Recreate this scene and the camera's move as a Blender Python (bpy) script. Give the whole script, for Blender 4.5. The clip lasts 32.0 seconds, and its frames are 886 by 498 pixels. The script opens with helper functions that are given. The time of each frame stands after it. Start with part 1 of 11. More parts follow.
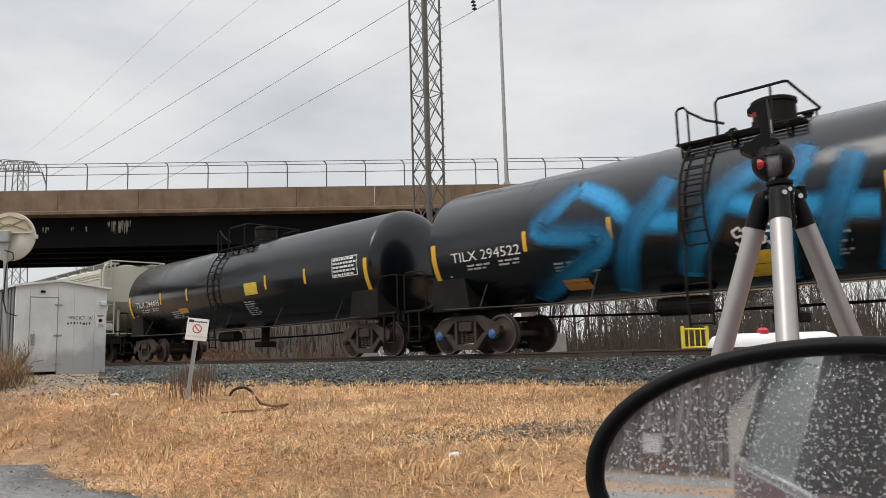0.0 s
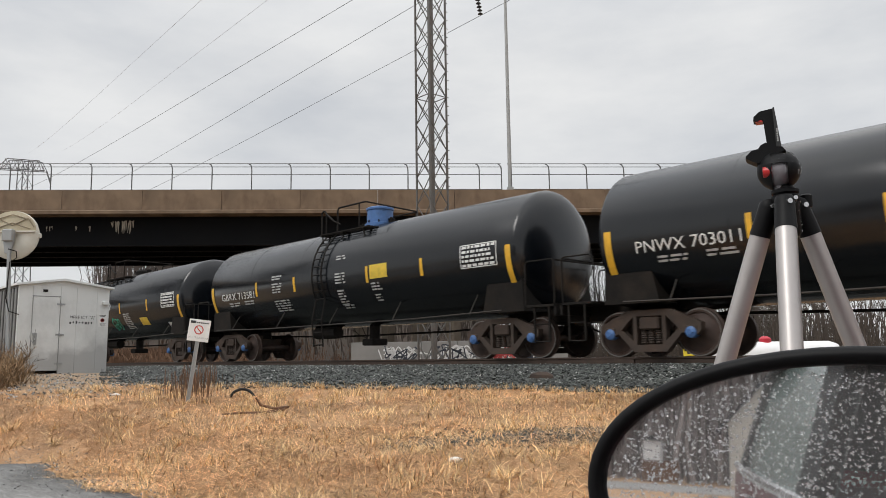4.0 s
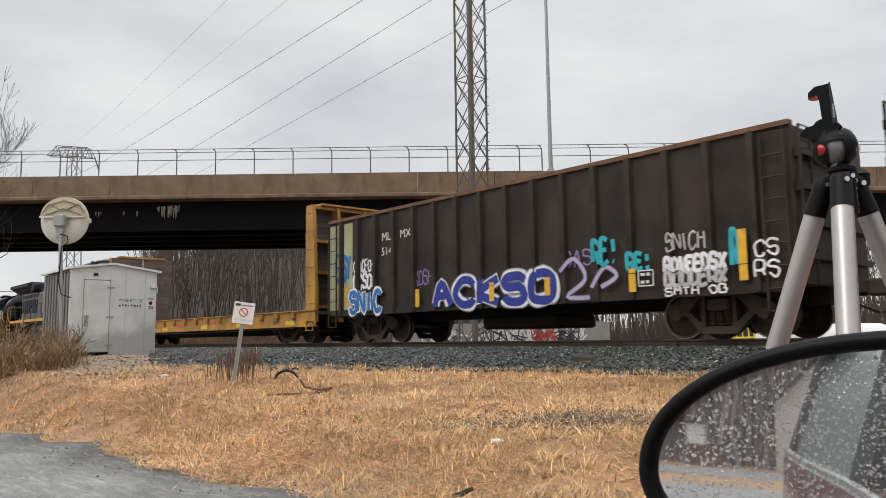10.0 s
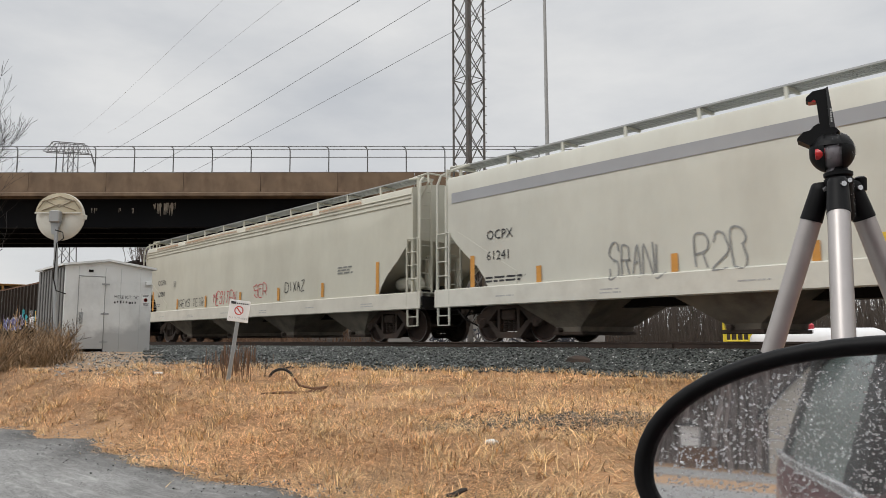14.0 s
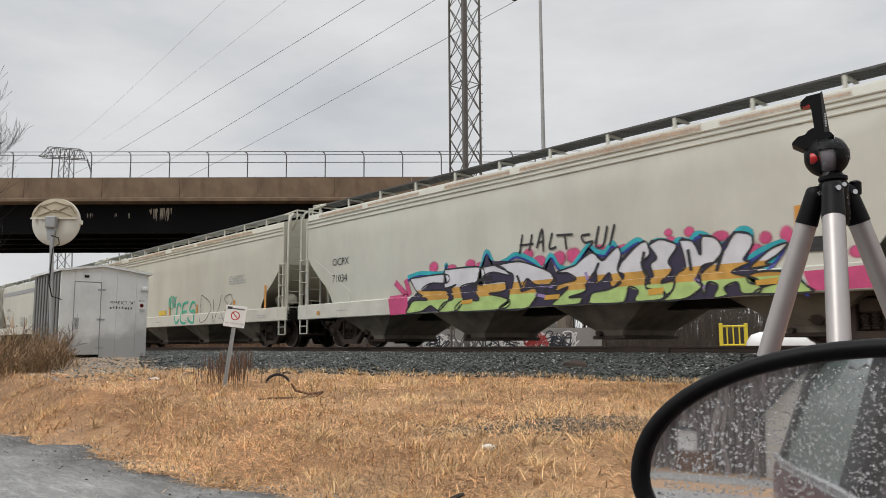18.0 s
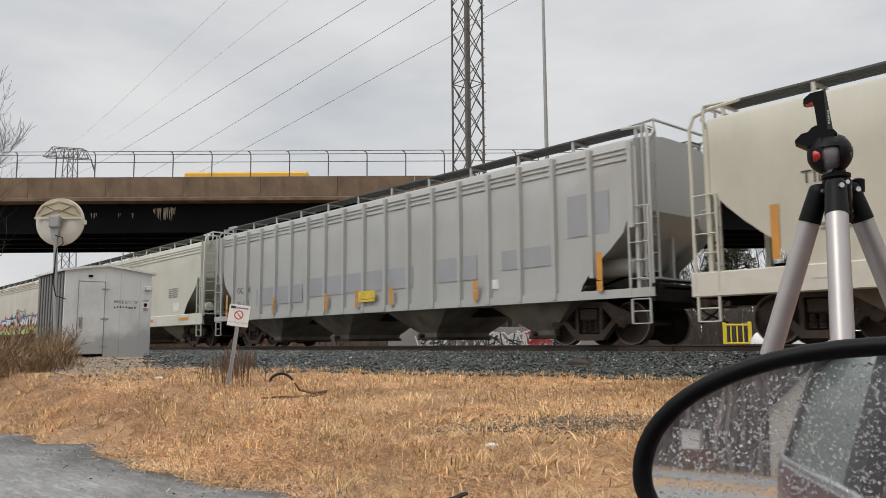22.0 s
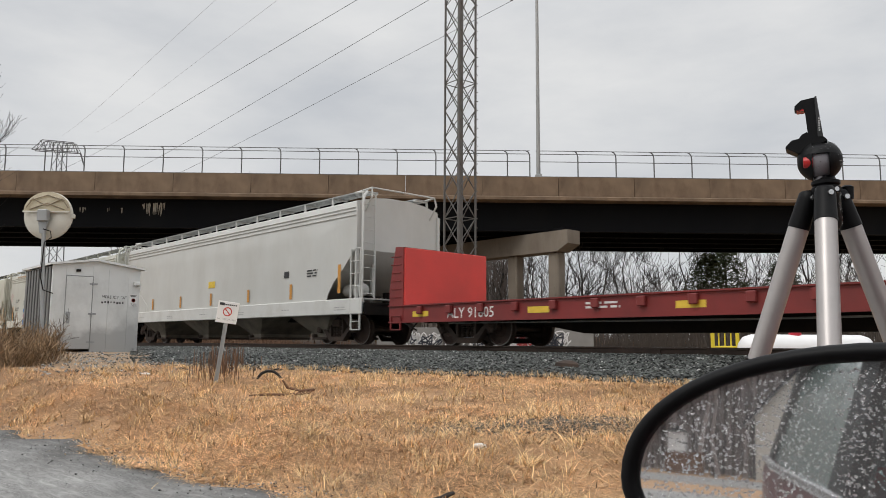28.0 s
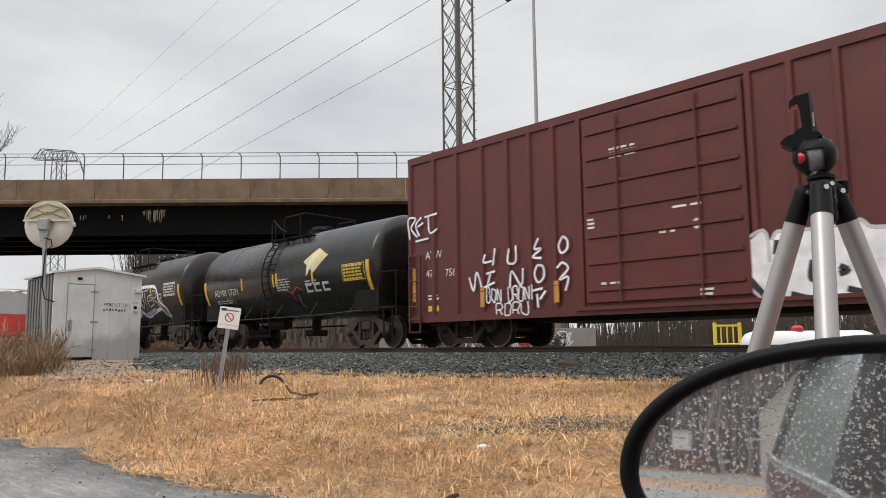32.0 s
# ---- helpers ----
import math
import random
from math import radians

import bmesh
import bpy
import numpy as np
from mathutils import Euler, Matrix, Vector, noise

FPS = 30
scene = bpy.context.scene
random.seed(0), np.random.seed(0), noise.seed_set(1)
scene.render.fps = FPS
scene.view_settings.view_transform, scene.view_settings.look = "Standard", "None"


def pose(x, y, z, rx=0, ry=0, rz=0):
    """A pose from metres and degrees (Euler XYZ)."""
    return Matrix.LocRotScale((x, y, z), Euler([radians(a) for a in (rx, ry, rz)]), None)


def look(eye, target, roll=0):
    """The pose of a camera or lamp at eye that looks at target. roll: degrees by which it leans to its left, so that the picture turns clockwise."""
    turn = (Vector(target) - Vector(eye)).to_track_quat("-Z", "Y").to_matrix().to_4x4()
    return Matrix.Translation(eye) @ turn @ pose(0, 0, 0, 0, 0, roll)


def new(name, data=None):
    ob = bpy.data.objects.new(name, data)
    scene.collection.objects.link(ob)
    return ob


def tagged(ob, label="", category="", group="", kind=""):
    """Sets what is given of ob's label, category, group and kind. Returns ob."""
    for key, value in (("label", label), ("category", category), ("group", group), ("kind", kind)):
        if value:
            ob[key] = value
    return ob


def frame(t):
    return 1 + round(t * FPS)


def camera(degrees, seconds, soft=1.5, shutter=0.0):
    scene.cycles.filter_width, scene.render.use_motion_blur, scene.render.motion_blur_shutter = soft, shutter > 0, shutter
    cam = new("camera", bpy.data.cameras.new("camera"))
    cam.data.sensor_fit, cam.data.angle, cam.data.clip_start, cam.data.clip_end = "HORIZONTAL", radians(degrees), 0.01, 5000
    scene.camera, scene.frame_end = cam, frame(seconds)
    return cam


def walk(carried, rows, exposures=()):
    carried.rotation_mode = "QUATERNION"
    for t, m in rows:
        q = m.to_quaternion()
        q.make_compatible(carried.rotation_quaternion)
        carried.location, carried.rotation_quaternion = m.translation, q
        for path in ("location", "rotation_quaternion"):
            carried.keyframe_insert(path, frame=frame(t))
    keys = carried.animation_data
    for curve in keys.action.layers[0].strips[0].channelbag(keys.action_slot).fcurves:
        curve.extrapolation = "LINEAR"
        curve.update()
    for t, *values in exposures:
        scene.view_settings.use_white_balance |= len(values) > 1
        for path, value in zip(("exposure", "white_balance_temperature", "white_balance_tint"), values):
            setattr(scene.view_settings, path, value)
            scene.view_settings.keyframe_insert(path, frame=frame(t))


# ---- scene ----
cam = camera(59.93, 32.0, soft=0.5, shutter=0.12)
PATH = [
    (0.0, pose(0.0097, 0.0008, 0.0595, 97.667, 1.593, 45.767)),
    (0.5, pose(0.0100, 0.0002, 0.0594, 97.717, 1.205, 45.776)),
    (1.0, pose(0.0081, 0.0003, 0.0590, 97.736, 0.824, 45.794)),
    (1.5, pose(0.0090, -0.0006, 0.0591, 97.744, 0.783, 45.771)),
    (2.0, pose(0.0092, -0.0018, 0.0599, 97.783, 0.766, 45.704)),
    (2.5, pose(0.0095, -0.0023, 0.0596, 97.818, 0.710, 45.661)),
    (3.0, pose(0.0086, -0.0024, 0.0602, 97.852, 0.658, 45.675)),
    (3.5, pose(0.0074, 0.0015, 0.0595, 97.911, 0.764, 45.759)),
    (5.5, pose(0.0071, -0.0008, 0.0603, 98.157, 0.834, 45.992)),
    (6.0, pose(0.0046, -0.0004, 0.0592, 97.582, 0.656, 46.619)),
    (6.5, pose(0.0025, -0.0005, 0.0602, 96.946, 0.626, 47.604)),
    (7.0, pose(0.0005, -0.0005, 0.0605, 96.734, 0.562, 48.451)),
    (7.5, pose(-0.0024, 0.0018, 0.0615, 96.752, 0.607, 48.972)),
    (8.0, pose(-0.0005, -0.0028, 0.0605, 96.811, 0.592, 49.355)),
    (8.5, pose(-0.0015, 0.0012, 0.0599, 96.771, 0.661, 49.378)),
    (9.0, pose(-0.0000, 0.0000, 0.0600, 96.750, 0.814, 49.244)),
    (9.5, pose(-0.0012, 0.0036, 0.0593, 96.743, 0.852, 49.062)),
    (10.0, pose(-0.0005, 0.0013, 0.0602, 96.727, 0.759, 48.874)),
    (10.5, pose(-0.0013, 0.0023, 0.0599, 96.610, 0.496, 48.659)),
    (11.0, pose(-0.0014, 0.0043, 0.0593, 96.456, 0.480, 48.466)),
    (11.5, pose(-0.0018, 0.0031, 0.0593, 96.468, 0.475, 48.437)),
    (12.0, pose(-0.0012, 0.0026, 0.0594, 96.544, 0.509, 48.500)),
    (12.5, pose(-0.0017, 0.0029, 0.0594, 96.603, 0.541, 48.589)),
    (13.0, pose(-0.0018, 0.0026, 0.0599, 96.624, 0.373, 48.577)),
    (13.5, pose(-0.0008, 0.0001, 0.0595, 96.679, 0.260, 48.526)),
    (14.0, pose(-0.0014, 0.0007, 0.0604, 96.732, 0.188, 48.519)),
    (14.5, pose(-0.0009, -0.0019, 0.0606, 96.841, 0.097, 48.530)),
    (16.5, pose(0.0002, -0.0006, 0.0604, 96.926, 0.038, 48.287)),
    (17.0, pose(0.0001, -0.0005, 0.0602, 96.966, 0.166, 48.281)),
    (17.5, pose(0.0002, -0.0004, 0.0600, 97.063, 0.222, 48.275)),
    (18.0, pose(-0.0002, -0.0005, 0.0600, 97.088, 0.333, 48.280)),
    (18.5, pose(-0.0006, 0.0002, 0.0602, 97.021, 0.401, 48.347)),
    (19.0, pose(0.0007, -0.0008, 0.0601, 96.981, 0.338, 48.359)),
    (19.5, pose(0.0003, -0.0005, 0.0599, 96.926, 0.306, 48.342)),
    (20.0, pose(0.0001, 0.0013, 0.0599, 96.899, 0.290, 48.309)),
    (20.5, pose(0.0003, 0.0012, 0.0600, 96.892, 0.337, 48.312)),
    (21.0, pose(0.0002, 0.0021, 0.0600, 96.920, 0.456, 48.345)),
    (21.5, pose(-0.0002, 0.0027, 0.0596, 96.958, 0.503, 48.452)),
    (22.0, pose(-0.0005, 0.0026, 0.0600, 97.007, 0.422, 48.536)),
    (22.5, pose(-0.0004, 0.0009, 0.0599, 97.010, 0.332, 48.530)),
    (23.0, pose(0.0001, 0.0012, 0.0599, 97.021, 0.306, 48.479)),
    (23.5, pose(-0.0001, 0.0028, 0.0597, 97.066, 0.226, 48.330)),
    (24.0, pose(0.0004, 0.0009, 0.0597, 97.088, 0.201, 48.209)),
    (24.5, pose(0.0000, 0.0015, 0.0597, 97.132, 0.159, 48.145)),
    (25.0, pose(0.0007, -0.0003, 0.0601, 97.088, -0.036, 48.017)),
    (25.5, pose(0.0002, 0.0002, 0.0603, 96.949, -0.194, 47.776)),
    (27.5, pose(-0.0002, -0.0008, 0.0605, 96.939, -0.169, 47.741)),
    (28.0, pose(0.0001, -0.0012, 0.0604, 96.982, -0.346, 47.705)),
    (28.5, pose(0.0008, -0.0021, 0.0606, 97.011, -0.199, 47.696)),
    (29.0, pose(0.0014, -0.0006, 0.0603, 97.081, 0.014, 47.810)),
    (29.5, pose(0.0010, -0.0002, 0.0601, 97.132, 0.185, 47.887)),
    (30.0, pose(0.0014, 0.0009, 0.0601, 97.086, 0.250, 47.876)),
    (30.5, pose(0.0028, 0.0013, 0.0603, 97.073, 0.251, 47.820)),
    (31.0, pose(0.0036, 0.0013, 0.0603, 97.112, 0.382, 47.767)),
    (31.5, pose(0.0041, 0.0005, 0.0602, 97.161, 0.497, 47.805)),
    (32.0, pose(0.0052, -0.0008, 0.0586, 97.139, 0.610, 47.888)),
]
walk(cam, PATH, [(0, 0.0), (11.5, 0.0), (13.0, -0.12), (27.5, -0.12), (29.5, 0.0), (32, 0.0)])

# ---- sky and light: flat winter overcast ----
world = bpy.data.worlds.new("overcast_sky")
scene.world = world
world.use_nodes = True
wn = world.node_tree.nodes
wl = world.node_tree.links
wn.clear()
w_out = wn.new("ShaderNodeOutputWorld")
w_mix = wn.new("ShaderNodeMixShader")
w_mix.inputs[0].default_value = 0.93
w_sky = wn.new("ShaderNodeTexSky")
w_sky.sky_type = "NISHITA"
w_sky.sun_disc = False
w_sky.sun_elevation = radians(38)
w_sky.sun_rotation = radians(200)
w_bg = wn.new("ShaderNodeBackground")
w_bg.inputs["Strength"].default_value = 0.1
wl.new(w_sky.outputs[0], w_bg.inputs["Color"])
w_co = wn.new("ShaderNodeTexCoord")
w_map = wn.new("ShaderNodeMapping")
w_map.inputs["Scale"].default_value = (1.6, 1.6, 4.5)
w_noise = wn.new("ShaderNodeTexNoise")
w_noise.inputs["Scale"].default_value = 1.5
w_noise.inputs["Detail"].default_value = 7
w_noise.inputs["Roughness"].default_value = 0.55
w_ramp = wn.new("ShaderNodeValToRGB")
w_ramp.color_ramp.elements[0].position = 0.34
w_ramp.color_ramp.elements[0].color = (0.62, 0.64, 0.67, 1)
w_ramp.color_ramp.elements[1].position = 0.66
w_ramp.color_ramp.elements[1].color = (0.85, 0.85, 0.845, 1)
w_cloud = wn.new("ShaderNodeBackground")
wl.new(w_co.outputs["Generated"], w_map.inputs["Vector"])
wl.new(w_map.outputs[0], w_noise.inputs["Vector"])
wl.new(w_noise.outputs["Fac"], w_ramp.inputs["Fac"])
wl.new(w_ramp.outputs["Color"], w_cloud.inputs["Color"])
# an overcast sky is brighter overhead than towards the horizon
w_sep = wn.new("ShaderNodeSeparateXYZ")
wl.new(w_co.outputs["Generated"], w_sep.inputs[0])
w_up = wn.new("ShaderNodeMapRange")
w_up.interpolation_type = "SMOOTHSTEP"
w_up.inputs["From Min"].default_value, w_up.inputs["From Max"].default_value = 0.35, 1.0
w_up.inputs["To Min"].default_value, w_up.inputs["To Max"].default_value = 1.0, 2.4
wl.new(w_sep.outputs["Z"], w_up.inputs["Value"])
wl.new(w_up.outputs[0], w_cloud.inputs["Strength"])
wl.new(w_bg.outputs[0], w_mix.inputs[1])
wl.new(w_cloud.outputs[0], w_mix.inputs[2])
wl.new(w_mix.outputs[0], w_out.inputs[0])
sun_data = bpy.data.lights.new("sun", "SUN")
sun_data.energy = 1.2
sun_data.angle = radians(25)
sun_data.color = (1.0, 0.97, 0.93)
sun = new("sun", sun_data)
sun.matrix_world = look((0, 0, 30), (4, 26, 0))


# ---- mesh and material tools ----
class Geo:
    """Collects vertices and faces of one mesh."""

    def __init__(self):
        self.v = []
        self.f = []
        self.cover = []                  # how thickly a sprayed ribbon covers, from its rim to its middle

    def add(self, vs, fs):
        n = len(self.v)
        self.v += [tuple(p) for p in vs]
        self.f += [tuple(i + n for i in q) for q in fs]
        return self

    def box(self, x0, x1, y0, y1, z0, z1, m=None):
        vs = [Vector((x, y, z)) for z in (z0, z1) for y in (y0, y1) for x in (x0, x1)]
        if m is not None:
            vs = [m @ p for p in vs]
        return self.add(vs, [(0, 2, 3, 1), (4, 5, 7, 6), (0, 1, 5, 4), (2, 6, 7, 3), (0, 4, 6, 2), (1, 3, 7, 5)])

    def bbox(self, x0, x1, y0, y1, z0, z1, b=0.02):
        """A box whose upright and level edges are chamfered."""
        rings = []
        for z, d in ((z0, b), (z0 + b, 0), (z1 - b, 0), (z1, b)):
            c = b
            ring = [(x0 + d + c, y0 + d), (x1 - d - c, y0 + d), (x1 - d, y0 + d + c), (x1 - d, y1 - d - c),
                    (x1 - d - c, y1 - d), (x0 + d + c, y1 - d), (x0 + d, y1 - d - c), (x0 + d, y0 + d + c)]
            rings.append([(x, y, z) for x, y in ring])
        return self.loft(rings, closed=True, caps=True)

    def loft(self, rings, closed=True, caps=True):
        n = len(rings[0])
        vs = [p for r in rings for p in r]
        fs = []
        for i in range(len(rings) - 1):
            for j in range(n if closed else n - 1):
                a, b = i * n + j, i * n + (j + 1) % n
                fs.append((a, b, b + n, a + n))
        if caps:
            fs.append(tuple(reversed(range(n))))
            fs.append(tuple(range((len(rings) - 1) * n, len(rings) * n)))
        return self.add(vs, fs)

    def prism(self, poly, y0, y1, axis="y"):
        """A polygon in the plane across axis, pushed along it."""
        put = {"y": lambda a, b, t: (a, t, b), "x": lambda a, b, t: (t, a, b), "z": lambda a, b, t: (a, b, t)}[axis]
        n = len(poly)
        vs = [put(a, b, y0) for a, b in poly] + [put(a, b, y1) for a, b in poly]
        fs = [tuple(range(n)), tuple(reversed(range(n, 2 * n)))]
        fs += [(i, i + n, (i + 1) % n + n, (i + 1) % n) for i in range(n)]
        return self.add(vs, fs)

    def cyl(self, a, b, r, n=10, r2=None, caps=True):
        a, b = Vector(a), Vector(b)
        d = (b - a).normalized()
        u = d.orthogonal().normalized()
        w = d.cross(u)
        r2 = r if r2 is None else r2
        rings = []
        for p, q in ((a, r), (b, r2)):
            rings.append([p + (u * math.cos(k * math.tau / n) + w * math.sin(k * math.tau / n)) * q for k in range(n)])
        return self.loft(rings, True, caps)

    def tube(self, pts, r, n=6):
        pts = [Vector(p) for p in pts]
        rings = []
        u = None
        for i, p in enumerate(pts):
            d = (pts[min(i + 1, len(pts) - 1)] - pts[max(i - 1, 0)]).normalized()
            u = d.orthogonal().normalized() if u is None else (u - d * u.dot(d)).normalized()
            w = d.cross(u)
            q = r[i] if isinstance(r, (list, tuple)) else r
            rings.append([p + (u * math.cos(k * math.tau / n) + w * math.sin(k * math.tau / n)) * q for k in range(n)])
        return self.loft(rings, True, True)

    def lathe(self, prof, n=32, axis="x", at=(0, 0, 0)):
        """prof: (along, radius) pairs."""
        rings = []
        for s, r in prof:
            ring = []
            for k in range(n):
                c, q = math.cos(k * math.tau / n) * r, math.sin(k * math.tau / n) * r
                p = {"x": (s, c, q), "y": (c, s, q), "z": (c, q, s)}[axis]
                ring.append((p[0] + at[0], p[1] + at[1], p[2] + at[2]))
            rings.append(ring)
        return self.loft(rings, True, True)

    def strip(self, pts, width, put, across=3):
        """A flat ribbon along 2D points, laid on a surface by put(a, b)."""
        n, k1 = len(pts), across + 1
        self.cover += [0.0] * (len(self.v) - len(self.cover))
        self.cover += [1 - abs(1 - 2 * j / across) for _ in range(n) for j in range(k1)]
        vs = []
        for i in range(n):
            a, b = pts[max(i - 1, 0)], pts[min(i + 1, n - 1)]
            dx, dy = b[0] - a[0], b[1] - a[1]
            k = math.hypot(dx, dy) or 1
            w = (width[i] if isinstance(width, (list, tuple)) else width)
            for j in range(k1):
                q = w * (0.5 - j / across)
                vs.append(put(pts[i][0] - dy / k * q, pts[i][1] + dx / k * q))
        return self.add(vs, [(i * k1 + j, i * k1 + j + 1, (i + 1) * k1 + j + 1, (i + 1) * k1 + j) for i in range(n - 1) for j in range(across)])

    def rect(self, a0, a1, b0, b1, put, na=1, nb=1):
        vs = [put(a0 + (a1 - a0) * i / na, b0 + (b1 - b0) * j / nb) for j in range(nb + 1) for i in range(na + 1)]
        k = na + 1
        return self.add(vs, [(j * k + i, j * k + i + 1, (j + 1) * k + i + 1, (j + 1) * k + i) for j in range(nb) for i in range(na)])

    def mesh(self, name, smooth=False):
        me = bpy.data.meshes.new(name)
        me.from_pydata(self.v, [], self.f)
        me.update()
        if self.cover:
            self.cover += [1.0] * (len(self.v) - len(self.cover))
            me.attributes.new("cover", "FLOAT", "POINT").data.foreach_set("value", self.cover)
        if smooth:
            me.shade_smooth()
            me.set_sharp_from_angle(angle=radians(38))
        return me


def part(name, geo, material, parent=None, label="", smooth=False, at=None, kind=""):
    """Links a mesh as one object, under its thing or part if there is one."""
    if isinstance(geo, Geo) and "_spray_paint" in material.name and not geo.cover:
        geo.cover = [1.0] * len(geo.v)
    me = geo.mesh(name, smooth) if isinstance(geo, Geo) else geo
    if not me.materials:
        me.materials.append(material)
    ob = new(name, me)
    ob.parent = parent
    if at is not None:
        ob.matrix_basis = at
    if label or kind:
        tagged(ob, label, kind=kind)
    return ob


def thing(name, label, category, group="", at=None):
    ob = new(name)
    ob.empty_display_size = 0.2
    if at is not None:
        ob.matrix_basis = at
    return tagged(ob, label, category, group)


KEPT = {}


def kept(key, make, smooth=False):
    """A mesh made once and shared."""
    if key not in KEPT:
        KEPT[key] = make().mesh(key, smooth)
    return KEPT[key]


def paint(name, colour, rough=0.5, metal=0.0, vary=0.12, scale=3.0, dirt=None, dirt_amount=0.0, dirt_scale=1.2, bump=0.0, bump_scale=40.0, streak=0.0, coat=0.0, island=0.0):
    """A surface colour with broad and fine variation, dirt patches, upright streaks and fine relief."""
    m = bpy.data.materials.new(name)
    m.use_nodes = True
    nt = m.node_tree
    n, l = nt.nodes, nt.links
    bs = n["Principled BSDF"]
    co = n.new("ShaderNodeTexCoord")
    n1 = n.new("ShaderNodeTexNoise")
    n1.inputs["Scale"].default_value = scale
    n1.inputs["Detail"].default_value = 8
    l.new(co.outputs["Object"], n1.inputs["Vector"])
    r1 = n.new("ShaderNodeMapRange")
    r1.inputs["From Min"].default_value, r1.inputs["From Max"].default_value = 0.25, 0.75
    r1.inputs["To Min"].default_value, r1.inputs["To Max"].default_value = 1 - vary, 1 + vary
    l.new(n1.outputs["Fac"], r1.inputs["Value"])
    mul = n.new("ShaderNodeVectorMath")
    mul.operation = "SCALE"
    mul.inputs[0].default_value = colour[:3]
    l.new(r1.outputs[0], mul.inputs["Scale"])
    last = mul.outputs[0]
    if island:
        ob_info = n.new("ShaderNodeObjectInfo")
        geo_n = n.new("ShaderNodeNewGeometry")
        ad = n.new("ShaderNodeMath")
        ad.operation = "ADD"
        l.new(ob_info.outputs["Random"], ad.inputs[0])
        l.new(geo_n.outputs["Random Per Island"], ad.inputs[1])
        fr = n.new("ShaderNodeMath")
        fr.operation = "FRACT"
        l.new(ad.outputs[0], fr.inputs[0])
        r3 = n.new("ShaderNodeMapRange")
        r3.inputs["To Min"].default_value, r3.inputs["To Max"].default_value = 1 - island, 1 + island
        l.new(fr.outputs[0], r3.inputs["Value"])
        mu2 = n.new("ShaderNodeVectorMath")
        mu2.operation = "SCALE"
        l.new(last, mu2.inputs[0])
        l.new(r3.outputs[0], mu2.inputs["Scale"])
        last = mu2.outputs[0]
    if dirt is not None:
        mp = n.new("ShaderNodeMapping")
        mp.inputs["Scale"].default_value = (1, 1, 1 - 0.85 * streak)
        l.new(co.outputs["Object"], mp.inputs["Vector"])
        n2 = n.new("ShaderNodeTexNoise")
        n2.inputs["Scale"].default_value = dirt_scale
        n2.inputs["Detail"].default_value = 9
        n2.inputs["Roughness"].default_value = 0.65
        l.new(mp.outputs[0], n2.inputs["Vector"])
        r2 = n.new("ShaderNodeMapRange")
        r2.inputs["From Min"].default_value, r2.inputs["From Max"].default_value = 0.45, 0.72
        r2.inputs["To Min"].default_value, r2.inputs["To Max"].default_value = 0.0, dirt_amount
        l.new(n2.outputs["Fac"], r2.inputs["Value"])
        mx = n.new("ShaderNodeMix")
        mx.data_type = "RGBA"
        l.new(r2.outputs[0], mx.inputs["Factor"])
        l.new(last, mx.inputs["A"])
        mx.inputs["B"].default_value = (*dirt[:3], 1)
        last = mx.outputs["Result"]
    l.new(last, bs.inputs["Base Color"])
    rr = n.new("ShaderNodeMapRange")
    rr.inputs["To Min"].default_value, rr.inputs["To Max"].default_value = max(0.02, rough - 0.1), min(1, rough + 0.1)
    l.new(n1.outputs["Fac"], rr.inputs["Value"])
    l.new(rr.outputs[0], bs.inputs["Roughness"])
    bs.inputs["Metallic"].default_value = metal
    bs.inputs["Coat Weight"].default_value = coat
    bs.inputs["Coat Roughness"].default_value = 0.15
    if bump:
        n3 = n.new("ShaderNodeTexNoise")
        n3.inputs["Scale"].default_value = bump_scale
        n3.inputs["Detail"].default_value = 6
        l.new(co.outputs["Object"], n3.inputs["Vector"])
        bp = n.new("ShaderNodeBump")
        bp.inputs["Strength"].default_value = bump
        bp.inputs["Distance"].default_value = 0.02
        l.new(n3.outputs["Fac"], bp.inputs["Height"])
        l.new(bp.outputs[0], bs.inputs["Normal"])
    return m


RUST = (0.16, 0.075, 0.035)
GRIME = (0.055, 0.048, 0.04)
M = {}
M["tank_black"] = paint("black_tank_paint", (0.0035, 0.0048, 0.0068), 0.2, 0, 0.25, 1.5, (0.012, 0.0135, 0.015), 0.3, 0.9, 0.02, 18, 0.6)
M["tank_brown"] = paint("weathered_brown_black_tank", (0.018, 0.0145, 0.0125), 0.3, 0, 0.4, 0.7, (0.055, 0.042, 0.034), 0.5, 0.5, 0.08, 14, 0.5)
M["tank_dusty"] = paint("dusty_black_tank_paint", (0.010, 0.0098, 0.0095), 0.28, 0, 0.3, 1.0, (0.04, 0.033, 0.024), 0.4, 0.8, 0.03, 16, 0.7)
M["under"] = paint("grimy_underframe", (0.012, 0.0105, 0.0095), 0.7, 0, 0.35, 3, (0.035, 0.027, 0.02), 0.45, 2.0, 0.15, 25)
M["truck"] = paint("rust_brown_cast_steel", (0.05, 0.036, 0.028), 0.75, 0.1, 0.35, 4, (0.09, 0.05, 0.032), 0.5, 3.0, 0.2, 30)
M["truck_grey"] = paint("dusty_cast_steel", (0.036, 0.032, 0.028), 0.8, 0.1, 0.4, 4, (0.07, 0.05, 0.036), 0.4, 3.0, 0.2, 30)
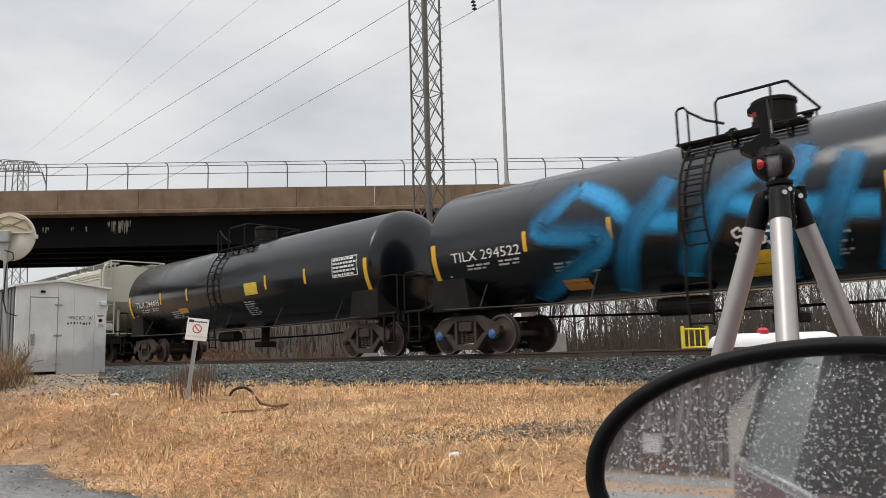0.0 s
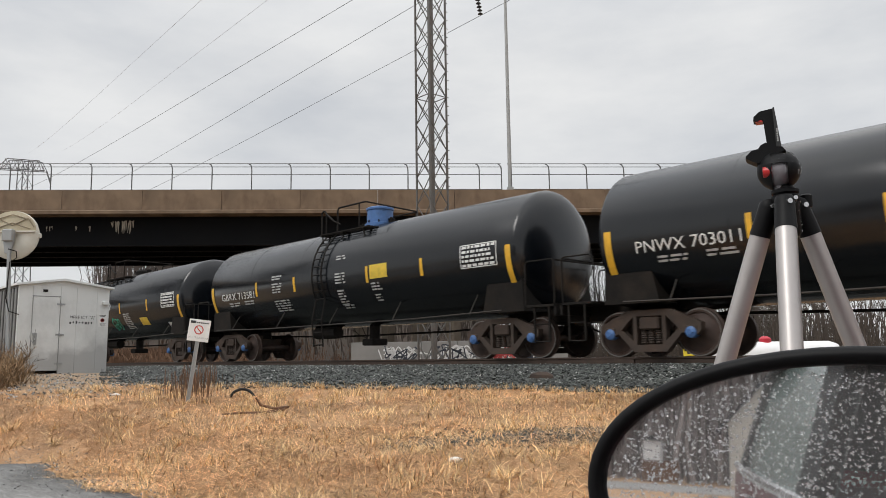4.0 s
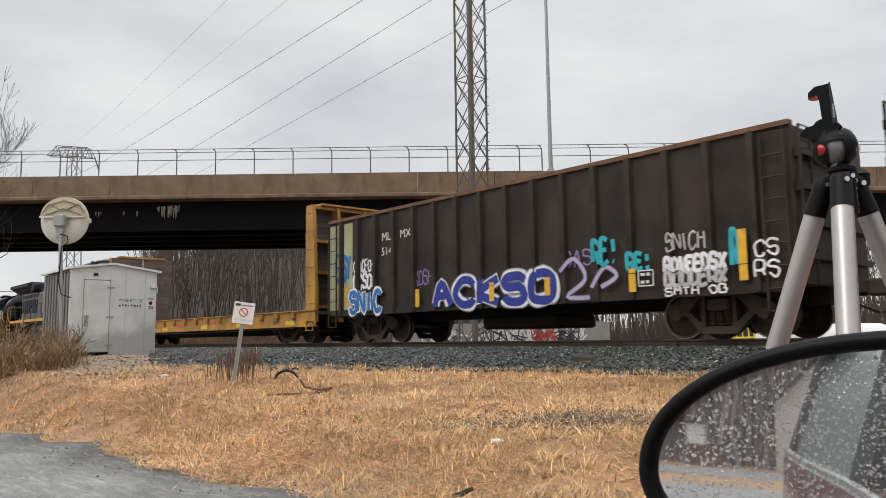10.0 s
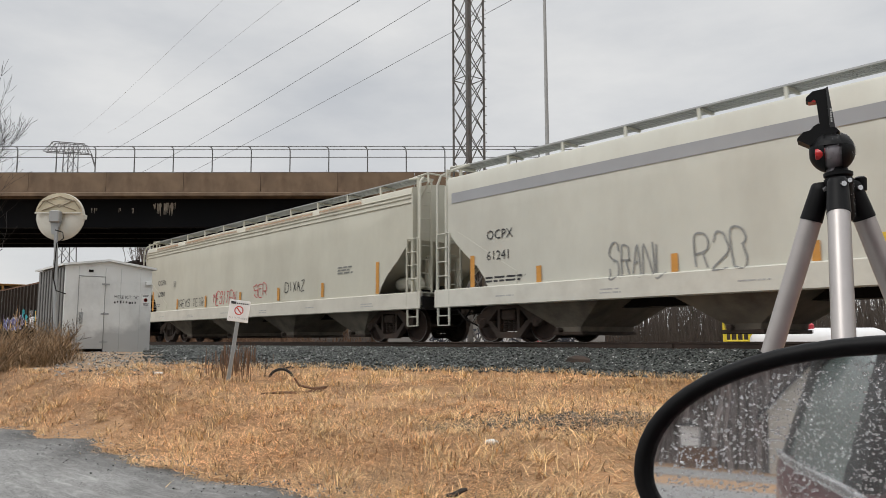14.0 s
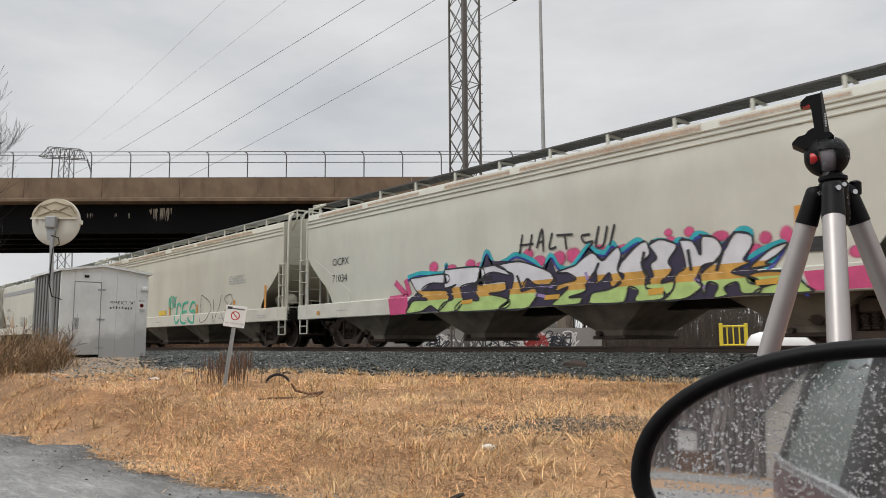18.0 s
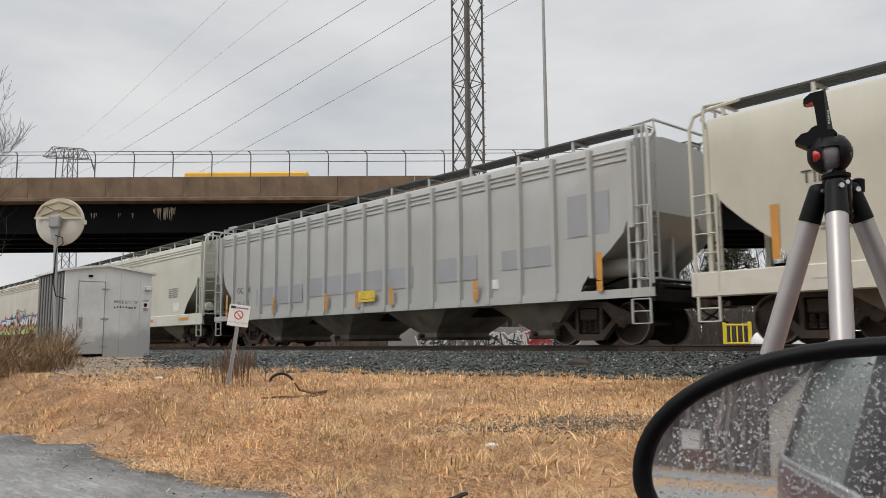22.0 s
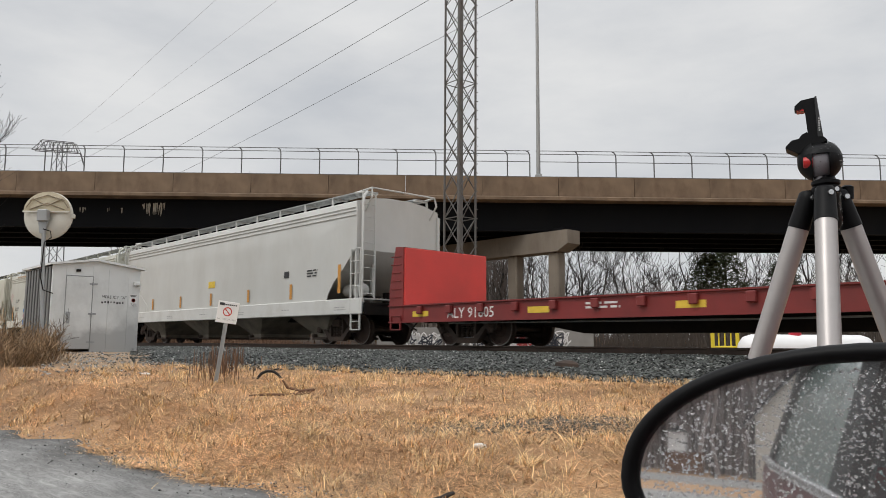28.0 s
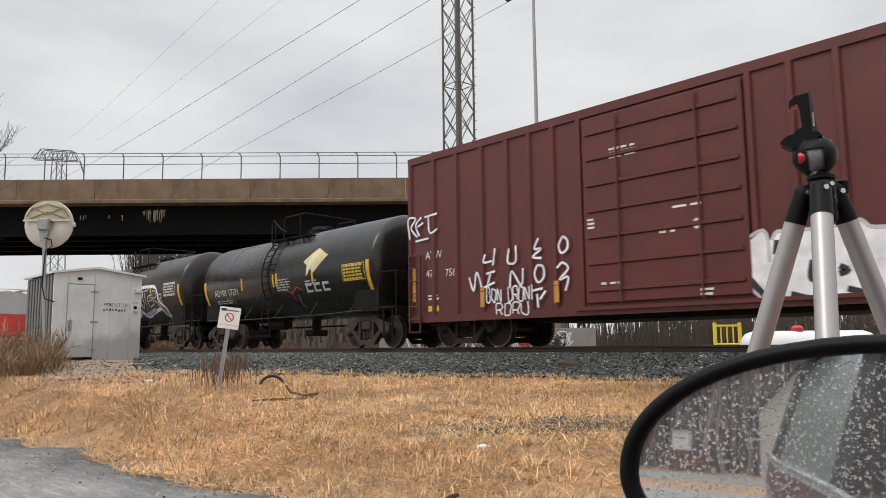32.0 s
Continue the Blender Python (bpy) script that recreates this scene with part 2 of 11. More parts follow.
M["wheel"] = paint("brown_wheel_steel", (0.06, 0.042, 0.036), 0.6, 0.4, 0.3, 5, (0.11, 0.06, 0.04), 0.5, 3.0, 0.1, 30)
M["tread"] = paint("polished_wheel_tread", (0.2, 0.19, 0.18), 0.35, 0.8, 0.1, 5)
M["blue_cap"] = paint("blue_bearing_cap", (0.06, 0.15, 0.36), 0.5, 0, 0.2, 6, GRIME, 0.4, 4)
M["stripe"] = paint("yellow_reflective_tape", (0.75, 0.42, 0.03), 0.45, 0, 0.1, 8, GRIME, 0.25, 5)
M["stripe_old"] = paint("faded_orange_reflective_tape", (0.58, 0.27, 0.05), 0.5, 0, 0.15, 8, GRIME, 0.3, 4)
M["white_mark"] = paint("white_stencil_paint", (0.72, 0.72, 0.7), 0.55, 0, 0.1, 9, GRIME, 0.2, 6)
M["black_mark"] = paint("black_stencil_paint", (0.03, 0.03, 0.032), 0.55, 0, 0.1, 9)
M["faint_mark"] = paint("faded_black_stencil", (0.2, 0.2, 0.19), 0.6, 0, 0.2, 9)
M["faint_red"] = paint("faded_red_stencil", (0.45, 0.22, 0.18), 0.6, 0, 0.2, 9)
M["grey_mark"] = paint("worn_grey_stencil", (0.42, 0.42, 0.41), 0.6, 0, 0.2, 9, GRIME, 0.4, 6)
M["yellow_mark"] = paint("yellow_placard", (0.72, 0.5, 0.05), 0.5, 0, 0.1, 9, GRIME, 0.3, 4)
M["hopper_cream"] = paint("cream_hopper_paint", (0.535, 0.52, 0.435), 0.5, 0, 0.06, 0.8, (0.33, 0.30, 0.24), 0.4, 0.55, 0.03, 12, 0.75)
M["hopper_grey"] = paint("light_grey_hopper_paint", (0.55, 0.55, 0.485), 0.5, 0, 0.06, 0.8, (0.36, 0.33, 0.28), 0.4, 0.55, 0.03, 12, 0.75)
M["hopper_white"] = paint("off_white_hopper_paint", (0.54, 0.54, 0.515), 0.5, 0, 0.06, 0.8, (0.38, 0.36, 0.32), 0.4, 0.55, 0.03, 12, 0.75)
M["hopper_rib"] = paint("dull_grey_hopper_paint", (0.42, 0.425, 0.41), 0.55, 0, 0.07, 0.8, (0.31, 0.30, 0.27), 0.4, 0.55, 0.03, 12, 0.75)
# sill copies of the body paints, lightened to look better lit than the sides
for key, colour in (("hopper_cream", (0.60, 0.575, 0.50)), ("hopper_grey", (0.60, 0.59, 0.525)), ("hopper_white", (0.60, 0.60, 0.575)), ("hopper_rib", (0.45, 0.455, 0.44))):
    M[key + "_sill"] = paint(key + "_lit_sill_paint", colour, 0.42, 0, 0.05, 1.5, (0.36, 0.33, 0.28), 0.35, 1.6, 0.02, 12)
M["hopper_band"] = paint("grey_patch_paint", (0.32, 0.33, 0.345), 0.6, 0, 0.08, 1.0)
M["bay_dirty"] = paint("dusty_hopper_bay", (0.2, 0.175, 0.14), 0.8, 0, 0.3, 1.5, (0.03, 0.025, 0.02), 0.8, 0.9, 0.08, 18)
M["gon_dark"] = paint("sooty_black_gondola_steel", (0.016, 0.0145, 0.0145), 0.5, 0, 0.45, 1.2, (0.07, 0.033, 0.022), 0.6, 0.9, 0.12, 20, 0.4)
M["gon_brown"] = paint("dark_brown_gondola_steel", (0.034, 0.028, 0.024), 0.5, 0, 0.4, 1.2, (0.085, 0.056, 0.04), 0.5, 0.9, 0.1, 20, 0.5)
M["rust"] = paint("rusted_steel", (0.15, 0.075, 0.04), 0.8, 0, 0.4, 4, (0.07, 0.045, 0.033), 0.6, 3, 0.2, 30)
M["ttx_yellow"] = paint("worn_golden_yellow_paint", (0.46, 0.23, 0.04), 0.55, 0, 0.25, 1.5, (0.16, 0.075, 0.03), 0.9, 1.6, 0.06, 20, 0.6)
M["old_wood"] = paint("weathered_grey_brown_plank", (0.12, 0.092, 0.072), 0.85, 0, 0.3, 4, (0.06, 0.047, 0.038), 0.6, 2.5, 0.25, 45, island=0.3)
M["flat_red"] = paint("red_flatcar_paint", (0.20, 0.024, 0.022), 0.5, 0, 0.2, 1.2, (0.10, 0.022, 0.02), 0.6, 0.8, 0.05, 18, 0.6)
M["bright_red"] = paint("bright_red_plywood_paint", (0.62, 0.05, 0.04), 0.45, 0, 0.08, 1.0, (0.42, 0.045, 0.035), 0.4, 0.8)
M["snow"] = paint("thin_snow", (0.82, 0.83, 0.85), 0.8, 0, 0.05, 6, bump=0.3, bump_scale=30)
M["box_maroon"] = paint("maroon_boxcar_paint", (0.108, 0.021, 0.018), 0.38, 0, 0.18, 0.9, (0.062, 0.018, 0.016), 0.6, 0.6, 0.03, 14, 0.7)
M["loco_blue"] = paint("dark_blue_engine_paint", (0.0085, 0.021, 0.039), 0.36, 0, 0.2, 1.0, (0.022, 0.03, 0.037), 0.45, 0.8, 0.03, 14, 0.7)
M["loco_dark"] = paint("sooty_radiator_steel", (0.008, 0.0105, 0.014), 0.6, 0, 0.25, 1.5, (0.03, 0.03, 0.03), 0.35, 1.2)
M["loco_yellow"] = paint("golden_yellow_engine_paint", (0.62, 0.30, 0.02), 0.45, 0, 0.08, 1.2, (0.35, 0.19, 0.05), 0.35, 1.0)
M["fuel_tank"] = paint("dusty_grey_fuel_tank", (0.028, 0.027, 0.025), 0.6, 0, 0.3, 1.2, (0.065, 0.054, 0.042), 0.5, 1.0, 0.05, 18, 0.5)
M["silver"] = paint("pale_silver_roof", (0.55, 0.55, 0.54), 0.45, 0.3, 0.1, 2, GRIME, 0.3, 2)
M["steel_grey"] = paint("galvanised_steel", (0.38, 0.39, 0.39), 0.45, 0.55, 0.12, 3, (0.27, 0.27, 0.26), 0.4, 1.5)
M["glass_dark"] = paint("dark_cab_glass", (0.03, 0.035, 0.035), 0.12, 0, 0.1, 3)
M["glass_pale"] = paint("pale_cab_glass", (0.12, 0.15, 0.15), 0.12, 0, 0.1, 3)

# ---- the lie of the land ----
FX, FY = -0.7564, 0.6541          # the way out from the car towards the bridge
EX, EY = 0.6541, 0.7564           # along the bridge
RAIL_Y = 14.55                    # middle of the track
HALF_GAUGE = 0.7525


def ease(v, rows):
    if v <= rows[0][0]:
        return rows[0][1]
    for (a, p), (b, q) in zip(rows, rows[1:]):
        if v <= b:
            return p + (q - p) * (v - a) / (b - a)
    return rows[-1][1]


SLOPE = [(2, -1.15), (4.5, -1.12), (6, -0.98), (7, -0.88), (9, -0.76), (12, -0.6), (14, -0.49), (17, -0.37), (21, -0.26), (40, -0.26)]


def toe(x):
    """Where the ballast meets the grass."""
    return ease(x, [(-40, 12.5), (-26, 10.2), (-23.3, 9.05), (-20, 7.8), (-17, 6.75), (-15.2, 6.3), (-14, 7.0), (-12.9, 7.6), (-11.3, 8.5), (-10.1, 9.4), (-8.8, 10.6), (-7, 11.1), (0, 11.5), (30, 11.5)])


def road_edge(x):
    return ease(x, [(-60, 1.3), (-14, 2.3), (-11, 2.75), (-9, 3.05), (-6.6, 3.0), (-5.2, 3.25), (-3, 3.2), (30, 3.2)])


def ground_z(x, y):
    d = FX * x + FY * y
    z = ease(d, SLOPE)
    e = road_edge(x)
    if x < -4:                       # the road lies a little lower than the grass beside it
        k = min(1.0, max(0.0, (e + 1.2 - y) / 1.2)) * min(1.0, (-4 - x) / 2)
        z += (-1.12 - z) * k
    if y > 12.6:
        z += (-0.45 - z) * min(1.0, (y - 12.6) / 1.0)
    if y > 16.5:
        z += (-0.75 - z) * min(1.0, (y - 16.5) / 5)
    if y < 0:
        z += (-1.15 - z) * min(1.0, -y / 2)
    n = noise.noise(Vector((x * 0.55, y * 0.55, 3.1))) * 0.05 + noise.noise(Vector((x * 1.9, y * 1.9, 7.7))) * 0.02
    if y < e - 0.3 or y < 0:
        n *= 0.25
    return z + n


M["straw"] = paint("dead_straw_grass", (0.42, 0.245, 0.12), 0.9, 0, 0.4, 2.2, (0.25, 0.145, 0.08), 0.8, 0.9, 0.6, 60)
M["dirt"] = paint("bare_brown_soil", (0.20, 0.135, 0.085), 0.95, 0, 0.3, 1.5, (0.27, 0.20, 0.13), 0.6, 2.0, 0.5, 30)
M["asphalt"] = paint("damp_worn_asphalt", (0.30, 0.296, 0.284), 0.75, 0, 0.3, 1.5, (0.20, 0.196, 0.188), 0.6, 0.8, 0.5, 70)
M["ballast"] = paint("grey_crushed_stone", (0.056, 0.061, 0.055), 0.55, 0, 0.3, 8, (0.014, 0.017, 0.015), 0.7, 3, 0.4, 40, island=0.97)
M["concrete"] = paint("brown_stained_concrete", (0.19, 0.130, 0.083), 0.85, 0, 0.3, 0.5, (0.085, 0.052, 0.032), 0.85, 0.7, 0.15, 6, 0.6)
# pier concrete toned down in its colour to stand for shade below the bridge
M["concrete_pale"] = paint("grey_pier_concrete", (0.20, 0.17, 0.135), 0.85, 0, 0.2, 0.4, (0.10, 0.07, 0.05), 0.7, 0.3, 0.15, 6, 0.7)
# girder base near black: the shade under the deck is put into the colour
M["girder"] = paint("shaded_weathered_girder_steel", (0.0042, 0.0045, 0.0055), 0.85, 0, 0.25, 0.3, (0.010, 0.0095, 0.009), 0.5, 0.25, 0, 1, 0.7)
M["bark"] = paint("grey_brown_bark", (0.085, 0.068, 0.055), 0.9, 0, 0.3, 2)
M["bark_dark"] = paint("wet_dark_bark", (0.04, 0.034, 0.03), 0.9, 0, 0.3, 2)
M["wood_brown"] = paint("winter_wood_brown", (0.10, 0.078, 0.062), 0.95, 0, 0.35, 0.2, (0.06, 0.05, 0.043), 0.7, 0.1)
M["evergreen"] = paint("dull_pine_needles", (0.065, 0.08, 0.038), 0.85, 0, 0.3, 1.0, island=0.35)
M["weed"] = paint("dry_red_brown_weeds", (0.15, 0.085, 0.05), 0.9, 0, 0.3, 2, island=0.4)
M["tie"] = paint("creosoted_timber", (0.05, 0.038, 0.03), 0.9, 0, 0.3, 4, (0.1, 0.08, 0.065), 0.4, 3, 0.3, 40)
M["rail"] = paint("rail_steel_brown_sides", (0.075, 0.05, 0.038), 0.6, 0.3, 0.2, 5, (0.045, 0.035, 0.03), 0.5, 2)
M["rail_top"] = paint("shining_rail_head", (0.5, 0.49, 0.48), 0.25, 0.95, 0.08, 5)

def shade_of(m, low, high, maps, lo=0.3, hi=0.72):
    """Multiplies a surface's colour by fine streaks: straw laid in several directions, or grit."""
    n, l = m.node_tree.nodes, m.node_tree.links
    bs = n["Principled BSDF"]
    old = bs.inputs["Base Color"].links[0].from_socket
    co = n.new("ShaderNodeTexCoord")
    last = None
    for (sx, sy, sz), turn in maps:
        mp = n.new("ShaderNodeMapping")
        mp.inputs["Scale"].default_value = (sx, sy, sz)
        mp.inputs["Rotation"].default_value = (0, 0, turn)
        l.new(co.outputs["Object"], mp.inputs["Vector"])
        nz = n.new("ShaderNodeTexNoise")
        nz.inputs["Scale"].default_value = 1.0
        nz.inputs["Detail"].default_value = 4
        nz.inputs["Distortion"].default_value = 0.8
        l.new(mp.outputs[0], nz.inputs["Vector"])
        if last is None:
            last = nz.outputs["Fac"]
        else:
            mx = n.new("ShaderNodeMath")
            mx.operation = "MAXIMUM"
            l.new(last, mx.inputs[0])
            l.new(nz.outputs["Fac"], mx.inputs[1])
            last = mx.outputs[0]
    mr = n.new("ShaderNodeMapRange")
    mr.inputs["From Min"].default_value, mr.inputs["From Max"].default_value = lo, hi
    mr.inputs["To Min"].default_value, mr.inputs["To Max"].default_value = low, high
    l.new(last, mr.inputs["Value"])
    sc = n.new("ShaderNodeVectorMath")
    sc.operation = "SCALE"
    l.new(old, sc.inputs[0])
    l.new(mr.outputs[0], sc.inputs["Scale"])
    l.new(sc.outputs[0], bs.inputs["Base Color"])


def blend_along(m, direction, noise_scale, noise_gain, start, end, colour):
    """Blends a surface into another colour along a direction, with a ragged border."""
    n, l = m.node_tree.nodes, m.node_tree.links
    bs = n["Principled BSDF"]
    old = bs.inputs["Base Color"].links[0].from_socket
    co = n.new("ShaderNodeTexCoord")
    dot = n.new("ShaderNodeVectorMath")
    dot.operation = "DOT_PRODUCT"
    dot.inputs[1].default_value = direction
    l.new(co.outputs["Object"], dot.inputs[0])
    nz = n.new("ShaderNodeTexNoise")
    nz.inputs["Scale"].default_value = noise_scale
    nz.inputs["Detail"].default_value = 9
    l.new(co.outputs["Object"], nz.inputs["Vector"])
    sc = n.new("ShaderNodeMath")
    sc.operation = "MULTIPLY_ADD"
    sc.inputs[1].default_value = noise_gain
    l.new(nz.outputs["Fac"], sc.inputs[0])
    l.new(dot.outputs["Value"], sc.inputs[2])
    mr = n.new("ShaderNodeMapRange")
    mr.inputs["From Min"].default_value, mr.inputs["From Max"].default_value = start, end
    l.new(sc.outputs[0], mr.inputs["Value"])
    mx = n.new("ShaderNodeMix")
    mx.data_type = "RGBA"
    l.new(mr.outputs[0], mx.inputs["Factor"])
    l.new(old, mx.inputs["A"])
    mx.inputs["B"].default_value = (*colour, 1)
    l.new(mx.outputs["Result"], bs.inputs["Base Color"])


blend_along(M["straw"], (-0.95, 0.3, 0), 0.7, 9.0, 17.5, 21.5, (0.27, 0.19, 0.12))      # bare soil towards the shed
shade_of(M["straw"], 0.55, 1.7, [((18, 110, 30), 0.5), ((16, 120, 30), -0.8), ((20, 100, 30), 1.7)], 0.42, 0.8)
blend_along(M["asphalt"], (-0.095, 1.0, 0), 1.1, 2.2, 3.7, 4.7, (0.10, 0.097, 0.092))   # damp grit along the broken edge
shade_of(M["asphalt"], 0.4, 1.4, [((60, 60, 60), 0.0), ((3, 14, 3), 0.9)], 0.36, 0.78)
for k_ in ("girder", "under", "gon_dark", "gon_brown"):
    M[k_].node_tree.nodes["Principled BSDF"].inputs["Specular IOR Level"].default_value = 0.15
ground = Geo()
xs = [-2600, -1200, -500, -220, -120, -80, -60, -50, -44] + [-40 + 0.5 * i for i in range(29)] + [-25.7 + 0.32 * i for i in range(84)] + [1.5 + i for i in range(12)] + [16, 22, 32, 50, 90, 200, 500, 1200, 2600]
ys = [-2600, -1000, -400, -150, -70, -40, -25, -15, -8, -4, -1] + [0.6 + 0.3 * i for i in range(42)] + [13.4, 14, 15, 16, 17, 18, 20, 22, 25, 30, 40, 60, 90, 150, 400, 1000, 2600]
gv = [(x, y, ground_z(x, y)) for y in ys for x in xs]
nx = len(xs)
ground.add(gv, [(j * nx + i, j * nx + i + 1, (j + 1) * nx + i + 1, (j + 1) * nx + i) for j in range(len(ys) - 1) for i in range(nx - 1)])
tagged(part("ground", ground, M["straw"], smooth=True), "dry straw-coloured winter grass on bare brown soil", "ground", kind="structure")


def wob(x, y, k=1.7):
    return noise.noise(Vector((x * k, y * k, 5.0)))


road = Geo()
rxs = [-60, -50, -42] + [-36 + 0.2 * i for i in range(190)] + [4, 8, 14, 22, 40]
rfs = [0, 0.2, 0.4, 0.55, 0.68, 0.77, 0.84, 0.89, 0.93, 0.96, 0.985, 1.0]
for x in rxs:
    e = road_edge(x) + 0.22 * wob(x, 1.0, 1.3) + 0.09 * wob(x, 2.0, 5.0)
    for fr_ in rfs:
        y = -21 + (e + 21) * fr_
        road.v.append((x, y, ground_z(x, y) + (0.03 if fr_ < 1 else -0.015)))
nr = len(rfs)
road.f = [(i * nr + j, (i + 1) * nr + j, (i + 1) * nr + j + 1, i * nr + j + 1) for i in range(len(rxs) - 1) for j in range(nr - 1)]
tagged(part("road", road, M["asphalt"], smooth=True), "damp patched grey asphalt with a crumbling edge", "road", kind="structure")


def ballast_z(x, y):
    t = toe(x) + 0.35 * wob(x, y, 0.9)
    top = -0.17
    z0 = ground_z(x, y)
    k = min(1.0, max(0.0, (y - t) / max(0.6, 12.9 - t)))
    k = k ** 0.8
    back = 1.0 if y < 16.4 else max(0.0, 1 - (y - 16.4) / 1.8)
    return (z0 + 0.015 + (top - z0) * k) * back + (z0 - 0.1) * (1 - back)


bal = Geo()
bx = [-90, -70, -55, -45] + [-38 + 0.22 * i for i in range(190)] + [5, 8, 14, 22, 40, 70]
by = [6.2 + 0.16 * i for i in range(45)] + [13.6, 14.2, 15, 15.8, 16.4, 17.2, 18.3]
bi = {}
for j, y in enumerate(by):
    for i, x in enumerate(bx):
        bi[i, j] = len(bal.v)
        bal.v.append((x, y, ballast_z(x, y) + 0.018 * noise.noise(Vector((x * 7, y * 7, 2))) * (1 if y < 12.9 else 0.3)))
for j in range(len(by) - 1):
    for i in range(len(bx) - 1):
        if 0.5 * (by[j] + by[j + 1]) > toe(bx[i]) + 0.35 * wob(bx[i], by[j], 0.9):
            bal.f.append((bi[i, j], bi[i + 1, j], bi[i + 1, j + 1], bi[i, j + 1]))
tagged(part("ballast_bed", bal, M["ballast"], smooth=True), "grey crushed-stone ballast under the railway track", "ballast", kind="structure")

# loose stones over the near shoulder, one mesh
rs = random.Random(4)
STONE = [(1, 0, 0.1), (0.2, 0.8, -0.1), (-0.8, 0.4, 0.15), (-0.6, -0.7, 0), (0.4, -0.8, 0.1), (0.1, 0.1, 0.8), (-0.1, 0, -0.7)]
STONE_F = [(0, 1, 5), (1, 2, 5), (2, 3, 5), (3, 4, 5), (4, 0, 5), (1, 0, 6), (2, 1, 6), (3, 2, 6), (4, 3, 6), (0, 4, 6)]


def scatter_stones(g, n, pick, size):
    made = 0
    while made < n:
        x, y, z = pick()
        if z is None:
            continue
        made += 1
        s = rs.uniform(*size)
        a = rs.random() * math.tau
        t = rs.uniform(-0.6, 0.6)
        m = Matrix.Translation((x, y, z)) @ Euler((t, rs.uniform(-0.6, 0.6), a)).to_matrix().to_4x4() @ Matrix.Diagonal((s * rs.uniform(0.8, 1.3), s * rs.uniform(0.6, 1), s * rs.uniform(0.5, 0.9), 1))
        g.add([m @ Vector(p) for p in STONE], STONE_F)


def pick_ballast():
    x = -33 + 33 * rs.random() ** 0.75
    y = rs.uniform(toe(x) - 0.4, 13.25)
    if y < toe(x) + 0.3 * rs.random():
        if rs.random() < 0.75:
            return 0, 0, None
    return x, y, ballast_z(x, y) + 0.012


stones = Geo()
scatter_stones(stones, 42000, pick_ballast, (0.018, 0.05))
tagged(part("ballast_stones", stones, M["ballast"]), "loose angular grey ballast stones", "stones", kind="stuff")

# ---- the track: sleepers and two rails ----
RAIL = [(-0.036, 0), (0.036, 0), (0.037, -0.03), (0.012, -0.045), (0.009, -0.145), (0.035, -0.158), (0.076, -0.168), (0.076, -0.178), (-0.076, -0.178), (-0.076, -0.168), (-0.035, -0.158), (-0.009, -0.145), (-0.012, -0.045), (-0.037, -0.03)]
track = tagged(new("railway_track"), "single railway track of brown steel rails on timber sleepers", "track", kind="structure")
for side in (-1, 1):
    g = Geo()
    y = RAIL_Y + side * HALF_GAUGE
    g.prism([(y + a, b - 0.001) for a, b in RAIL], -260, 120, "x")
    r = part("rail", g, M["rail"], track, "brown steel rail with a shining head")
    part("rail_head", Geo().box(-260, 120, y - 0.03, y + 0.03, -0.0035, 0.0), M["rail_top"], r)
tie_mesh = kept("tie", lambda: Geo().bbox(-0.115, 0.115, -1.3, 1.3, -0.11, 0.0, 0.012))
for i in range(150):
    x = -62 + 0.5 * i
    part("sleeper", tie_mesh, M["tie"], track, at=pose(x + rs.uniform(-0.02, 0.02), RAIL_Y + rs.uniform(-0.03, 0.03), -0.178, 0, 0, rs.uniform(-0.6, 0.6)))
joint = Geo()
joint.box(-9.9, -8.6, RAIL_Y - HALF_GAUGE - 0.06, RAIL_Y - HALF_GAUGE - 0.02, -0.13, -0.04)
part("joint_bar", joint, M["rail"], track)
plate_mesh = kept("tie_plate", lambda: Geo().box(-0.09, 0.09, -0.19, 0.19, -0.006, 0.008).cyl((0.05, -0.1, 0), (0.05, -0.1, 0.05), 0.016, 6).cyl((-0.05, -0.1, 0), (-0.05, -0.1, 0.05), 0.016, 6))
for i in range(70):
    part("tie_plate", plate_mesh, M["rust"], track, at=pose(-30 + 0.5 * i, RAIL_Y - HALF_GAUGE, -0.182 + 0.004))

# ---- the road bridge ----
BR = Matrix(((EX, FX, 0, 60 * FX), (EY, FY, 0, 60 * FY), (0, 0, 1, 0), (0, 0, 0, 1)))   # x along it, y away, z up
bridge = thing("road_bridge", "long road overpass with brown concrete parapet and dark steel girders", "bridge", at=BR)
for i in range(-16, 20):
    part("parapet_panel", kept("parapet_panel", lambda: Geo().box(0.015, 6.085, 0, 0.45, 11.72, 13.28)), M["concrete"], bridge, at=pose(-1.55 + i * 6.1, 0, 0))
g = Geo()
g.prism([(-0.25, 11.38), (-0.25, 11.6), (0.0, 11.716), (14.6, 11.716), (14.85, 11.6), (14.85, 11.38), (14.0, 11.3), (0.4, 11.3)], -110, 120, "x")
part("deck", g, M["concrete"], bridge, "overhanging deck edge of pale concrete")
part("far_parapet", Geo().box(-110, 120, 14.2, 14.6, 11.72, 13.1), M["concrete"], bridge)
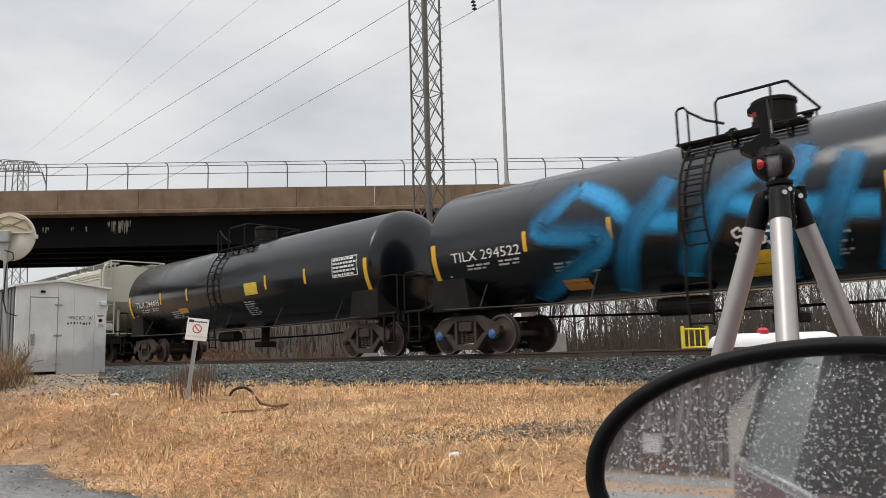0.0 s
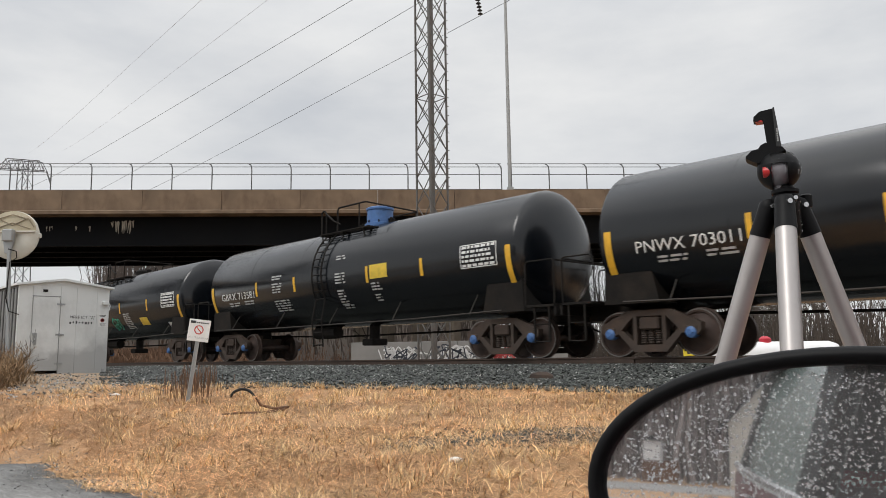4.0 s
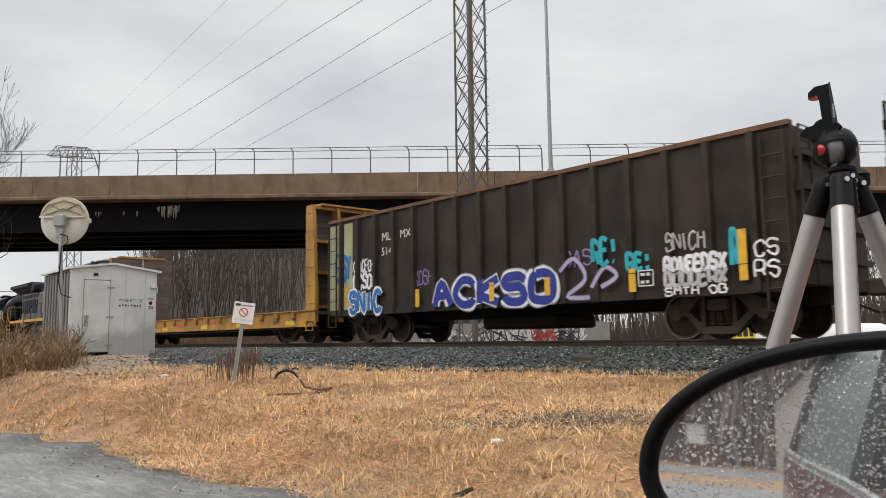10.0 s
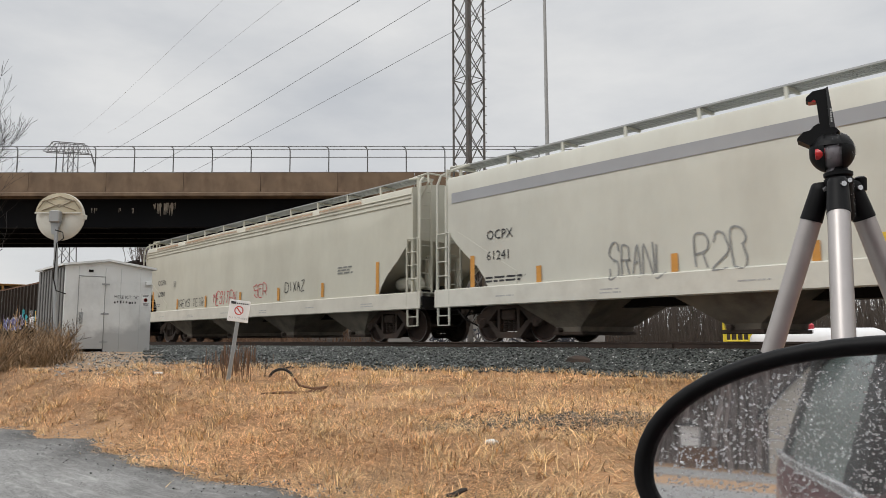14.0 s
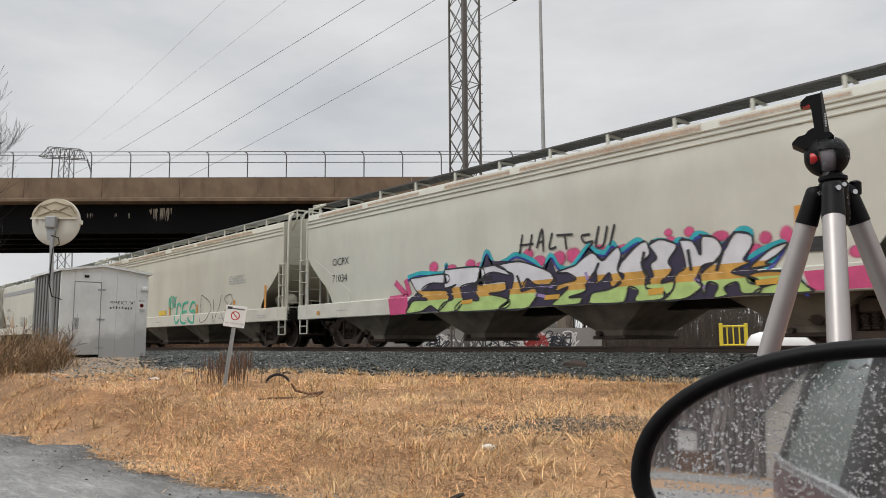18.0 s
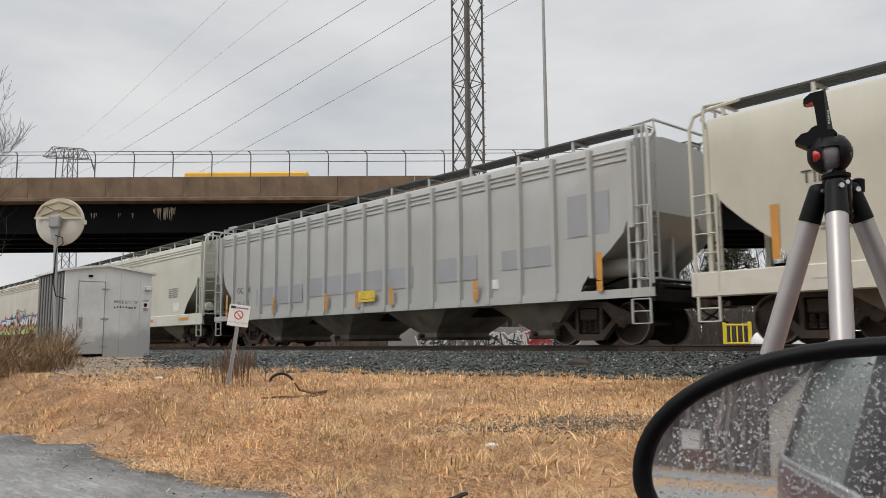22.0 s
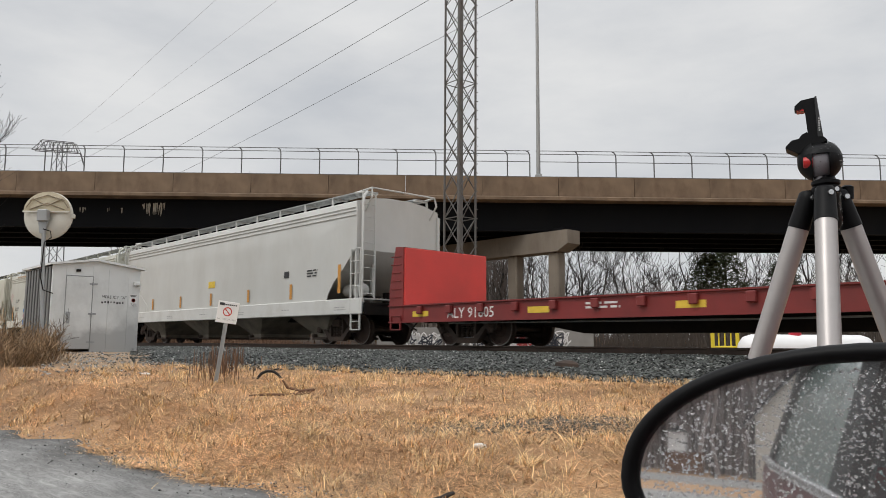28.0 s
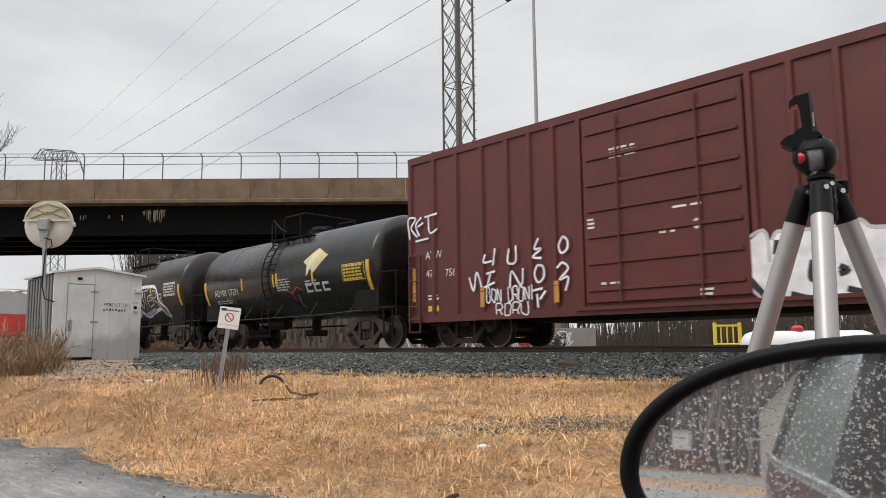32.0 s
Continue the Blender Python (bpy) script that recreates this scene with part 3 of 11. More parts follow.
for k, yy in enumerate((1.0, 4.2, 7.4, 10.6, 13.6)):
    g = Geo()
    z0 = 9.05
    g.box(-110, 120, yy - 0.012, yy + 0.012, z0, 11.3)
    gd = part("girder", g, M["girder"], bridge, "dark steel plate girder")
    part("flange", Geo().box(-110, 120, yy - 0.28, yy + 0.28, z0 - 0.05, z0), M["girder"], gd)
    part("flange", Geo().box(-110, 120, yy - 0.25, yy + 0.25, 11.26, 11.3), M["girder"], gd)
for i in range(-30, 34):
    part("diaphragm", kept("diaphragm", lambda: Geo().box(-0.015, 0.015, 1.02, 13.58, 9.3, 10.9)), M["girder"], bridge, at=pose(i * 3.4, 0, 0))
M["lime"] = paint("pale_lime_stain", (0.42, 0.38, 0.31), 0.9, 0, 0.2, 3)
g = Geo()
for i in range(26):
    a = -21.6 + rs.uniform(-0.9, 0.9)
    ht = rs.uniform(0.25, 1.0) * (1 if abs(a + 21.6) < 0.7 else 0.5)
    g.strip([(a, 10.95 + rs.uniform(-0.1, 0.1)), (a + rs.uniform(-0.03, 0.03), 10.95 - ht)], [rs.uniform(0.05, 0.13), 0.02], lambda p, q: (p, 0.98, q))
for i in range(18):
    a = rs.choice((-27.3, -27.1, -25.1, -24.2)) + rs.uniform(-0.15, 0.15)
    g.strip([(a, 10.6), (a, 10.6 - rs.uniform(0.1, 0.45))], [0.04, 0.02], lambda p, q: (p, 0.98, q))
part("lime_stain", g, M["lime"], bridge, "pale lime streaks below a leaking joint", kind="stuff")
# the abutment-side pier under the deck, in line with the track
pier = thing("bridge_pier", "concrete bridge pier of round-edged columns under a heavy cap beam", "pier")
cap_a = Vector((-36.75, 46.75, 0))
along = Vector((-1, 0.0, 0)).normalized()
side_v = Vector((0, 1, 0))
PM = Matrix(((along.x, side_v.x, 0, cap_a.x), (along.y, side_v.y, 0, cap_a.y), (0, 0, 1, 0), (0, 0, 0, 1)))
pier.matrix_basis = PM
part("cap_beam", Geo().prism([(-0.2, 7.7), (0.8, 7.15), (24, 7.15), (24, 8.75), (-0.2, 8.75)], -0.75, 0.75, "y"), M["concrete_pale"], pier, "rust-stained concrete cap beam")
col_mesh = kept("column", lambda: Geo().bbox(-0.5, 0.5, -0.5, 0.5, -0.9, 7.16, 0.12))
for i in range(6):
    part("column", col_mesh, M["concrete_pale"], pier, at=pose(1.5 + 4.3 * i, 0, 0))
part("bearing", Geo().box(0.6, 1.4, -0.4, 0.4, 8.75, 9.0), M["girder"], pier)
# fence on the parapet
M["fence_grey"] = paint("dull_dark_pipe", (0.12, 0.12, 0.12), 0.5, 0.4, 0.15, 2)
fence = thing("bridge_fence", "curved-top grey pipe and mesh fence on the bridge parapet", "fence", at=BR)
post_mesh = kept("fence_post", lambda: Geo().tube([(0, 0, 13.28), (0, 0, 14.93), (-0.03, 0.03, 15.2), (-0.12, 0.09, 15.38), (-0.28, 0.14, 15.49)], 0.05, 6))
post_s = [3.95 - 3.09 * k for k in range(1, 30)] + [3.95, 6.6, 8.4] + [9.2 + 3.08 * k for k in range(0, 30)]
for s in post_s:
    part("fence_post", post_mesh, M["fence_grey"], fence, at=pose(s, 0.2, 0))
for a, b in ((-86, 8.4), (9.2, 99)):
    for z, yy in ((13.34, 0.2), (14.56, 0.2), (15.2, 0.24), (15.49, 0.34)):
        part("fence_rail", Geo().cyl((a, yy, z), (b, yy, z), 0.03, 5), M["fence_grey"], fence)
# a tall lamp standard on the bridge
M["pole_grey"] = paint("grey_painted_steel_pole", (0.33, 0.335, 0.33), 0.5, 0.3, 0.1, 2)
lamp = thing("street_lamp", "tall tapered grey steel lamp standard on the bridge", "street lamp", at=BR @ pose(9.1, 0.3, 13.24))
part("pole", Geo().cyl((0, 0, 0), (0, 0, 21.0), 0.17, 12, 0.1), M["pole_grey"], lamp, smooth=True)
part("base_plate", Geo().bbox(-0.25, 0.25, -0.25, 0.25, -0.05, 0.3, 0.04), M["pole_grey"], lamp)
part("arm", Geo().tube([(0, 0, 20.9), (-0.15, 0, 21.3), (-0.45, 0, 21.35)], 0.05, 6), M["pole_grey"], lamp)
part("lamp_head", Geo().bbox(-0.85, -0.4, -0.16, 0.16, 21.2, 21.4, 0.05), M["pole_grey"], lamp)


def lattice(name, label, at, width, height, panel, leg, brace, material, taper=0.0, centre_pole=0.0):
    t = thing(name, label, "lattice tower", at=at)
    h = width / 2
    n = int(height / panel)
    corner = [(-h, -h), (h, -h), (h, h), (-h, h)]
    for cx, cy in corner:
        part("leg", Geo().box(cx - leg / 2, cx + leg / 2, cy - leg / 2, cy + leg / 2, 0, height), material, t)
    up = kept(name + "_up", lambda: Geo().cyl((-h, -h, 0), (h, -h, panel), brace, 4))
    down = kept(name + "_down", lambda: Geo().cyl((h, -h, 0), (-h, -h, panel), brace, 4))
    flat_ = kept(name + "_flat", lambda: Geo().cyl((h, -h, 0), (-h, -h, 0), brace, 4))
    for k in range(4):
        for i in range(n):
            part("brace", up, material, t, at=pose(0, 0, i * panel, 0, 0, 90 * k))
            part("brace", down, material, t, at=pose(0, 0, i * panel, 0, 0, 90 * k))
            if i % 5 == 0:
                part("strut", flat_, material, t, at=pose(0, 0, i * panel, 0, 0, 90 * k))
    if centre_pole:
        part("cable_run", Geo().cyl((0, 0, 0), (0, 0, height), centre_pole, 8), material, t)
    return t


M["tower_steel"] = paint("dark_weathered_tower_steel", (0.13, 0.125, 0.118), 0.6, 0.3, 0.2, 2, RUST, 0.25, 1.5)
tower_at = Matrix.Translation((-29.6, 28.1, -0.8)) @ pose(0, 0, 0, 0, 0, math.degrees(math.atan2(EY, EX)) + 38)
tower = lattice("lattice_mast", "tall square lattice steel mast with crossed bracing", tower_at, 1.18, 30, 1.5, 0.085, 0.028, M["tower_steel"], centre_pole=0.16)
for i in range(60):
    part("climbing_step", kept("climbing_step", lambda: Geo().box(0.59, 0.78, -0.60, -0.57, 0, 0.03)), M["tower_steel"], tower, at=pose(0, 0, 0.5 * i))
part("footing", Geo().bbox(-1.1, 1.1, -1.1, 1.1, -0.3, 0.25, 0.06), M["concrete_pale"], tower, "concrete footing")

# ---- beside the track: shed, round mirror, sign ----
M["shed"] = paint("galvanised_shed_panel", (0.74, 0.75, 0.735), 0.4, 0.1, 0.08, 1.0, (0.44, 0.44, 0.42), 0.7, 0.9, 0.03, 10, 0.3)
M["shed_side"] = paint("dull_ribbed_steel", (0.19, 0.19, 0.185), 0.55, 0.2, 0.15, 1.0, (0.14, 0.13, 0.12), 0.5, 1.2, 0, 1, 0.6)
M["zinc_dull"] = paint("dull_zinc_stain", (0.5, 0.505, 0.5), 0.5, 0.1, 0.1, 2)
blend_along(M["shed"], (0.12, 0, -1.0), 1.6, 1.3, -0.05, 0.3, (0.43, 0.435, 0.43))      # bare zinc where the paint has worn off low down
shed = thing("signal_shed", "weathered galvanised steel railway signal shed with a closed door", "shed", at=pose(-23.27, 6.35, -0.27, 0, 0, 90))
W, H, DP = 2.45, 2.46, 2.75
for a0, a1 in ((0.0, 0.36), (1.10, 1.536), (1.54, 2.106), (2.11, W)):
    part("front_panel", Geo().box(a0, a1, 0, 0.06, 0, H), M["shed"], shed)
part("front_panel", Geo().box(0.365, 1.095, 0, 0.06, 2.18, H), M["shed"], shed)
part("gable_panel", Geo().prism([(0, H), (W, H), (1.15, H + 0.17)], 0, 0.06), M["shed"], shed)
g = Geo().box(0, 0.05, 0.06, DP, 0, H - 0.02)
part("side_panel", g, M["shed_side"], shed, "ribbed dull side wall")
for i in range(9):
    part("side_rib", kept("side_rib", lambda: Geo().bbox(-0.035, 0.0, 0, 0.12, 0.02, H - 0.05, 0.01)), M["shed_side"], shed, at=pose(0, 0.12 + i * 0.29, 0))
part("side_panel", Geo().box(W - 0.05, W, 0.06, DP, 0, H - 0.02), M["shed_side"], shed)
part("back_panel", Geo().box(0.05, W - 0.05, DP - 0.05, DP, 0, H - 0.02), M["shed_side"], shed)
part("roof", Geo().prism([(-0.1, H - 0.01), (1.15, H + 0.175), (W + 0.1, H - 0.01), (W + 0.1, H + 0.05), (1.15, H + 0.235), (-0.1, H + 0.05)], -0.12, DP + 0.1, "y"), M["shed"], shed, "shallow gabled steel roof")
door = part("shed_door", Geo().bbox(0.372, 1.088, -0.012, 0.03, 0.1, 2.17, 0.008), M["shed"], shed, "plain closed steel door")
part("door_jamb", Geo().box(0.36, 0.37, -0.02, 0.02, 0.08, 2.19).box(1.09, 1.1, -0.02, 0.02, 0.08, 2.19).box(0.36, 1.1, -0.02, 0.02, 2.175, 2.19), M["pole_grey"], shed)
part("door_handle", Geo().box(0.42, 0.5, -0.06, -0.012, 0.82, 1.1).cyl((0.46, -0.05, 0.95), (0.46, -0.1, 0.95), 0.025, 6).box(0.4, 0.52, -0.03, -0.012, 1.05, 1.15), M["steel_grey"], door, "padlocked grey handle")
for z in (0.25, 1.06, 1.92):
    part("hinge", kept("hinge", lambda: Geo().cyl((1.09, -0.03, 0), (1.09, -0.03, 0.1), 0.016, 6).box(1.0, 1.22, -0.022, -0.012, 0.02, 0.07)), M["steel_grey"], door, at=pose(0, 0, z))
part("vent", Geo().box(0.62, 0.74, -0.03, 0, 2.3, 2.37), M["under"], shed)
part("door_lamp", Geo().bbox(2.24, 2.42, -0.1, 0.0, 1.98, 2.1, 0.02).tube([(2.42, -0.03, 2.08), (2.47, -0.03, 1.98), (2.46, -0.03, 1.85), (2.42, -0.03, 1.82)], 0.012, 5), M["shed"], shed, "small pale utility box with a cable")
for x in (0.08, W - 0.14):
    part("skid_bracket", Geo().box(x, x + 0.05, -0.05, 0.0, -0.1, 0.12), M["steel_grey"], shed)
M["paper"] = paint("white_notice", (0.75, 0.75, 0.73), 0.6, 0, 0.05, 5)
M["sign_red"] = paint("red_sign_print", (0.5, 0.06, 0.05), 0.6, 0, 0.1, 5)
note = part("notice", Geo().box(2.15, 2.4, -0.012, 0, 1.35, 1.72), M["paper"], shed, "small white warning notice")
g = Geo()
for i, z in enumerate((1.68, 1.65, 1.43, 1.40, 1.37)):
    g.box(2.18 + 0.01 * i, 2.37 - 0.02 * (i % 2), -0.016, -0.012, z, z + 0.012)
part("print", g, M["black_mark"], note)
g = Geo().lathe([(-0.016, 0.058), (-0.0125, 0.058), (-0.0125, 0.046), (-0.016, 0.046)], 16, "y", (2.275, 0, 1.54)).box(2.225, 2.325, -0.016, -0.0125, 1.533, 1.547)
part("print", g, M["sign_red"], note)


def letters(body, height, put, depth=0.0):
    """Writing as a flat mesh, laid on a surface by put(a, b)."""
    cu = bpy.data.curves.new("writing", "FONT")
    cu.body, cu.size, cu.resolution_u = body, height / 0.72, 2
    ob = bpy.data.objects.new("writing", cu)
    me = bpy.data.meshes.new_from_object(ob)
    g = Geo()
    g.v = [tuple(put(p.co.x, p.co.y)) for p in me.vertices]
    g.f = [tuple(p.vertices) for p in me.polygons]
    bpy.data.objects.remove(ob)
    bpy.data.meshes.remove(me)
    bpy.data.curves.remove(cu)
    return g


part("stencil", letters('MERE JCT. "A"', 0.1, lambda a, b: (1.36 + a * 0.84, -0.004, 1.56 + b)), M["black_mark"], shed, "worn black stencilled lettering")
for i in range(8):
    a = 1.36 + i * 0.085
    part("worn_print", Geo().box(a, a + rs.uniform(0.025, 0.06), -0.004, 0.0, 1.41 + rs.uniform(0, 0.03), 1.46 + rs.uniform(0, 0.05)), M["black_mark"], shed)
part("paint_smear", Geo().strip([(1.22, 1.6), (1.5, 1.545), (1.8, 1.53), (2.05, 1.5)], [0.03, 0.05, 0.045, 0.02], lambda p, q: (p, -0.006, q)), M["shed"], shed, "pale smear over the stencil")
# round convex road mirror seen from behind
M["disc"] = paint("yellowed_white_plastic", (0.62, 0.60, 0.53), 0.5, 0, 0.06, 4, (0.42, 0.38, 0.28), 0.4, 3)
M["hood_cream"] = paint("sun_yellowed_cream_plastic", (0.50, 0.44, 0.31), 0.5, 0, 0.12, 5, (0.3, 0.24, 0.15), 0.4, 4)
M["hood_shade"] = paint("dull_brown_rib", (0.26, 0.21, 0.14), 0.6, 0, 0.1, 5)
mirror_post = thing("traffic_mirror", "round convex traffic mirror seen from behind on a galvanised pole", "traffic mirror", at=pose(-18.46, 4.92, -0.47, 0, 0, math.degrees(math.atan2(EY, EX))))
z_d = 3.28
part("pole", Geo().cyl((0.16, -0.33, 0), (0.02, -0.33, 3.02), 0.042, 12), M["steel_grey"], mirror_post, "galvanised pole", smooth=True)
part("disc", Geo().lathe([(-0.05, 0.1), (-0.1, 0.3), (-0.03, 0.5), (0.0, 0.535), (0.03, 0.535), (0.03, 0.5)], 40, "y", (0.02, -0.16, z_d)), M["disc"], mirror_post, "white plastic mirror back", smooth=True)
g = Geo()
g.v = [(0.02 + q * math.cos(math.pi * k / 24), -0.275 + 0.13 * max(0, q - 0.3), z_d + 0.08 + q * 0.86 * math.sin(math.pi * k / 24)) for k in range(25) for q in (0.02, 0.3, 0.51)]
g.f = [(3 * k + j, 3 * k + j + 1, 3 * k + j + 4, 3 * k + j + 3) for k in range(24) for j in (0, 1)]
part("upper_hood", g, M["hood_cream"], mirror_post, "yellowed cream upper half", smooth=True)
part("hood_edge", Geo().box(-0.49, 0.53, -0.29, -0.24, z_d + 0.055, z_d + 0.085), M["disc"], mirror_post)
for pts in ([(-0.36, 0.1), (0.02, 0.24), (0.4, 0.1)], [(-0.36, 0.3), (0.02, 0.42), (0.4, 0.3)], [(-0.3, 0.34), (0.02, 0.18), (0.34, 0.34)], [(-0.44, 0.14), (-0.3, 0.34)], [(0.48, 0.14), (0.34, 0.34)]):
    part("hood_rib", Geo().tube([(0.02 + a, -0.285, z_d + b + 0.02) for a, b in pts], 0.013, 5), M["hood_shade"], mirror_post)
part("bracket", Geo().bbox(-0.1, 0.12, -0.44, -0.27, z_d - 0.16, z_d + 0.1, 0.02), M["pole_grey"], mirror_post, "grey steel bracket box")
part("bracket_stay", Geo().prism([(-0.09, z_d - 0.16), (0.11, z_d - 0.16), (0.06, z_d - 0.42), (-0.05, z_d - 0.42)], -0.37, -0.3), M["steel_grey"], mirror_post)
part("bolt_block", Geo().bbox(0.54, 0.6, -0.2, -0.12, z_d - 0.06, z_d + 0.04, 0.01), M["disc"], mirror_post)
part("cable", Geo().tube([(0.04, -0.4, 2.95), (0.2, -0.38, 2.9), (0.22, -0.38, 2.76), (0.08, -0.38, 2.66), (0.05, -0.39, 1.9), (0.12, -0.38, 1.62), (0.3, -0.3, 1.55)], 0.012, 5), M["under"], mirror_post)

# leaning no-trespassing sign
sign_yaw = math.degrees(math.atan2(5.7 - 5.45, 0.21))
sign = thing("warning_sign", "small leaning white warning sign on a thin steel post", "sign", at=pose(-11.37, 5.53, -0.75, 0, 0, sign_yaw) @ pose(0, 0, 0, 0, 7.5, 0))
part("post", Geo().box(-0.03, 0.03, -0.006, 0.006, 0, 1.45).box(-0.03, -0.02, -0.02, -0.006, 0, 1.45).box(0.02, 0.03, -0.02, -0.006, 0, 1.45), M["steel_grey"], sign)
plate = part("plate", Geo().bbox(-0.165, 0.165, -0.028, -0.021, 1.11, 1.45, 0.004), M["paper"], sign, "white sheet-metal plate")
g = Geo()
g.box(-0.14, -0.06, -0.031, -0.029, 1.385, 1.425)
for k in range(6):
    g.box(-0.05 + k * 0.032, -0.027 + k * 0.032, -0.031, -0.029, 1.39, 1.41)
part("print", g, M["black_mark"], plate)
g = Geo()
for k in range(24):
    a, b = k * math.tau / 24, (k + 1) * math.tau / 24
    g.add([(0.0 + r * math.cos(q), -0.03, 1.29 + r * math.sin(q)) for q in (a, b) for r in (0.055, 0.072)], [(0, 1, 3, 2)])
g.strip([(-0.045, 1.335), (0.045, 1.245)], 0.016, lambda p, q: (p, -0.03, q))
part("red_ring", g, M["sign_red"], plate)
part("print", letters("NO TRESPASSING", 0.03, lambda a, b: (-0.14 + a * 0.95, -0.0305, 1.155 + b)), M["grey_mark"], plate)

# ---- the train ----
SPEED = 11.65
WHEELS = []                          # wheelsets and the pose, time window and radius of each
CARS = []                            # cars and the place that each would have at the start


def side(half):
    """Lays flat marks on a car's near side."""
    return lambda a, b: (a, -half - 0.004, b)


def drum(r, cz, lift=0.006):
    """Lays marks round a tank's near side; the second number is the height on the shell's middle line."""
    def put(a, b):
        t = (b - cz) / r
        return (a, -(r + lift) * math.cos(t), cz + (r + lift) * math.sin(t))
    return put


def smooth_line(pts, n=6):
    out = []
    for i in range(len(pts) - 1):
        p0, p1, p2, p3 = pts[max(i - 1, 0)], pts[i], pts[i + 1], pts[min(i + 2, len(pts) - 1)]
        for k in range(n):
            t = k / n
            out.append(tuple(0.5 * (2 * b + (c - a) * t + (2 * a - 5 * b + 4 * c - d) * t * t + (3 * b - a - 3 * c + d) * t ** 3) for a, b, c, d in zip(p0, p1, p2, p3)))
    out.append(tuple(pts[-1]))
    return out


def bars(g, x, z, w, rows, put, h=0.045, step=0.085, seed=1, gap=0.18):
    """Lines of unreadable small print."""
    r = random.Random(seed)
    for i in range(rows):
        a = x
        end = x + w * r.uniform(0.75, 1.0)
        while a < end:
            b = min(end, a + r.uniform(0.12, 0.35))
            g.rect(a, b, z - i * step, z - i * step + h, put, 2, 1)
            a = b + gap * r.uniform(0.2, 0.5)
    return g


def block_panel(g, x, z, w, h, put, rows=4, seed=2):
    """A ruled stencil box."""
    for a in (z, z + h):
        g.rect(x, x + w, a - 0.012, a + 0.012, put, 6, 1)
    for a in (x, x + w):
        g.rect(a - 0.012, a + 0.012, z, z + h, put, 1, 4)
    r = random.Random(seed)
    for i in range(rows):
        zz = z + h * (i + 0.5) / rows
        a = x + 0.05
        while a < x + w - 0.15:
            b = a + r.uniform(0.06, 0.16)
            g.rect(a, min(b, x + w - 0.04), zz - 0.03, zz + 0.03, put, 1, 1)
            a = b + 0.04
    return g


# -- bogies --
def wheelset_geo(r):
    g = Geo()
    g.cyl((0, -1.0, 0), (0, 1.0, 0), 0.085, 10)
    for s in (-1, 1):
        y = s * 0.735
        prof = [(y - s * 0.07, 0.1), (y - s * 0.07, 0.16), (y - s * 0.02, 0.2), (y + s * 0.0, r * 0.55), (y - s * 0.03, r * 0.84), (y - s * 0.075, r * 0.86), (y - s * 0.075, r + 0.025), (y - s * 0.045, r + 0.022), (y - s * 0.035, r), (y + s * 0.065, r - 0.004), (y + s * 0.065, r * 0.86), (y + s * 0.03, r * 0.83), (y + s * 0.05, r * 0.5), (y + s * 0.075, 0.19), (y + s * 0.08, 0.1)]
        g.lathe(prof, 36, "y")
    return g


def tread_geo(r, s):
    g = Geo()
    n = 36
    y = s * (0.735 + 0.0665)
    vs = []
    for k in range(n):
        a = k * math.tau / n
        for q in (r * 0.945, r * 0.99):
            vs.append((q * math.cos(a), y, q * math.sin(a)))
    g.add(vs, [(2 * k, 2 * k + 1, 2 * ((k + 1) % n) + 1, 2 * ((k + 1) % n)) for k in range(n)])
    return g


def cap_geo(s):
    g = Geo().lathe([(s * 0.98, 0.115), (s * 1.12, 0.11), (s * 1.15, 0.06)], 12, "y")
    for k in range(3):
        a = k * math.tau / 3
        g.cyl((0.055 * math.cos(a), s * 1.12, 0.055 * math.sin(a)), (0.055 * math.cos(a), s * 1.165, 0.055 * math.sin(a)), 0.018, 6)
    return g


def frame_geo(s, r):
    """One cast side frame, with its two windows and the spring opening left open."""
    g = Geo()
    y0, y1 = (s * 0.93, s * 1.09) if s > 0 else (-1.09, -0.93)
    z = r - 0.457
    g.prism([(-1.09, 0.64 + z), (-1.09, 0.5 + z), (-1.02, 0.42 + z), (-0.72, 0.45 + z), (-0.36, 0.80 + z), (0.36, 0.80 + z), (0.72, 0.45 + z), (1.02, 0.42 + z), (1.09, 0.5 + z), (1.09, 0.64 + z), (0.45, 0.92 + z), (-0.45, 0.92 + z)], y0, y1)
    g.prism([(-0.74, 0.5 + z), (-0.60, 0.52 + z), (-0.28, 0.24 + z), (0.28, 0.24 + z), (0.60, 0.52 + z), (0.74, 0.5 + z), (0.36, 0.1 + z), (-0.36, 0.1 + z)], y0, y1)
    for q in (-1, 1):
        g.prism([(q * 0.28, 0.22 + z), (q * 0.36, 0.22 + z), (q * 0.36, 0.84 + z), (q * 0.28, 0.84 + z)], y0, y1)
        g.bbox(q * 0.889 - 0.13, q * 0.889 + 0.13, y0 - 0.02, y1 + 0.02, 0.4 + z, 0.6 + z, 0.03)
    return g


def spring_geo(r):
    """One coil spring, its turns one above another."""
    z = 0.255 + r - 0.457
    return Geo().lathe([(z + j * 0.0225, 0.075 if j % 2 else 0.055) for j in range(13)], 8, "z")


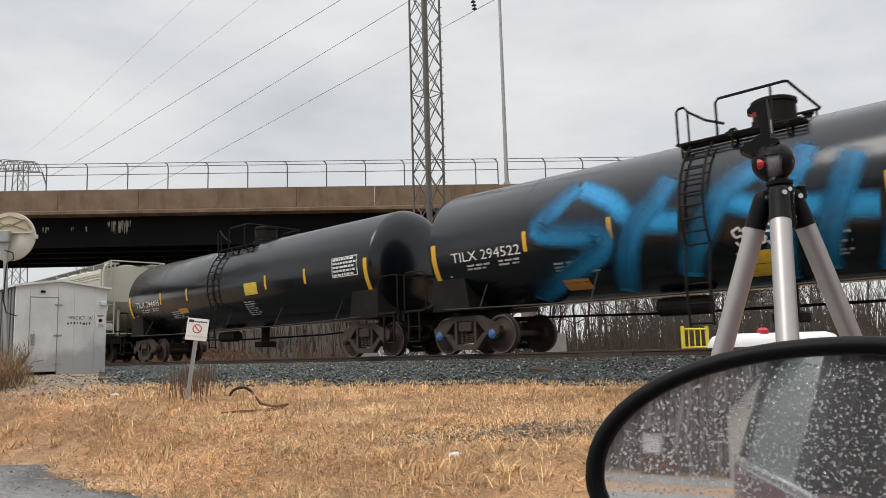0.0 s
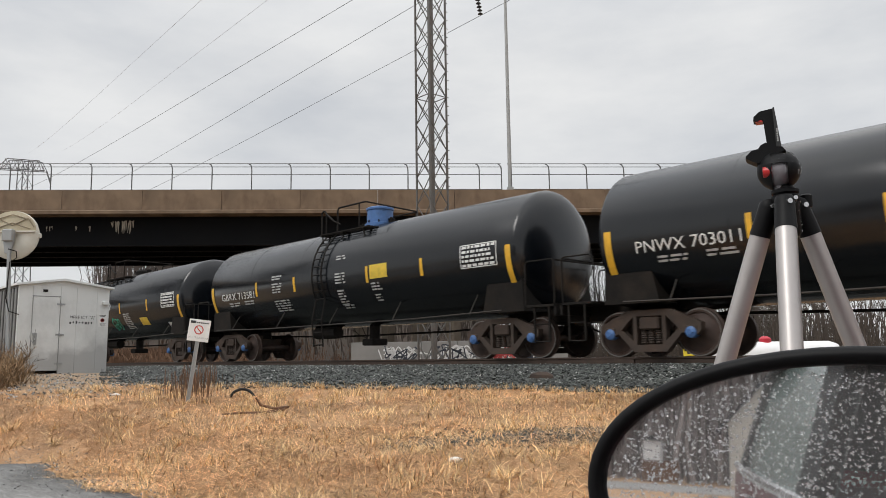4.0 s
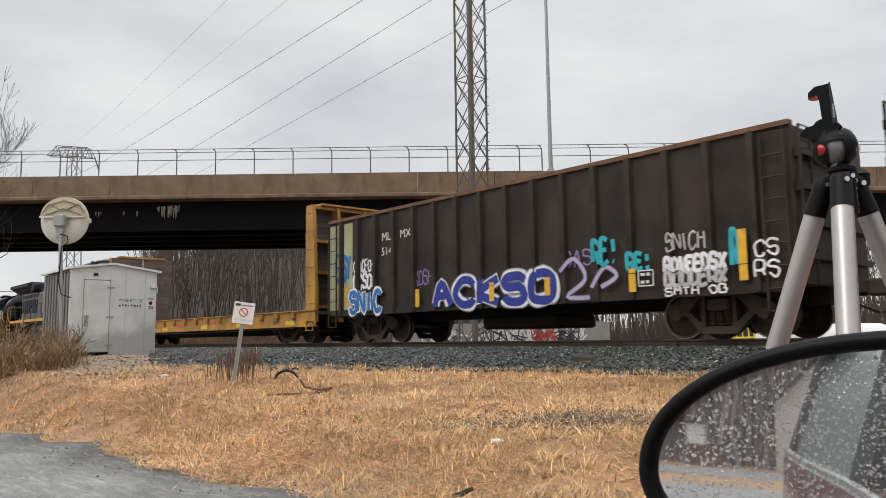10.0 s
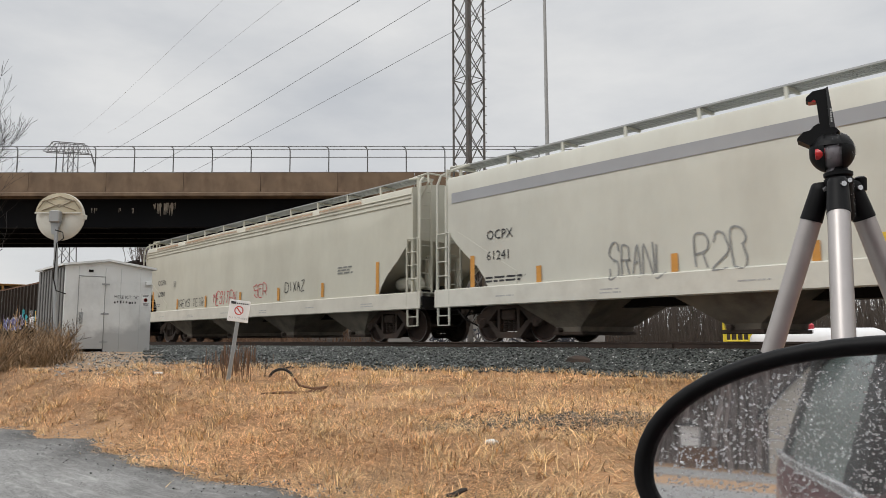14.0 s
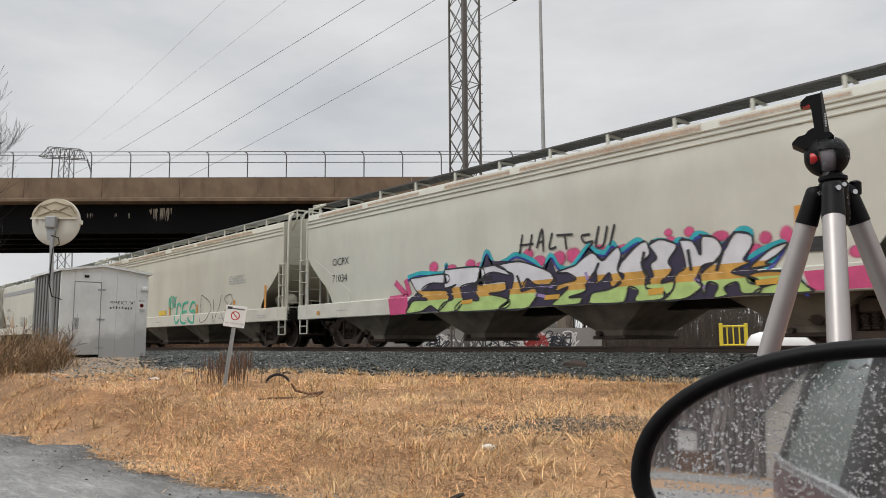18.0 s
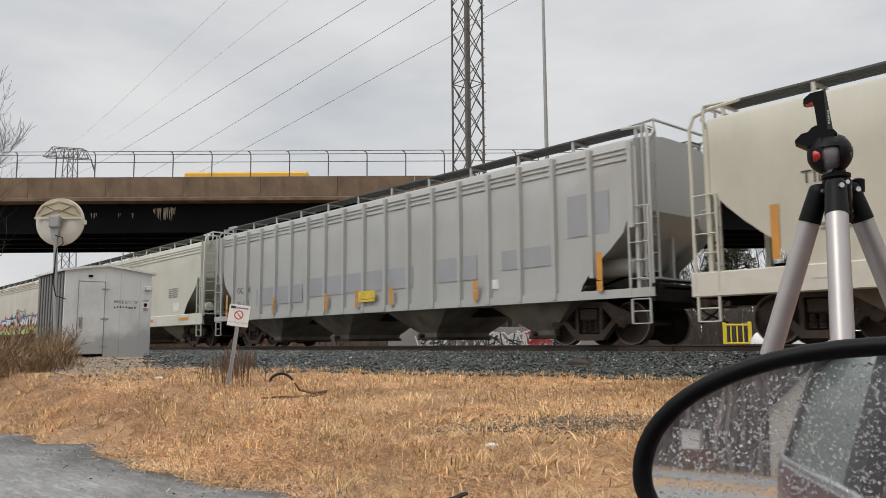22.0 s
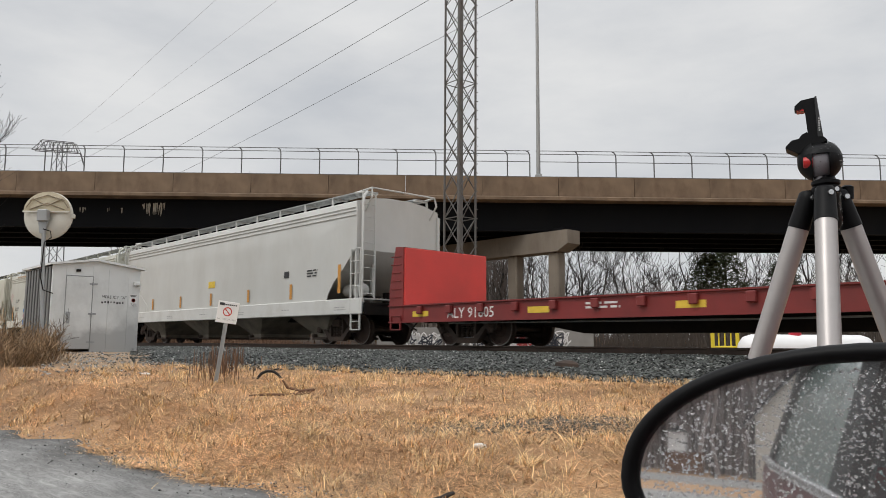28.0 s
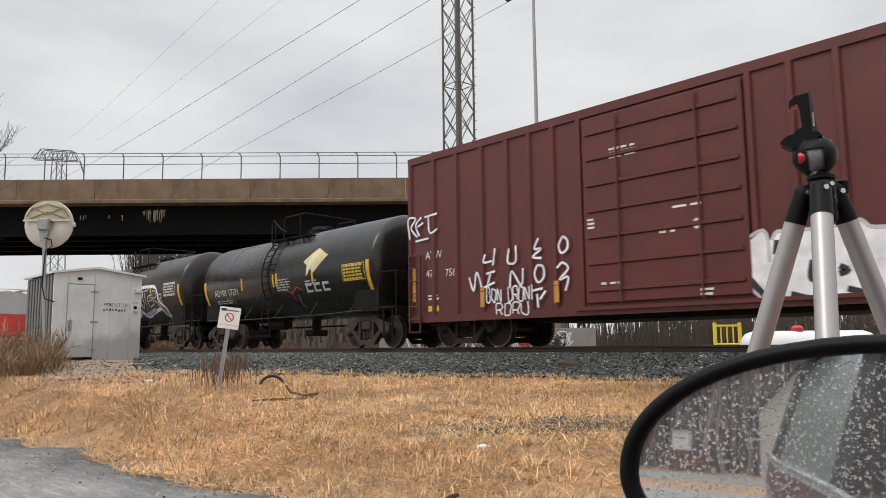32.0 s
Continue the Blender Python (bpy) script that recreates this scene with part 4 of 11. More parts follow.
def bolster_geo(r):
    z = r - 0.457
    g = Geo()
    g.bbox(-0.22, 0.22, -1.12, 1.12, 0.53 + z, 0.78 + z, 0.03)
    g.cyl((0, 0, 0.78 + z), (0, 0, 0.9 + z), 0.2, 12)
    for s in (-1, 1):
        g.cyl((s * 0.3, -0.9, 0.35 + z), (s * 0.3, 0.9, 0.35 + z), 0.05, 8)
        for q in (-1, 1):
            g.bbox(s * 0.40 - 0.05, s * 0.40 + 0.05, q * 0.74 - 0.06, q * 0.74 + 0.06, 0.28 + z, 0.62 + z, 0.02)
    return g


def spin(ob, x, z, r, u):
    WHEELS.append((ob, x, z, r, u))


def bogie(car, x, u, r=0.457, mat="truck", cap="truck"):
    t = part("bogie", kept("bogie_bolster%.2f" % r, lambda: bolster_geo(r)), M["truck"], car, "cast steel two-axle bogie", at=pose(x, 0, 0))
    for s, nm in ((-1, "near"), (1, "far")):
        part("side_frame", kept("frame%s%.2f%s" % (nm, r, mat), lambda: frame_geo(s, r)), M[mat], t)
    for s in (-1, 1):
        for k in range(-1, 2):
            part("spring", kept("spring%.2f" % r, lambda: spring_geo(r), True), M["truck"], t, at=pose(k * 0.16, s * 1.0, 0))
    for q in (-1, 1):
        w = part("wheelset", kept("wheelset%.2f" % r, lambda: wheelset_geo(r), True), M["wheel"], t, at=pose(q * 0.889, 0, r))
        spin(w, q * 0.889, r, r, u + x)
        for s in (-1, 1):
            part("bearing_cap", kept("caps%s%d" % (cap, s), lambda: cap_geo(s), True), M[cap], t, at=pose(q * 0.889, 0, r))
        part("bright_rim", kept("tread%.2f" % r, lambda: tread_geo(r, -1)), M["tread"], t, at=pose(q * 0.889, 0, r))
    return t


def coupler(car, x, s):
    g = Geo()
    g.box(x, x + s * 0.55, -0.09, 0.09, 0.8, 0.98) if s > 0 else g.box(x + s * 0.55, x, -0.09, 0.09, 0.8, 0.98)
    g.bbox(min(x + s * 0.5, x + s * 0.78), max(x + s * 0.5, x + s * 0.78), -0.17, 0.17, 0.72, 1.02, 0.04)
    part("coupler", g, M["truck"], car)
    h = Geo().tube([(x, -0.35, 0.9), (x + s * 0.3, -0.33, 0.62), (x + s * 0.7, -0.2, 0.42)], 0.025, 6)
    part("air_hose", h, M["under"], car)


def ladder(name, car, x, y, z0, z1, w, mat, n=None, axis="x", out=0.09):
    """Two stiles and rungs on the near (negative y) or the end face."""
    g = Geo()
    n = n or max(2, int((z1 - z0) / 0.38))
    if axis == "x":
        for a in (x - w / 2, x + w / 2):
            g.box(a - 0.02, a + 0.02, y - 0.02, y + 0.02, z0, z1)
        for i in range(n + 1):
            zz = z0 + (z1 - z0) * i / n
            g.cyl((x - w / 2, y, zz), (x + w / 2, y, zz), 0.014, 5)
    else:
        for a in (y - w / 2, y + w / 2):
            g.box(x - 0.02, x + 0.02, a - 0.02, a + 0.02, z0, z1)
        for i in range(n + 1):
            zz = z0 + (z1 - z0) * i / n
            g.cyl((x, y - w / 2, zz), (x, y + w / 2, zz), 0.014, 5)
    return part(name, g, M[mat], car)


def start_car(name, label, category, u):
    car = thing(name, label, category, "cars of the goods train", at=pose(u, RAIL_Y, 0))
    CARS.append((car, u))
    return car


# -- tank wagons --
def tank_wagon(label, a, b, r, cz, shell, marks, cap="truck", valve="under", mid_off=0.0, boxed=True, stripe_mids=()):
    """a, b: the places of its two end stripes at the start."""
    u, half = (a + b) / 2, (b - a) / 2
    car = start_car("tank_wagon", label, "tank wagon", u)
    ht = half + 0.12
    prof = []
    for k in range(9):
        t = k / 8 * math.pi / 2
        prof.append((-ht - 0.27 * r * math.cos(t), max(0.02, r * math.sin(t))))
    prof += [(-s, q) for s, q in reversed(prof)]
    for q in (-0.62, -0.22, 0.2, 0.6):
        part("weld_seam", kept("weld%.2f%s" % (r, shell), lambda: Geo().lathe([(-0.02, r - 0.01), (-0.012, r + 0.003), (0.012, r + 0.003), (0.02, r - 0.01)], 48, "x")), M[shell], car, at=pose(q * ht, 0, cz))
    part("tank_shell", Geo().lathe(prof, 56, "x", (0, 0, cz)), M[shell], car, smooth=True)
    for s in (-1, 1):
        part("stub_sill", Geo().box(s * ht - 0.9 if s > 0 else -ht - 1.15, ht + 1.15 if s > 0 else -ht + 0.9, -0.42, 0.42, 0.78, 1.12), M["under"], car)
        part("saddle_plate", Geo().prism([(s * (ht - 1.1), 1.05), (s * (ht + 0.15), 1.05), (s * (ht + 0.1), cz - r * 0.35), (s * (ht - 0.9), cz - r * 0.35)], -r * 0.86, r * 0.86), M["under"], car)
    for s in (-1, 1):
        g = Geo().box(min(s * (ht + 0.35), s * (ht + 1.15)), max(s * (ht + 0.35), s * (ht + 1.15)), -1.45, 1.45, 1.1, 1.15)
        g.box(min(s * (ht + 1.1), s * (ht + 1.16)), max(s * (ht + 1.1), s * (ht + 1.16)), -1.45, 1.45, 0.9, 1.15)
        part("end_platform", g, M["under"], car)
        g = Geo()
        for y in (-1.42, 1.42):
            g.tube([(s * (ht + 0.3), y, 1.12), (s * (ht + 0.3), y, 2.05), (s * (ht + 0.38), y, 2.12), (s * (ht + 1.05), y, 2.12), (s * (ht + 1.1), y, 2.05), (s * (ht + 1.1), y, 1.12)], 0.02, 5)
        g.tube([(s * (ht + 1.1), -1.42, 2.1), (s * (ht + 1.12), 0, 2.1), (s * (ht + 1.1), 1.42, 2.1)], 0.02, 5)
        part("end_handrail", g, M["under"], car)
        ladder("step", car, s * (ht + 0.75), -1.42, 0.35, 1.1, 0.4, "under", 2)
        bogie(car, s * (half - 0.6), u, cap=cap)
        coupler(car, s * (ht + 1.0), s)
    # side rail low along the tank, and its stays
    zr = 1.02
    yr = -1.46
    g = Geo().tube([(-ht + 0.4, yr, zr + 0.06), (-ht * 0.5, yr, zr), (0, yr, zr), (ht * 0.5, yr, zr), (ht - 0.4, yr, zr + 0.06)], 0.02, 5)
    for i in range(5):
        x = -ht * 0.8 + i * ht * 0.4
        g.cyl((x, yr, zr), (x, -r * 0.75, cz - r * 0.62), 0.016, 5)
    part("side_handrail", g, M["truck_grey"], car)
    # valves and pipes below
    g = Geo().cyl((0.3, 0, cz - r + 0.05), (0.3, 0, 0.55), 0.16, 12).bbox(0.05, 0.55, -0.3, 0.3, 0.42, 0.62, 0.03)
    g.cyl((-2.2, -0.3, 0.85), (-1.1, -0.3, 0.85), 0.19, 14)
    g.tube([(-half, 0.5, 0.9), (-2, 0.5, 0.75), (3, 0.5, 0.75), (half, 0.5, 0.9)], 0.03, 5)
    part("outlet_valve", g, M["under"], car)
    # top walkway, dome inside a pipe cage, and the ladder up to it
    x0 = mid_off
    zt = cz + r
    slat_mesh = kept("platform_slat", lambda: Geo().box(-1.42, 0.95, -0.03, 0.03, 0.0, 0.03))
    zp = cz + math.sqrt(r * r - 0.9 * 0.9) + 0.06
    for i in range(5):
        for s in (-1, 1):
            part("platform_slat", slat_mesh, M["under"], car, at=pose(x0 + 0.5, s * (0.72 + 0.1 * i), zp))
    for s in (-1, 1):
        for xx in (-0.8, 0.2, 1.2):
            part("platform_bracket", Geo().box(x0 + xx - 0.03, x0 + xx + 0.03, min(s * 0.6, s * 1.18), max(s * 0.6, s * 1.18), zp - 0.05, zp - 0.004).cyl((x0 + xx, s * 1.12, zp - 0.02), (x0 + xx, s * 1.1, cz + r * 0.66), 0.025, 5), M["under"], car)
    xd = x0 + 0.56
    dome = part("dome", Geo().lathe([(zt - 0.12, 0.46), (zt + 0.05, 0.46), (zt + 0.07, 0.40), (zt + 0.44, 0.39), (zt + 0.46, 0.42), (zt + 0.52, 0.42), (zt + 0.55, 0.37), (zt + 0.57, 0.05)], 24, "z", (xd, 0, 0)) if boxed else Geo().lathe([(zt - 0.1, 0.42), (zt + 0.1, 0.42), (zt + 0.12, 0.36), (zt + 0.2, 0.3), (zt + 0.22, 0.05)], 20, "z", (xd, 0, 0)), M[valve], car, smooth=True)
    for k in range(8):
        a_ = k * math.tau / 8
        part("dome_bolt", kept("dome_bolt", lambda: Geo().cyl((0, 0, 0), (0, 0, 0.1), 0.022, 6)), M["under"], dome, at=pose(xd + 0.43 * math.cos(a_), 0.43 * math.sin(a_), zt + 0.03))
    for xv, yv, rv, hv in ((-0.35, 0.1, 0.09, 0.2), (1.2, -0.1, 0.08, 0.16)):
        part("relief_valve", Geo().lathe([(zt - 0.2, rv), (zt + hv * 0.6, rv), (zt + hv * 0.62, rv * 1.4), (zt + hv * 0.75, rv * 1.4), (zt + hv * 0.78, rv * 0.7), (zt + hv, rv * 0.6)], 12, "z", (x0 + xv, yv, 0)), M["under"], car, smooth=True)
    hz = zt + 0.5
    for s in (-1, 1):
        # the high cage round the dome, and a lower loop over the ladder
        g = Geo()
        g.tube([(x0 - 0.08, s * 1.1, zp), (x0 - 0.08, s * 1.1, hz - 0.07), (x0 - 0.02, s * 1.1, hz), (x0 + 1.1 - s * 0.1, s * 1.1, hz), (x0 + 1.14 - s * 0.1, s * 1.04, hz)], 0.026, 6)
        g.cyl((x0 + 0.95, s * 1.1, zp), (x0 + 0.95, s * 1.1, hz), 0.022, 5)
        part("guard_rail", g, M["under"], car, "black pipe guard rail round the dome")
        g = Geo().tube([(x0 - 0.88, s * 1.1, zp), (x0 - 0.88, s * 1.1, hz - 0.05), (x0 - 0.82, s * 1.1, hz), (x0 - 0.72, s * 1.1, hz), (x0 - 0.65, s * 1.1, hz - 0.1), (x0 - 0.3, s * 1.1, hz - 0.35), (x0 + 0.06, s * 1.1, hz - 0.5)], 0.026, 6)
        g.cyl((x0 - 0.65, s * 1.1, zp), (x0 - 0.65, s * 1.1, hz - 0.1), 0.022, 5)
        part("ladder_loop", g, M["under"], car, "low bent pipe rail above the ladder")
    part("guard_rail", Geo().cyl((x0 + 1.24, -1.04, hz), (x0 + 1.04, 1.04, hz), 0.026, 6), M["under"], car)
    g = Geo()
    xl = x0 - 0.44
    for dx in (-0.23, 0.23):
        pts = [(xl + dx, -1.5, 0.4), (xl + dx, -1.57, 1.15)]
        for k in range(9):
            t = -0.45 + k * 0.17
            pts.append((xl + dx, -(r + 0.1) * math.cos(t), cz + (r + 0.1) * math.sin(t)))
        g.tube(pts, 0.026, 5)
    for k in range(13):
        if k < 3:
            p = (-1.53, 0.45 + k * 0.36)
        else:
            t = -0.45 + (k - 3) * 0.15
            p = (-(r + 0.1) * math.cos(t), cz + (r + 0.1) * math.sin(t))
        g.cyl((xl - 0.23, p[0], p[1]), (xl + 0.23, p[0], p[1]), 0.018, 5)
    part("ladder", g, M["under"], car, "black ladder up the side")
    put = drum(r, cz)
    for x in (-half, half):
        part("reflective_stripe", Geo().rect(x - 0.08, x + 0.08, cz - 0.82, cz + 0.08, put, 1, 6), M["stripe"], car)
    for x in stripe_mids:
        part("reflective_stripe", Geo().rect(x - 0.055, x + 0.055, cz - 0.39, cz + 0.06, put, 1, 4), M["stripe"], car)
    return car, u, half, put


def mark(car, body, x, z, h, put, mat="white_mark", name="lettering", squeeze=1.0, lift=0.0, width=0.0):
    if width:
        squeeze = width / max(v[0] for v in letters(body, h, lambda a, b: (a, b, 0)).v)
    if lift:
        flat = put
        put = lambda a, b: tuple(Vector(flat(a, b)) + Vector((0, -lift, 0)))
    return part(name, letters(body, h, lambda a, b: put(x + a * squeeze, z + b)), M[mat], car)


def small_print(car, rows, put, mat="white_mark", seed=1):
    g = Geo()
    for i, (x, z, w, n) in enumerate(rows):
        bars(g, x, z, w, n, put, seed=seed * 31 + i)
    return part("small_print", g, M[mat], car, kind="stuff")


def hopper_section(h0, w, top):
    """Outline across the body from the near lower edge over the roof; h0: lower edge."""
    eave = top - 0.27
    near = [(-w, h0 + (eave - h0) * k / 3) for k in range(4)]
    near += [(-w + 0.035, eave + 0.05), (-w + 0.3, eave + 0.11), (-w + 0.62, eave + 0.19), (-0.45, top - 0.02)]
    return near + [(-y, z) for y, z in reversed(near)]


def hopper_wagon(label, a, b, mat, rib=False, bays=4, slope=2.35, groove=True, board="steel_grey", trim=None, bay_mat="bay_dirty", top=4.40):
    u, half = (a + b) / 2, (b - a) / 2
    trim = trim or mat
    car = start_car("hopper_wagon", label, "hopper wagon", u)
    w = 1.585
    low = 1.22 if not rib else 0.98
    hb = half - 0.42
    rings = []
    zs = 2.75
    for x, z in ((-hb, zs), (-hb + 0.02, zs - 0.02), (-hb + slope, low), (hb - slope, low), (hb - 0.02, zs - 0.02), (hb, zs)):
        rings.append([(x, y, q) for y, q in hopper_section(z, w, top)])
    part("body", Geo().loft(rings, True, True), M[mat], car, smooth=True)
    # side plates that leave a rounded opening at each end
    for s in (-1, 1):
        edge = [(s * (hb - 1.5), low), (s * (hb - 1.36), low + 0.28), (s * (hb - 1.1), low + 0.6), (s * (hb - 0.62), low + 0.98), (s * (hb - 0.3), low + 1.28), (s * (hb - 0.12), zs - 0.05), (s * hb, zs)]
        for y0, y1 in ((-w - 0.012, -w + 0.012), (w - 0.012, w + 0.012)):
            part("end_gusset", Geo().prism(edge + [(s * (hb - 0.4), zs), (s * (hb - slope - 0.05), low + 0.4), (s * (hb - slope - 0.05), low)], y0, y1), M[mat], car)
    if rib:
        for i in range(19):
            x = -hb + 0.05 + (2 * hb - 0.1) * i / 18
            zb = low if abs(x) < hb - 1.5 else low + 1.4 * (abs(x) - hb + 1.5) / 1.5
            for s in (-1, 1):
                part("side_post", kept("post%d" % round(zb * 50), lambda: Geo().prism([(-0.07, 0), (0.07, 0), (0.05, -0.1), (-0.05, -0.1)], zb, top - 0.3, "z")), M[mat], car, at=pose(x, s * -1 * -w if s > 0 else -w, 0, 0, 0, 180 if s > 0 else 0))
    if groove:
        for z in (top - 0.64, top - 0.51, top - 0.41):
            part("side_bead", Geo().cyl((-hb, -w - 0.01, z), (hb, -w - 0.01, z), 0.022, 6), M[mat], car)
    # sills
    for s in (-1, 1):
        if rib:
            y0, y1 = (-w - 0.07, -w + 0.03) if s < 0 else (w - 0.03, w + 0.07)
            part("side_sill", Geo().box(-half, half, y0, y1, 0.94, 1.12), M[trim], car)
        else:
            q = -s
            part("side_sill", Geo().prism([(q * -(w - 0.02), 1.325), (q * -(w + 0.05), 1.322), (q * -(w + 0.078), 1.30), (q * -(w + 0.078), 0.885), (q * -(w + 0.05), 0.865), (q * -(w - 0.06), 0.865), (q * -(w - 0.06), 0.9), (q * -(w - 0.02), 0.9)], -half, half, "x"), M[mat + "_sill"], car, "pale side sill, its brighter light painted into the colour")
    g = Geo().box(-half, half, -0.3, 0.3, 0.75, 1.05)
    for s in (-1, 1):
        g.box(min(s * half, s * (half - 0.12)), max(s * half, s * (half - 0.12)), -w - 0.05, w + 0.05, 0.85, 1.2)
        g.box(min(s * (half - 2.6), s * half), max(s * (half - 2.6), s * half), -1.3, 1.3, 1.1, 1.14)
    part("centre_sill", g, M["under"], car)
    # discharge bays
    for i in range(bays):
        x = 0.05 + 4.1 * (i - (bays - 1) / 2)
        g = Geo()
        rr = []
        for z, dx, dy in ((1.25, 1.75, 1.54), (1.06, 1.38, 1.5), (0.9, 1.2, 1.42), (0.34, 0.36, 1.0), (0.22, 0.34, 0.98)):
            rr.append([(x - dx, -dy, z), (x + dx, -dy, z), (x + dx, dy, z), (x - dx, dy, z)])
        g.loft(rr, True, True)
        bay = part("discharge_bay", g, M[bay_mat], car, "dusty sloping discharge hopper")
        part("outlet_gate", Geo().bbox(x - 0.42, x + 0.42, -1.02, 1.02, 0.15, 0.23, 0.015).cyl((x - 0.2, -1.14, 0.27), (x - 0.2, 1.14, 0.27), 0.055, 8), M["truck"], bay)
    # ends: slope sheet frame, ladders, posts, air tank
    for s in (-1, 1):
        for y in (-w + 0.02, w - 0.02):
            part("end_post", Geo().box(min(s * (hb - 0.0), s * (hb + 0.07)), max(s * hb, s * (hb + 0.07)), y - 0.045, y + 0.045, 1.1, top - 0.4), M[trim], car)
        for y in (-0.55, 0.55):
            part("slope_stay", Geo().box(min(s * (hb - 0.6), s * (hb - 0.5)), max(s * (hb - 0.6), s * (hb - 0.5)), y - 0.05, y + 0.05, 1.1, 2.5), M[trim], car)
        ladder("side_ladder", car, s * (half - 0.32), -w - 0.06, 0.95, 2.75, 0.46, trim, 5)
        part("corner_rail", Geo().tube([(s * (half - 0.06), -w - 0.02, 1.2), (s * (half - 0.06), -w - 0.02, top - 0.35), (s * (half - 0.12), -w + 0.05, top - 0.1), (s * (half - 0.3), -w + 0.3, top + 0.06), (s * (hb - 0.5), -1.25, top + 0.12)], 0.035, 6), M[trim], car, "bent corner handrail", smooth=True)
        ladder("stirrup", car, s * (half - 0.32), -w - 0.05, 0.42, 0.9, 0.42, trim, 2)
        ladder("end_ladder", car, s * (half - 0.28), -w + 0.35, 1.1, top + 0.05, 0.46, trim, 9, axis="y")
        part("end_platform", Geo().box(min(s * (half - 0.45), s * half), max(s * (half - 0.45), s * half), -w, w, 1.28, 1.32), M[trim], car)
        bogie(car, s * (half - 2.05), u, r=0.457, mat="truck", cap="truck")
        coupler(car, s * half, s)
    part("air_reservoir", Geo().lathe([(hb - 1.35, 0.05), (hb - 1.3, 0.17), (hb - 1.2, 0.2), (hb - 0.5, 0.2), (hb - 0.4, 0.17), (hb - 0.35, 0.05)], 18, "x", (0, -0.95, 1.62)), M[mat], car, smooth=True)
    part("brake_gear", Geo().cyl((hb - 0.9, 0.3, 1.3), (hb - 0.9, 0.3, 1.6), 0.15, 10).box(-hb + 0.4, -hb + 1.3, -0.4, 0.4, 1.14, 1.5).tube([(hb - 1.6, -0.6, 1.3), (hb - 0.9, -0.7, 1.45), (hb - 0.2, -0.5, 1.4)], 0.03, 5), M["under"], car)
    part("brake_wheel", Geo().lathe([(half - 0.1, 0.26), (half - 0.08, 0.29), (half - 0.06, 0.26)], 18, "x", (0, 0.5, 2.6)).cyl((half - 0.08, 0.26, 2.6), (half - 0.08, 0.74, 2.6), 0.015, 5).cyl((half - 0.08, 0.5, 2.36), (half - 0.08, 0.5, 2.84), 0.015, 5), M[trim], car)
    # roof walk and its stanchions, hatches
    zw = top + 0.10
    for s in (-1, 1):
        for k in range(5):
            yy = s * 1.0 + (k - 2) * 0.11
            part("roof_walk_plank", Geo().box(-hb + 0.1, hb - 0.1, yy - 0.045, yy + 0.045, zw, zw + 0.035), M[board], car)
    n = 11
    for i in range(n + 1):
        x = -hb + 0.15 + (2 * hb - 0.3) * i / n
        for s in (-1, 1):
            part("walk_bracket", kept("walk_bracket" + trim + str(s), lambda: Geo().box(-0.035, 0.035, min(s * 0.72, s * 1.26), max(s * 0.72, s * 1.26), -0.04, 0.0).box(-0.035, 0.035, min(s * 1.22, s * 1.26), max(s * 1.22, s * 1.26), -0.36, 0.035)), M[trim], car, at=pose(x, 0, zw))
    for i in range(2 * bays + 2):
        x = -hb + 1.0 + (2 * hb - 2.0) * i / (2 * bays + 1)
        part("roof_hatch", kept("roof_hatch%s%.2f" % (trim, top), lambda: Geo().lathe([(top - 0.03, 0.4), (top + 0.1, 0.4), (top + 0.14, 0.2)], 14, "z")), M[trim], car, at=pose(x, 0, 0))
    for s in (-1, 1):
        part("end_rail", Geo().tube([(s * (hb - 0.05), -1.25, top - 0.55), (s * (hb + 0.3), -1.25, top - 0.1), (s * (hb + 0.25), -1.22, top + 0.17), (s * (hb - 0.4), -1.22, zw + 0.03)], 0.03, 6).tube([(s * (hb - 0.05), 1.25, top - 0.55), (s * (hb + 0.3), 1.25, top - 0.1), (s * (hb + 0.25), 1.22, top + 0.17), (s * (hb - 0.4), 1.22, zw + 0.03)], 0.03, 6).cyl((s * (hb + 0.25), -1.22, top + 0.17), (s * (hb + 0.25), 1.22, top + 0.17), 0.03, 6), M[trim], car)

    def put(a, b):
        return (a, -(w + 0.082 if b < 1.315 and not rib else w + 0.016), b)
    return car, u, half, put


def hopper_stripes(car, half, put, xs, h=0.55, z=1.32, mat="stripe_old"):
    for x in xs:
        part("reflective_stripe", Geo().rect(x - 0.05, x + 0.05, z, z + h, put), M[mat], car)


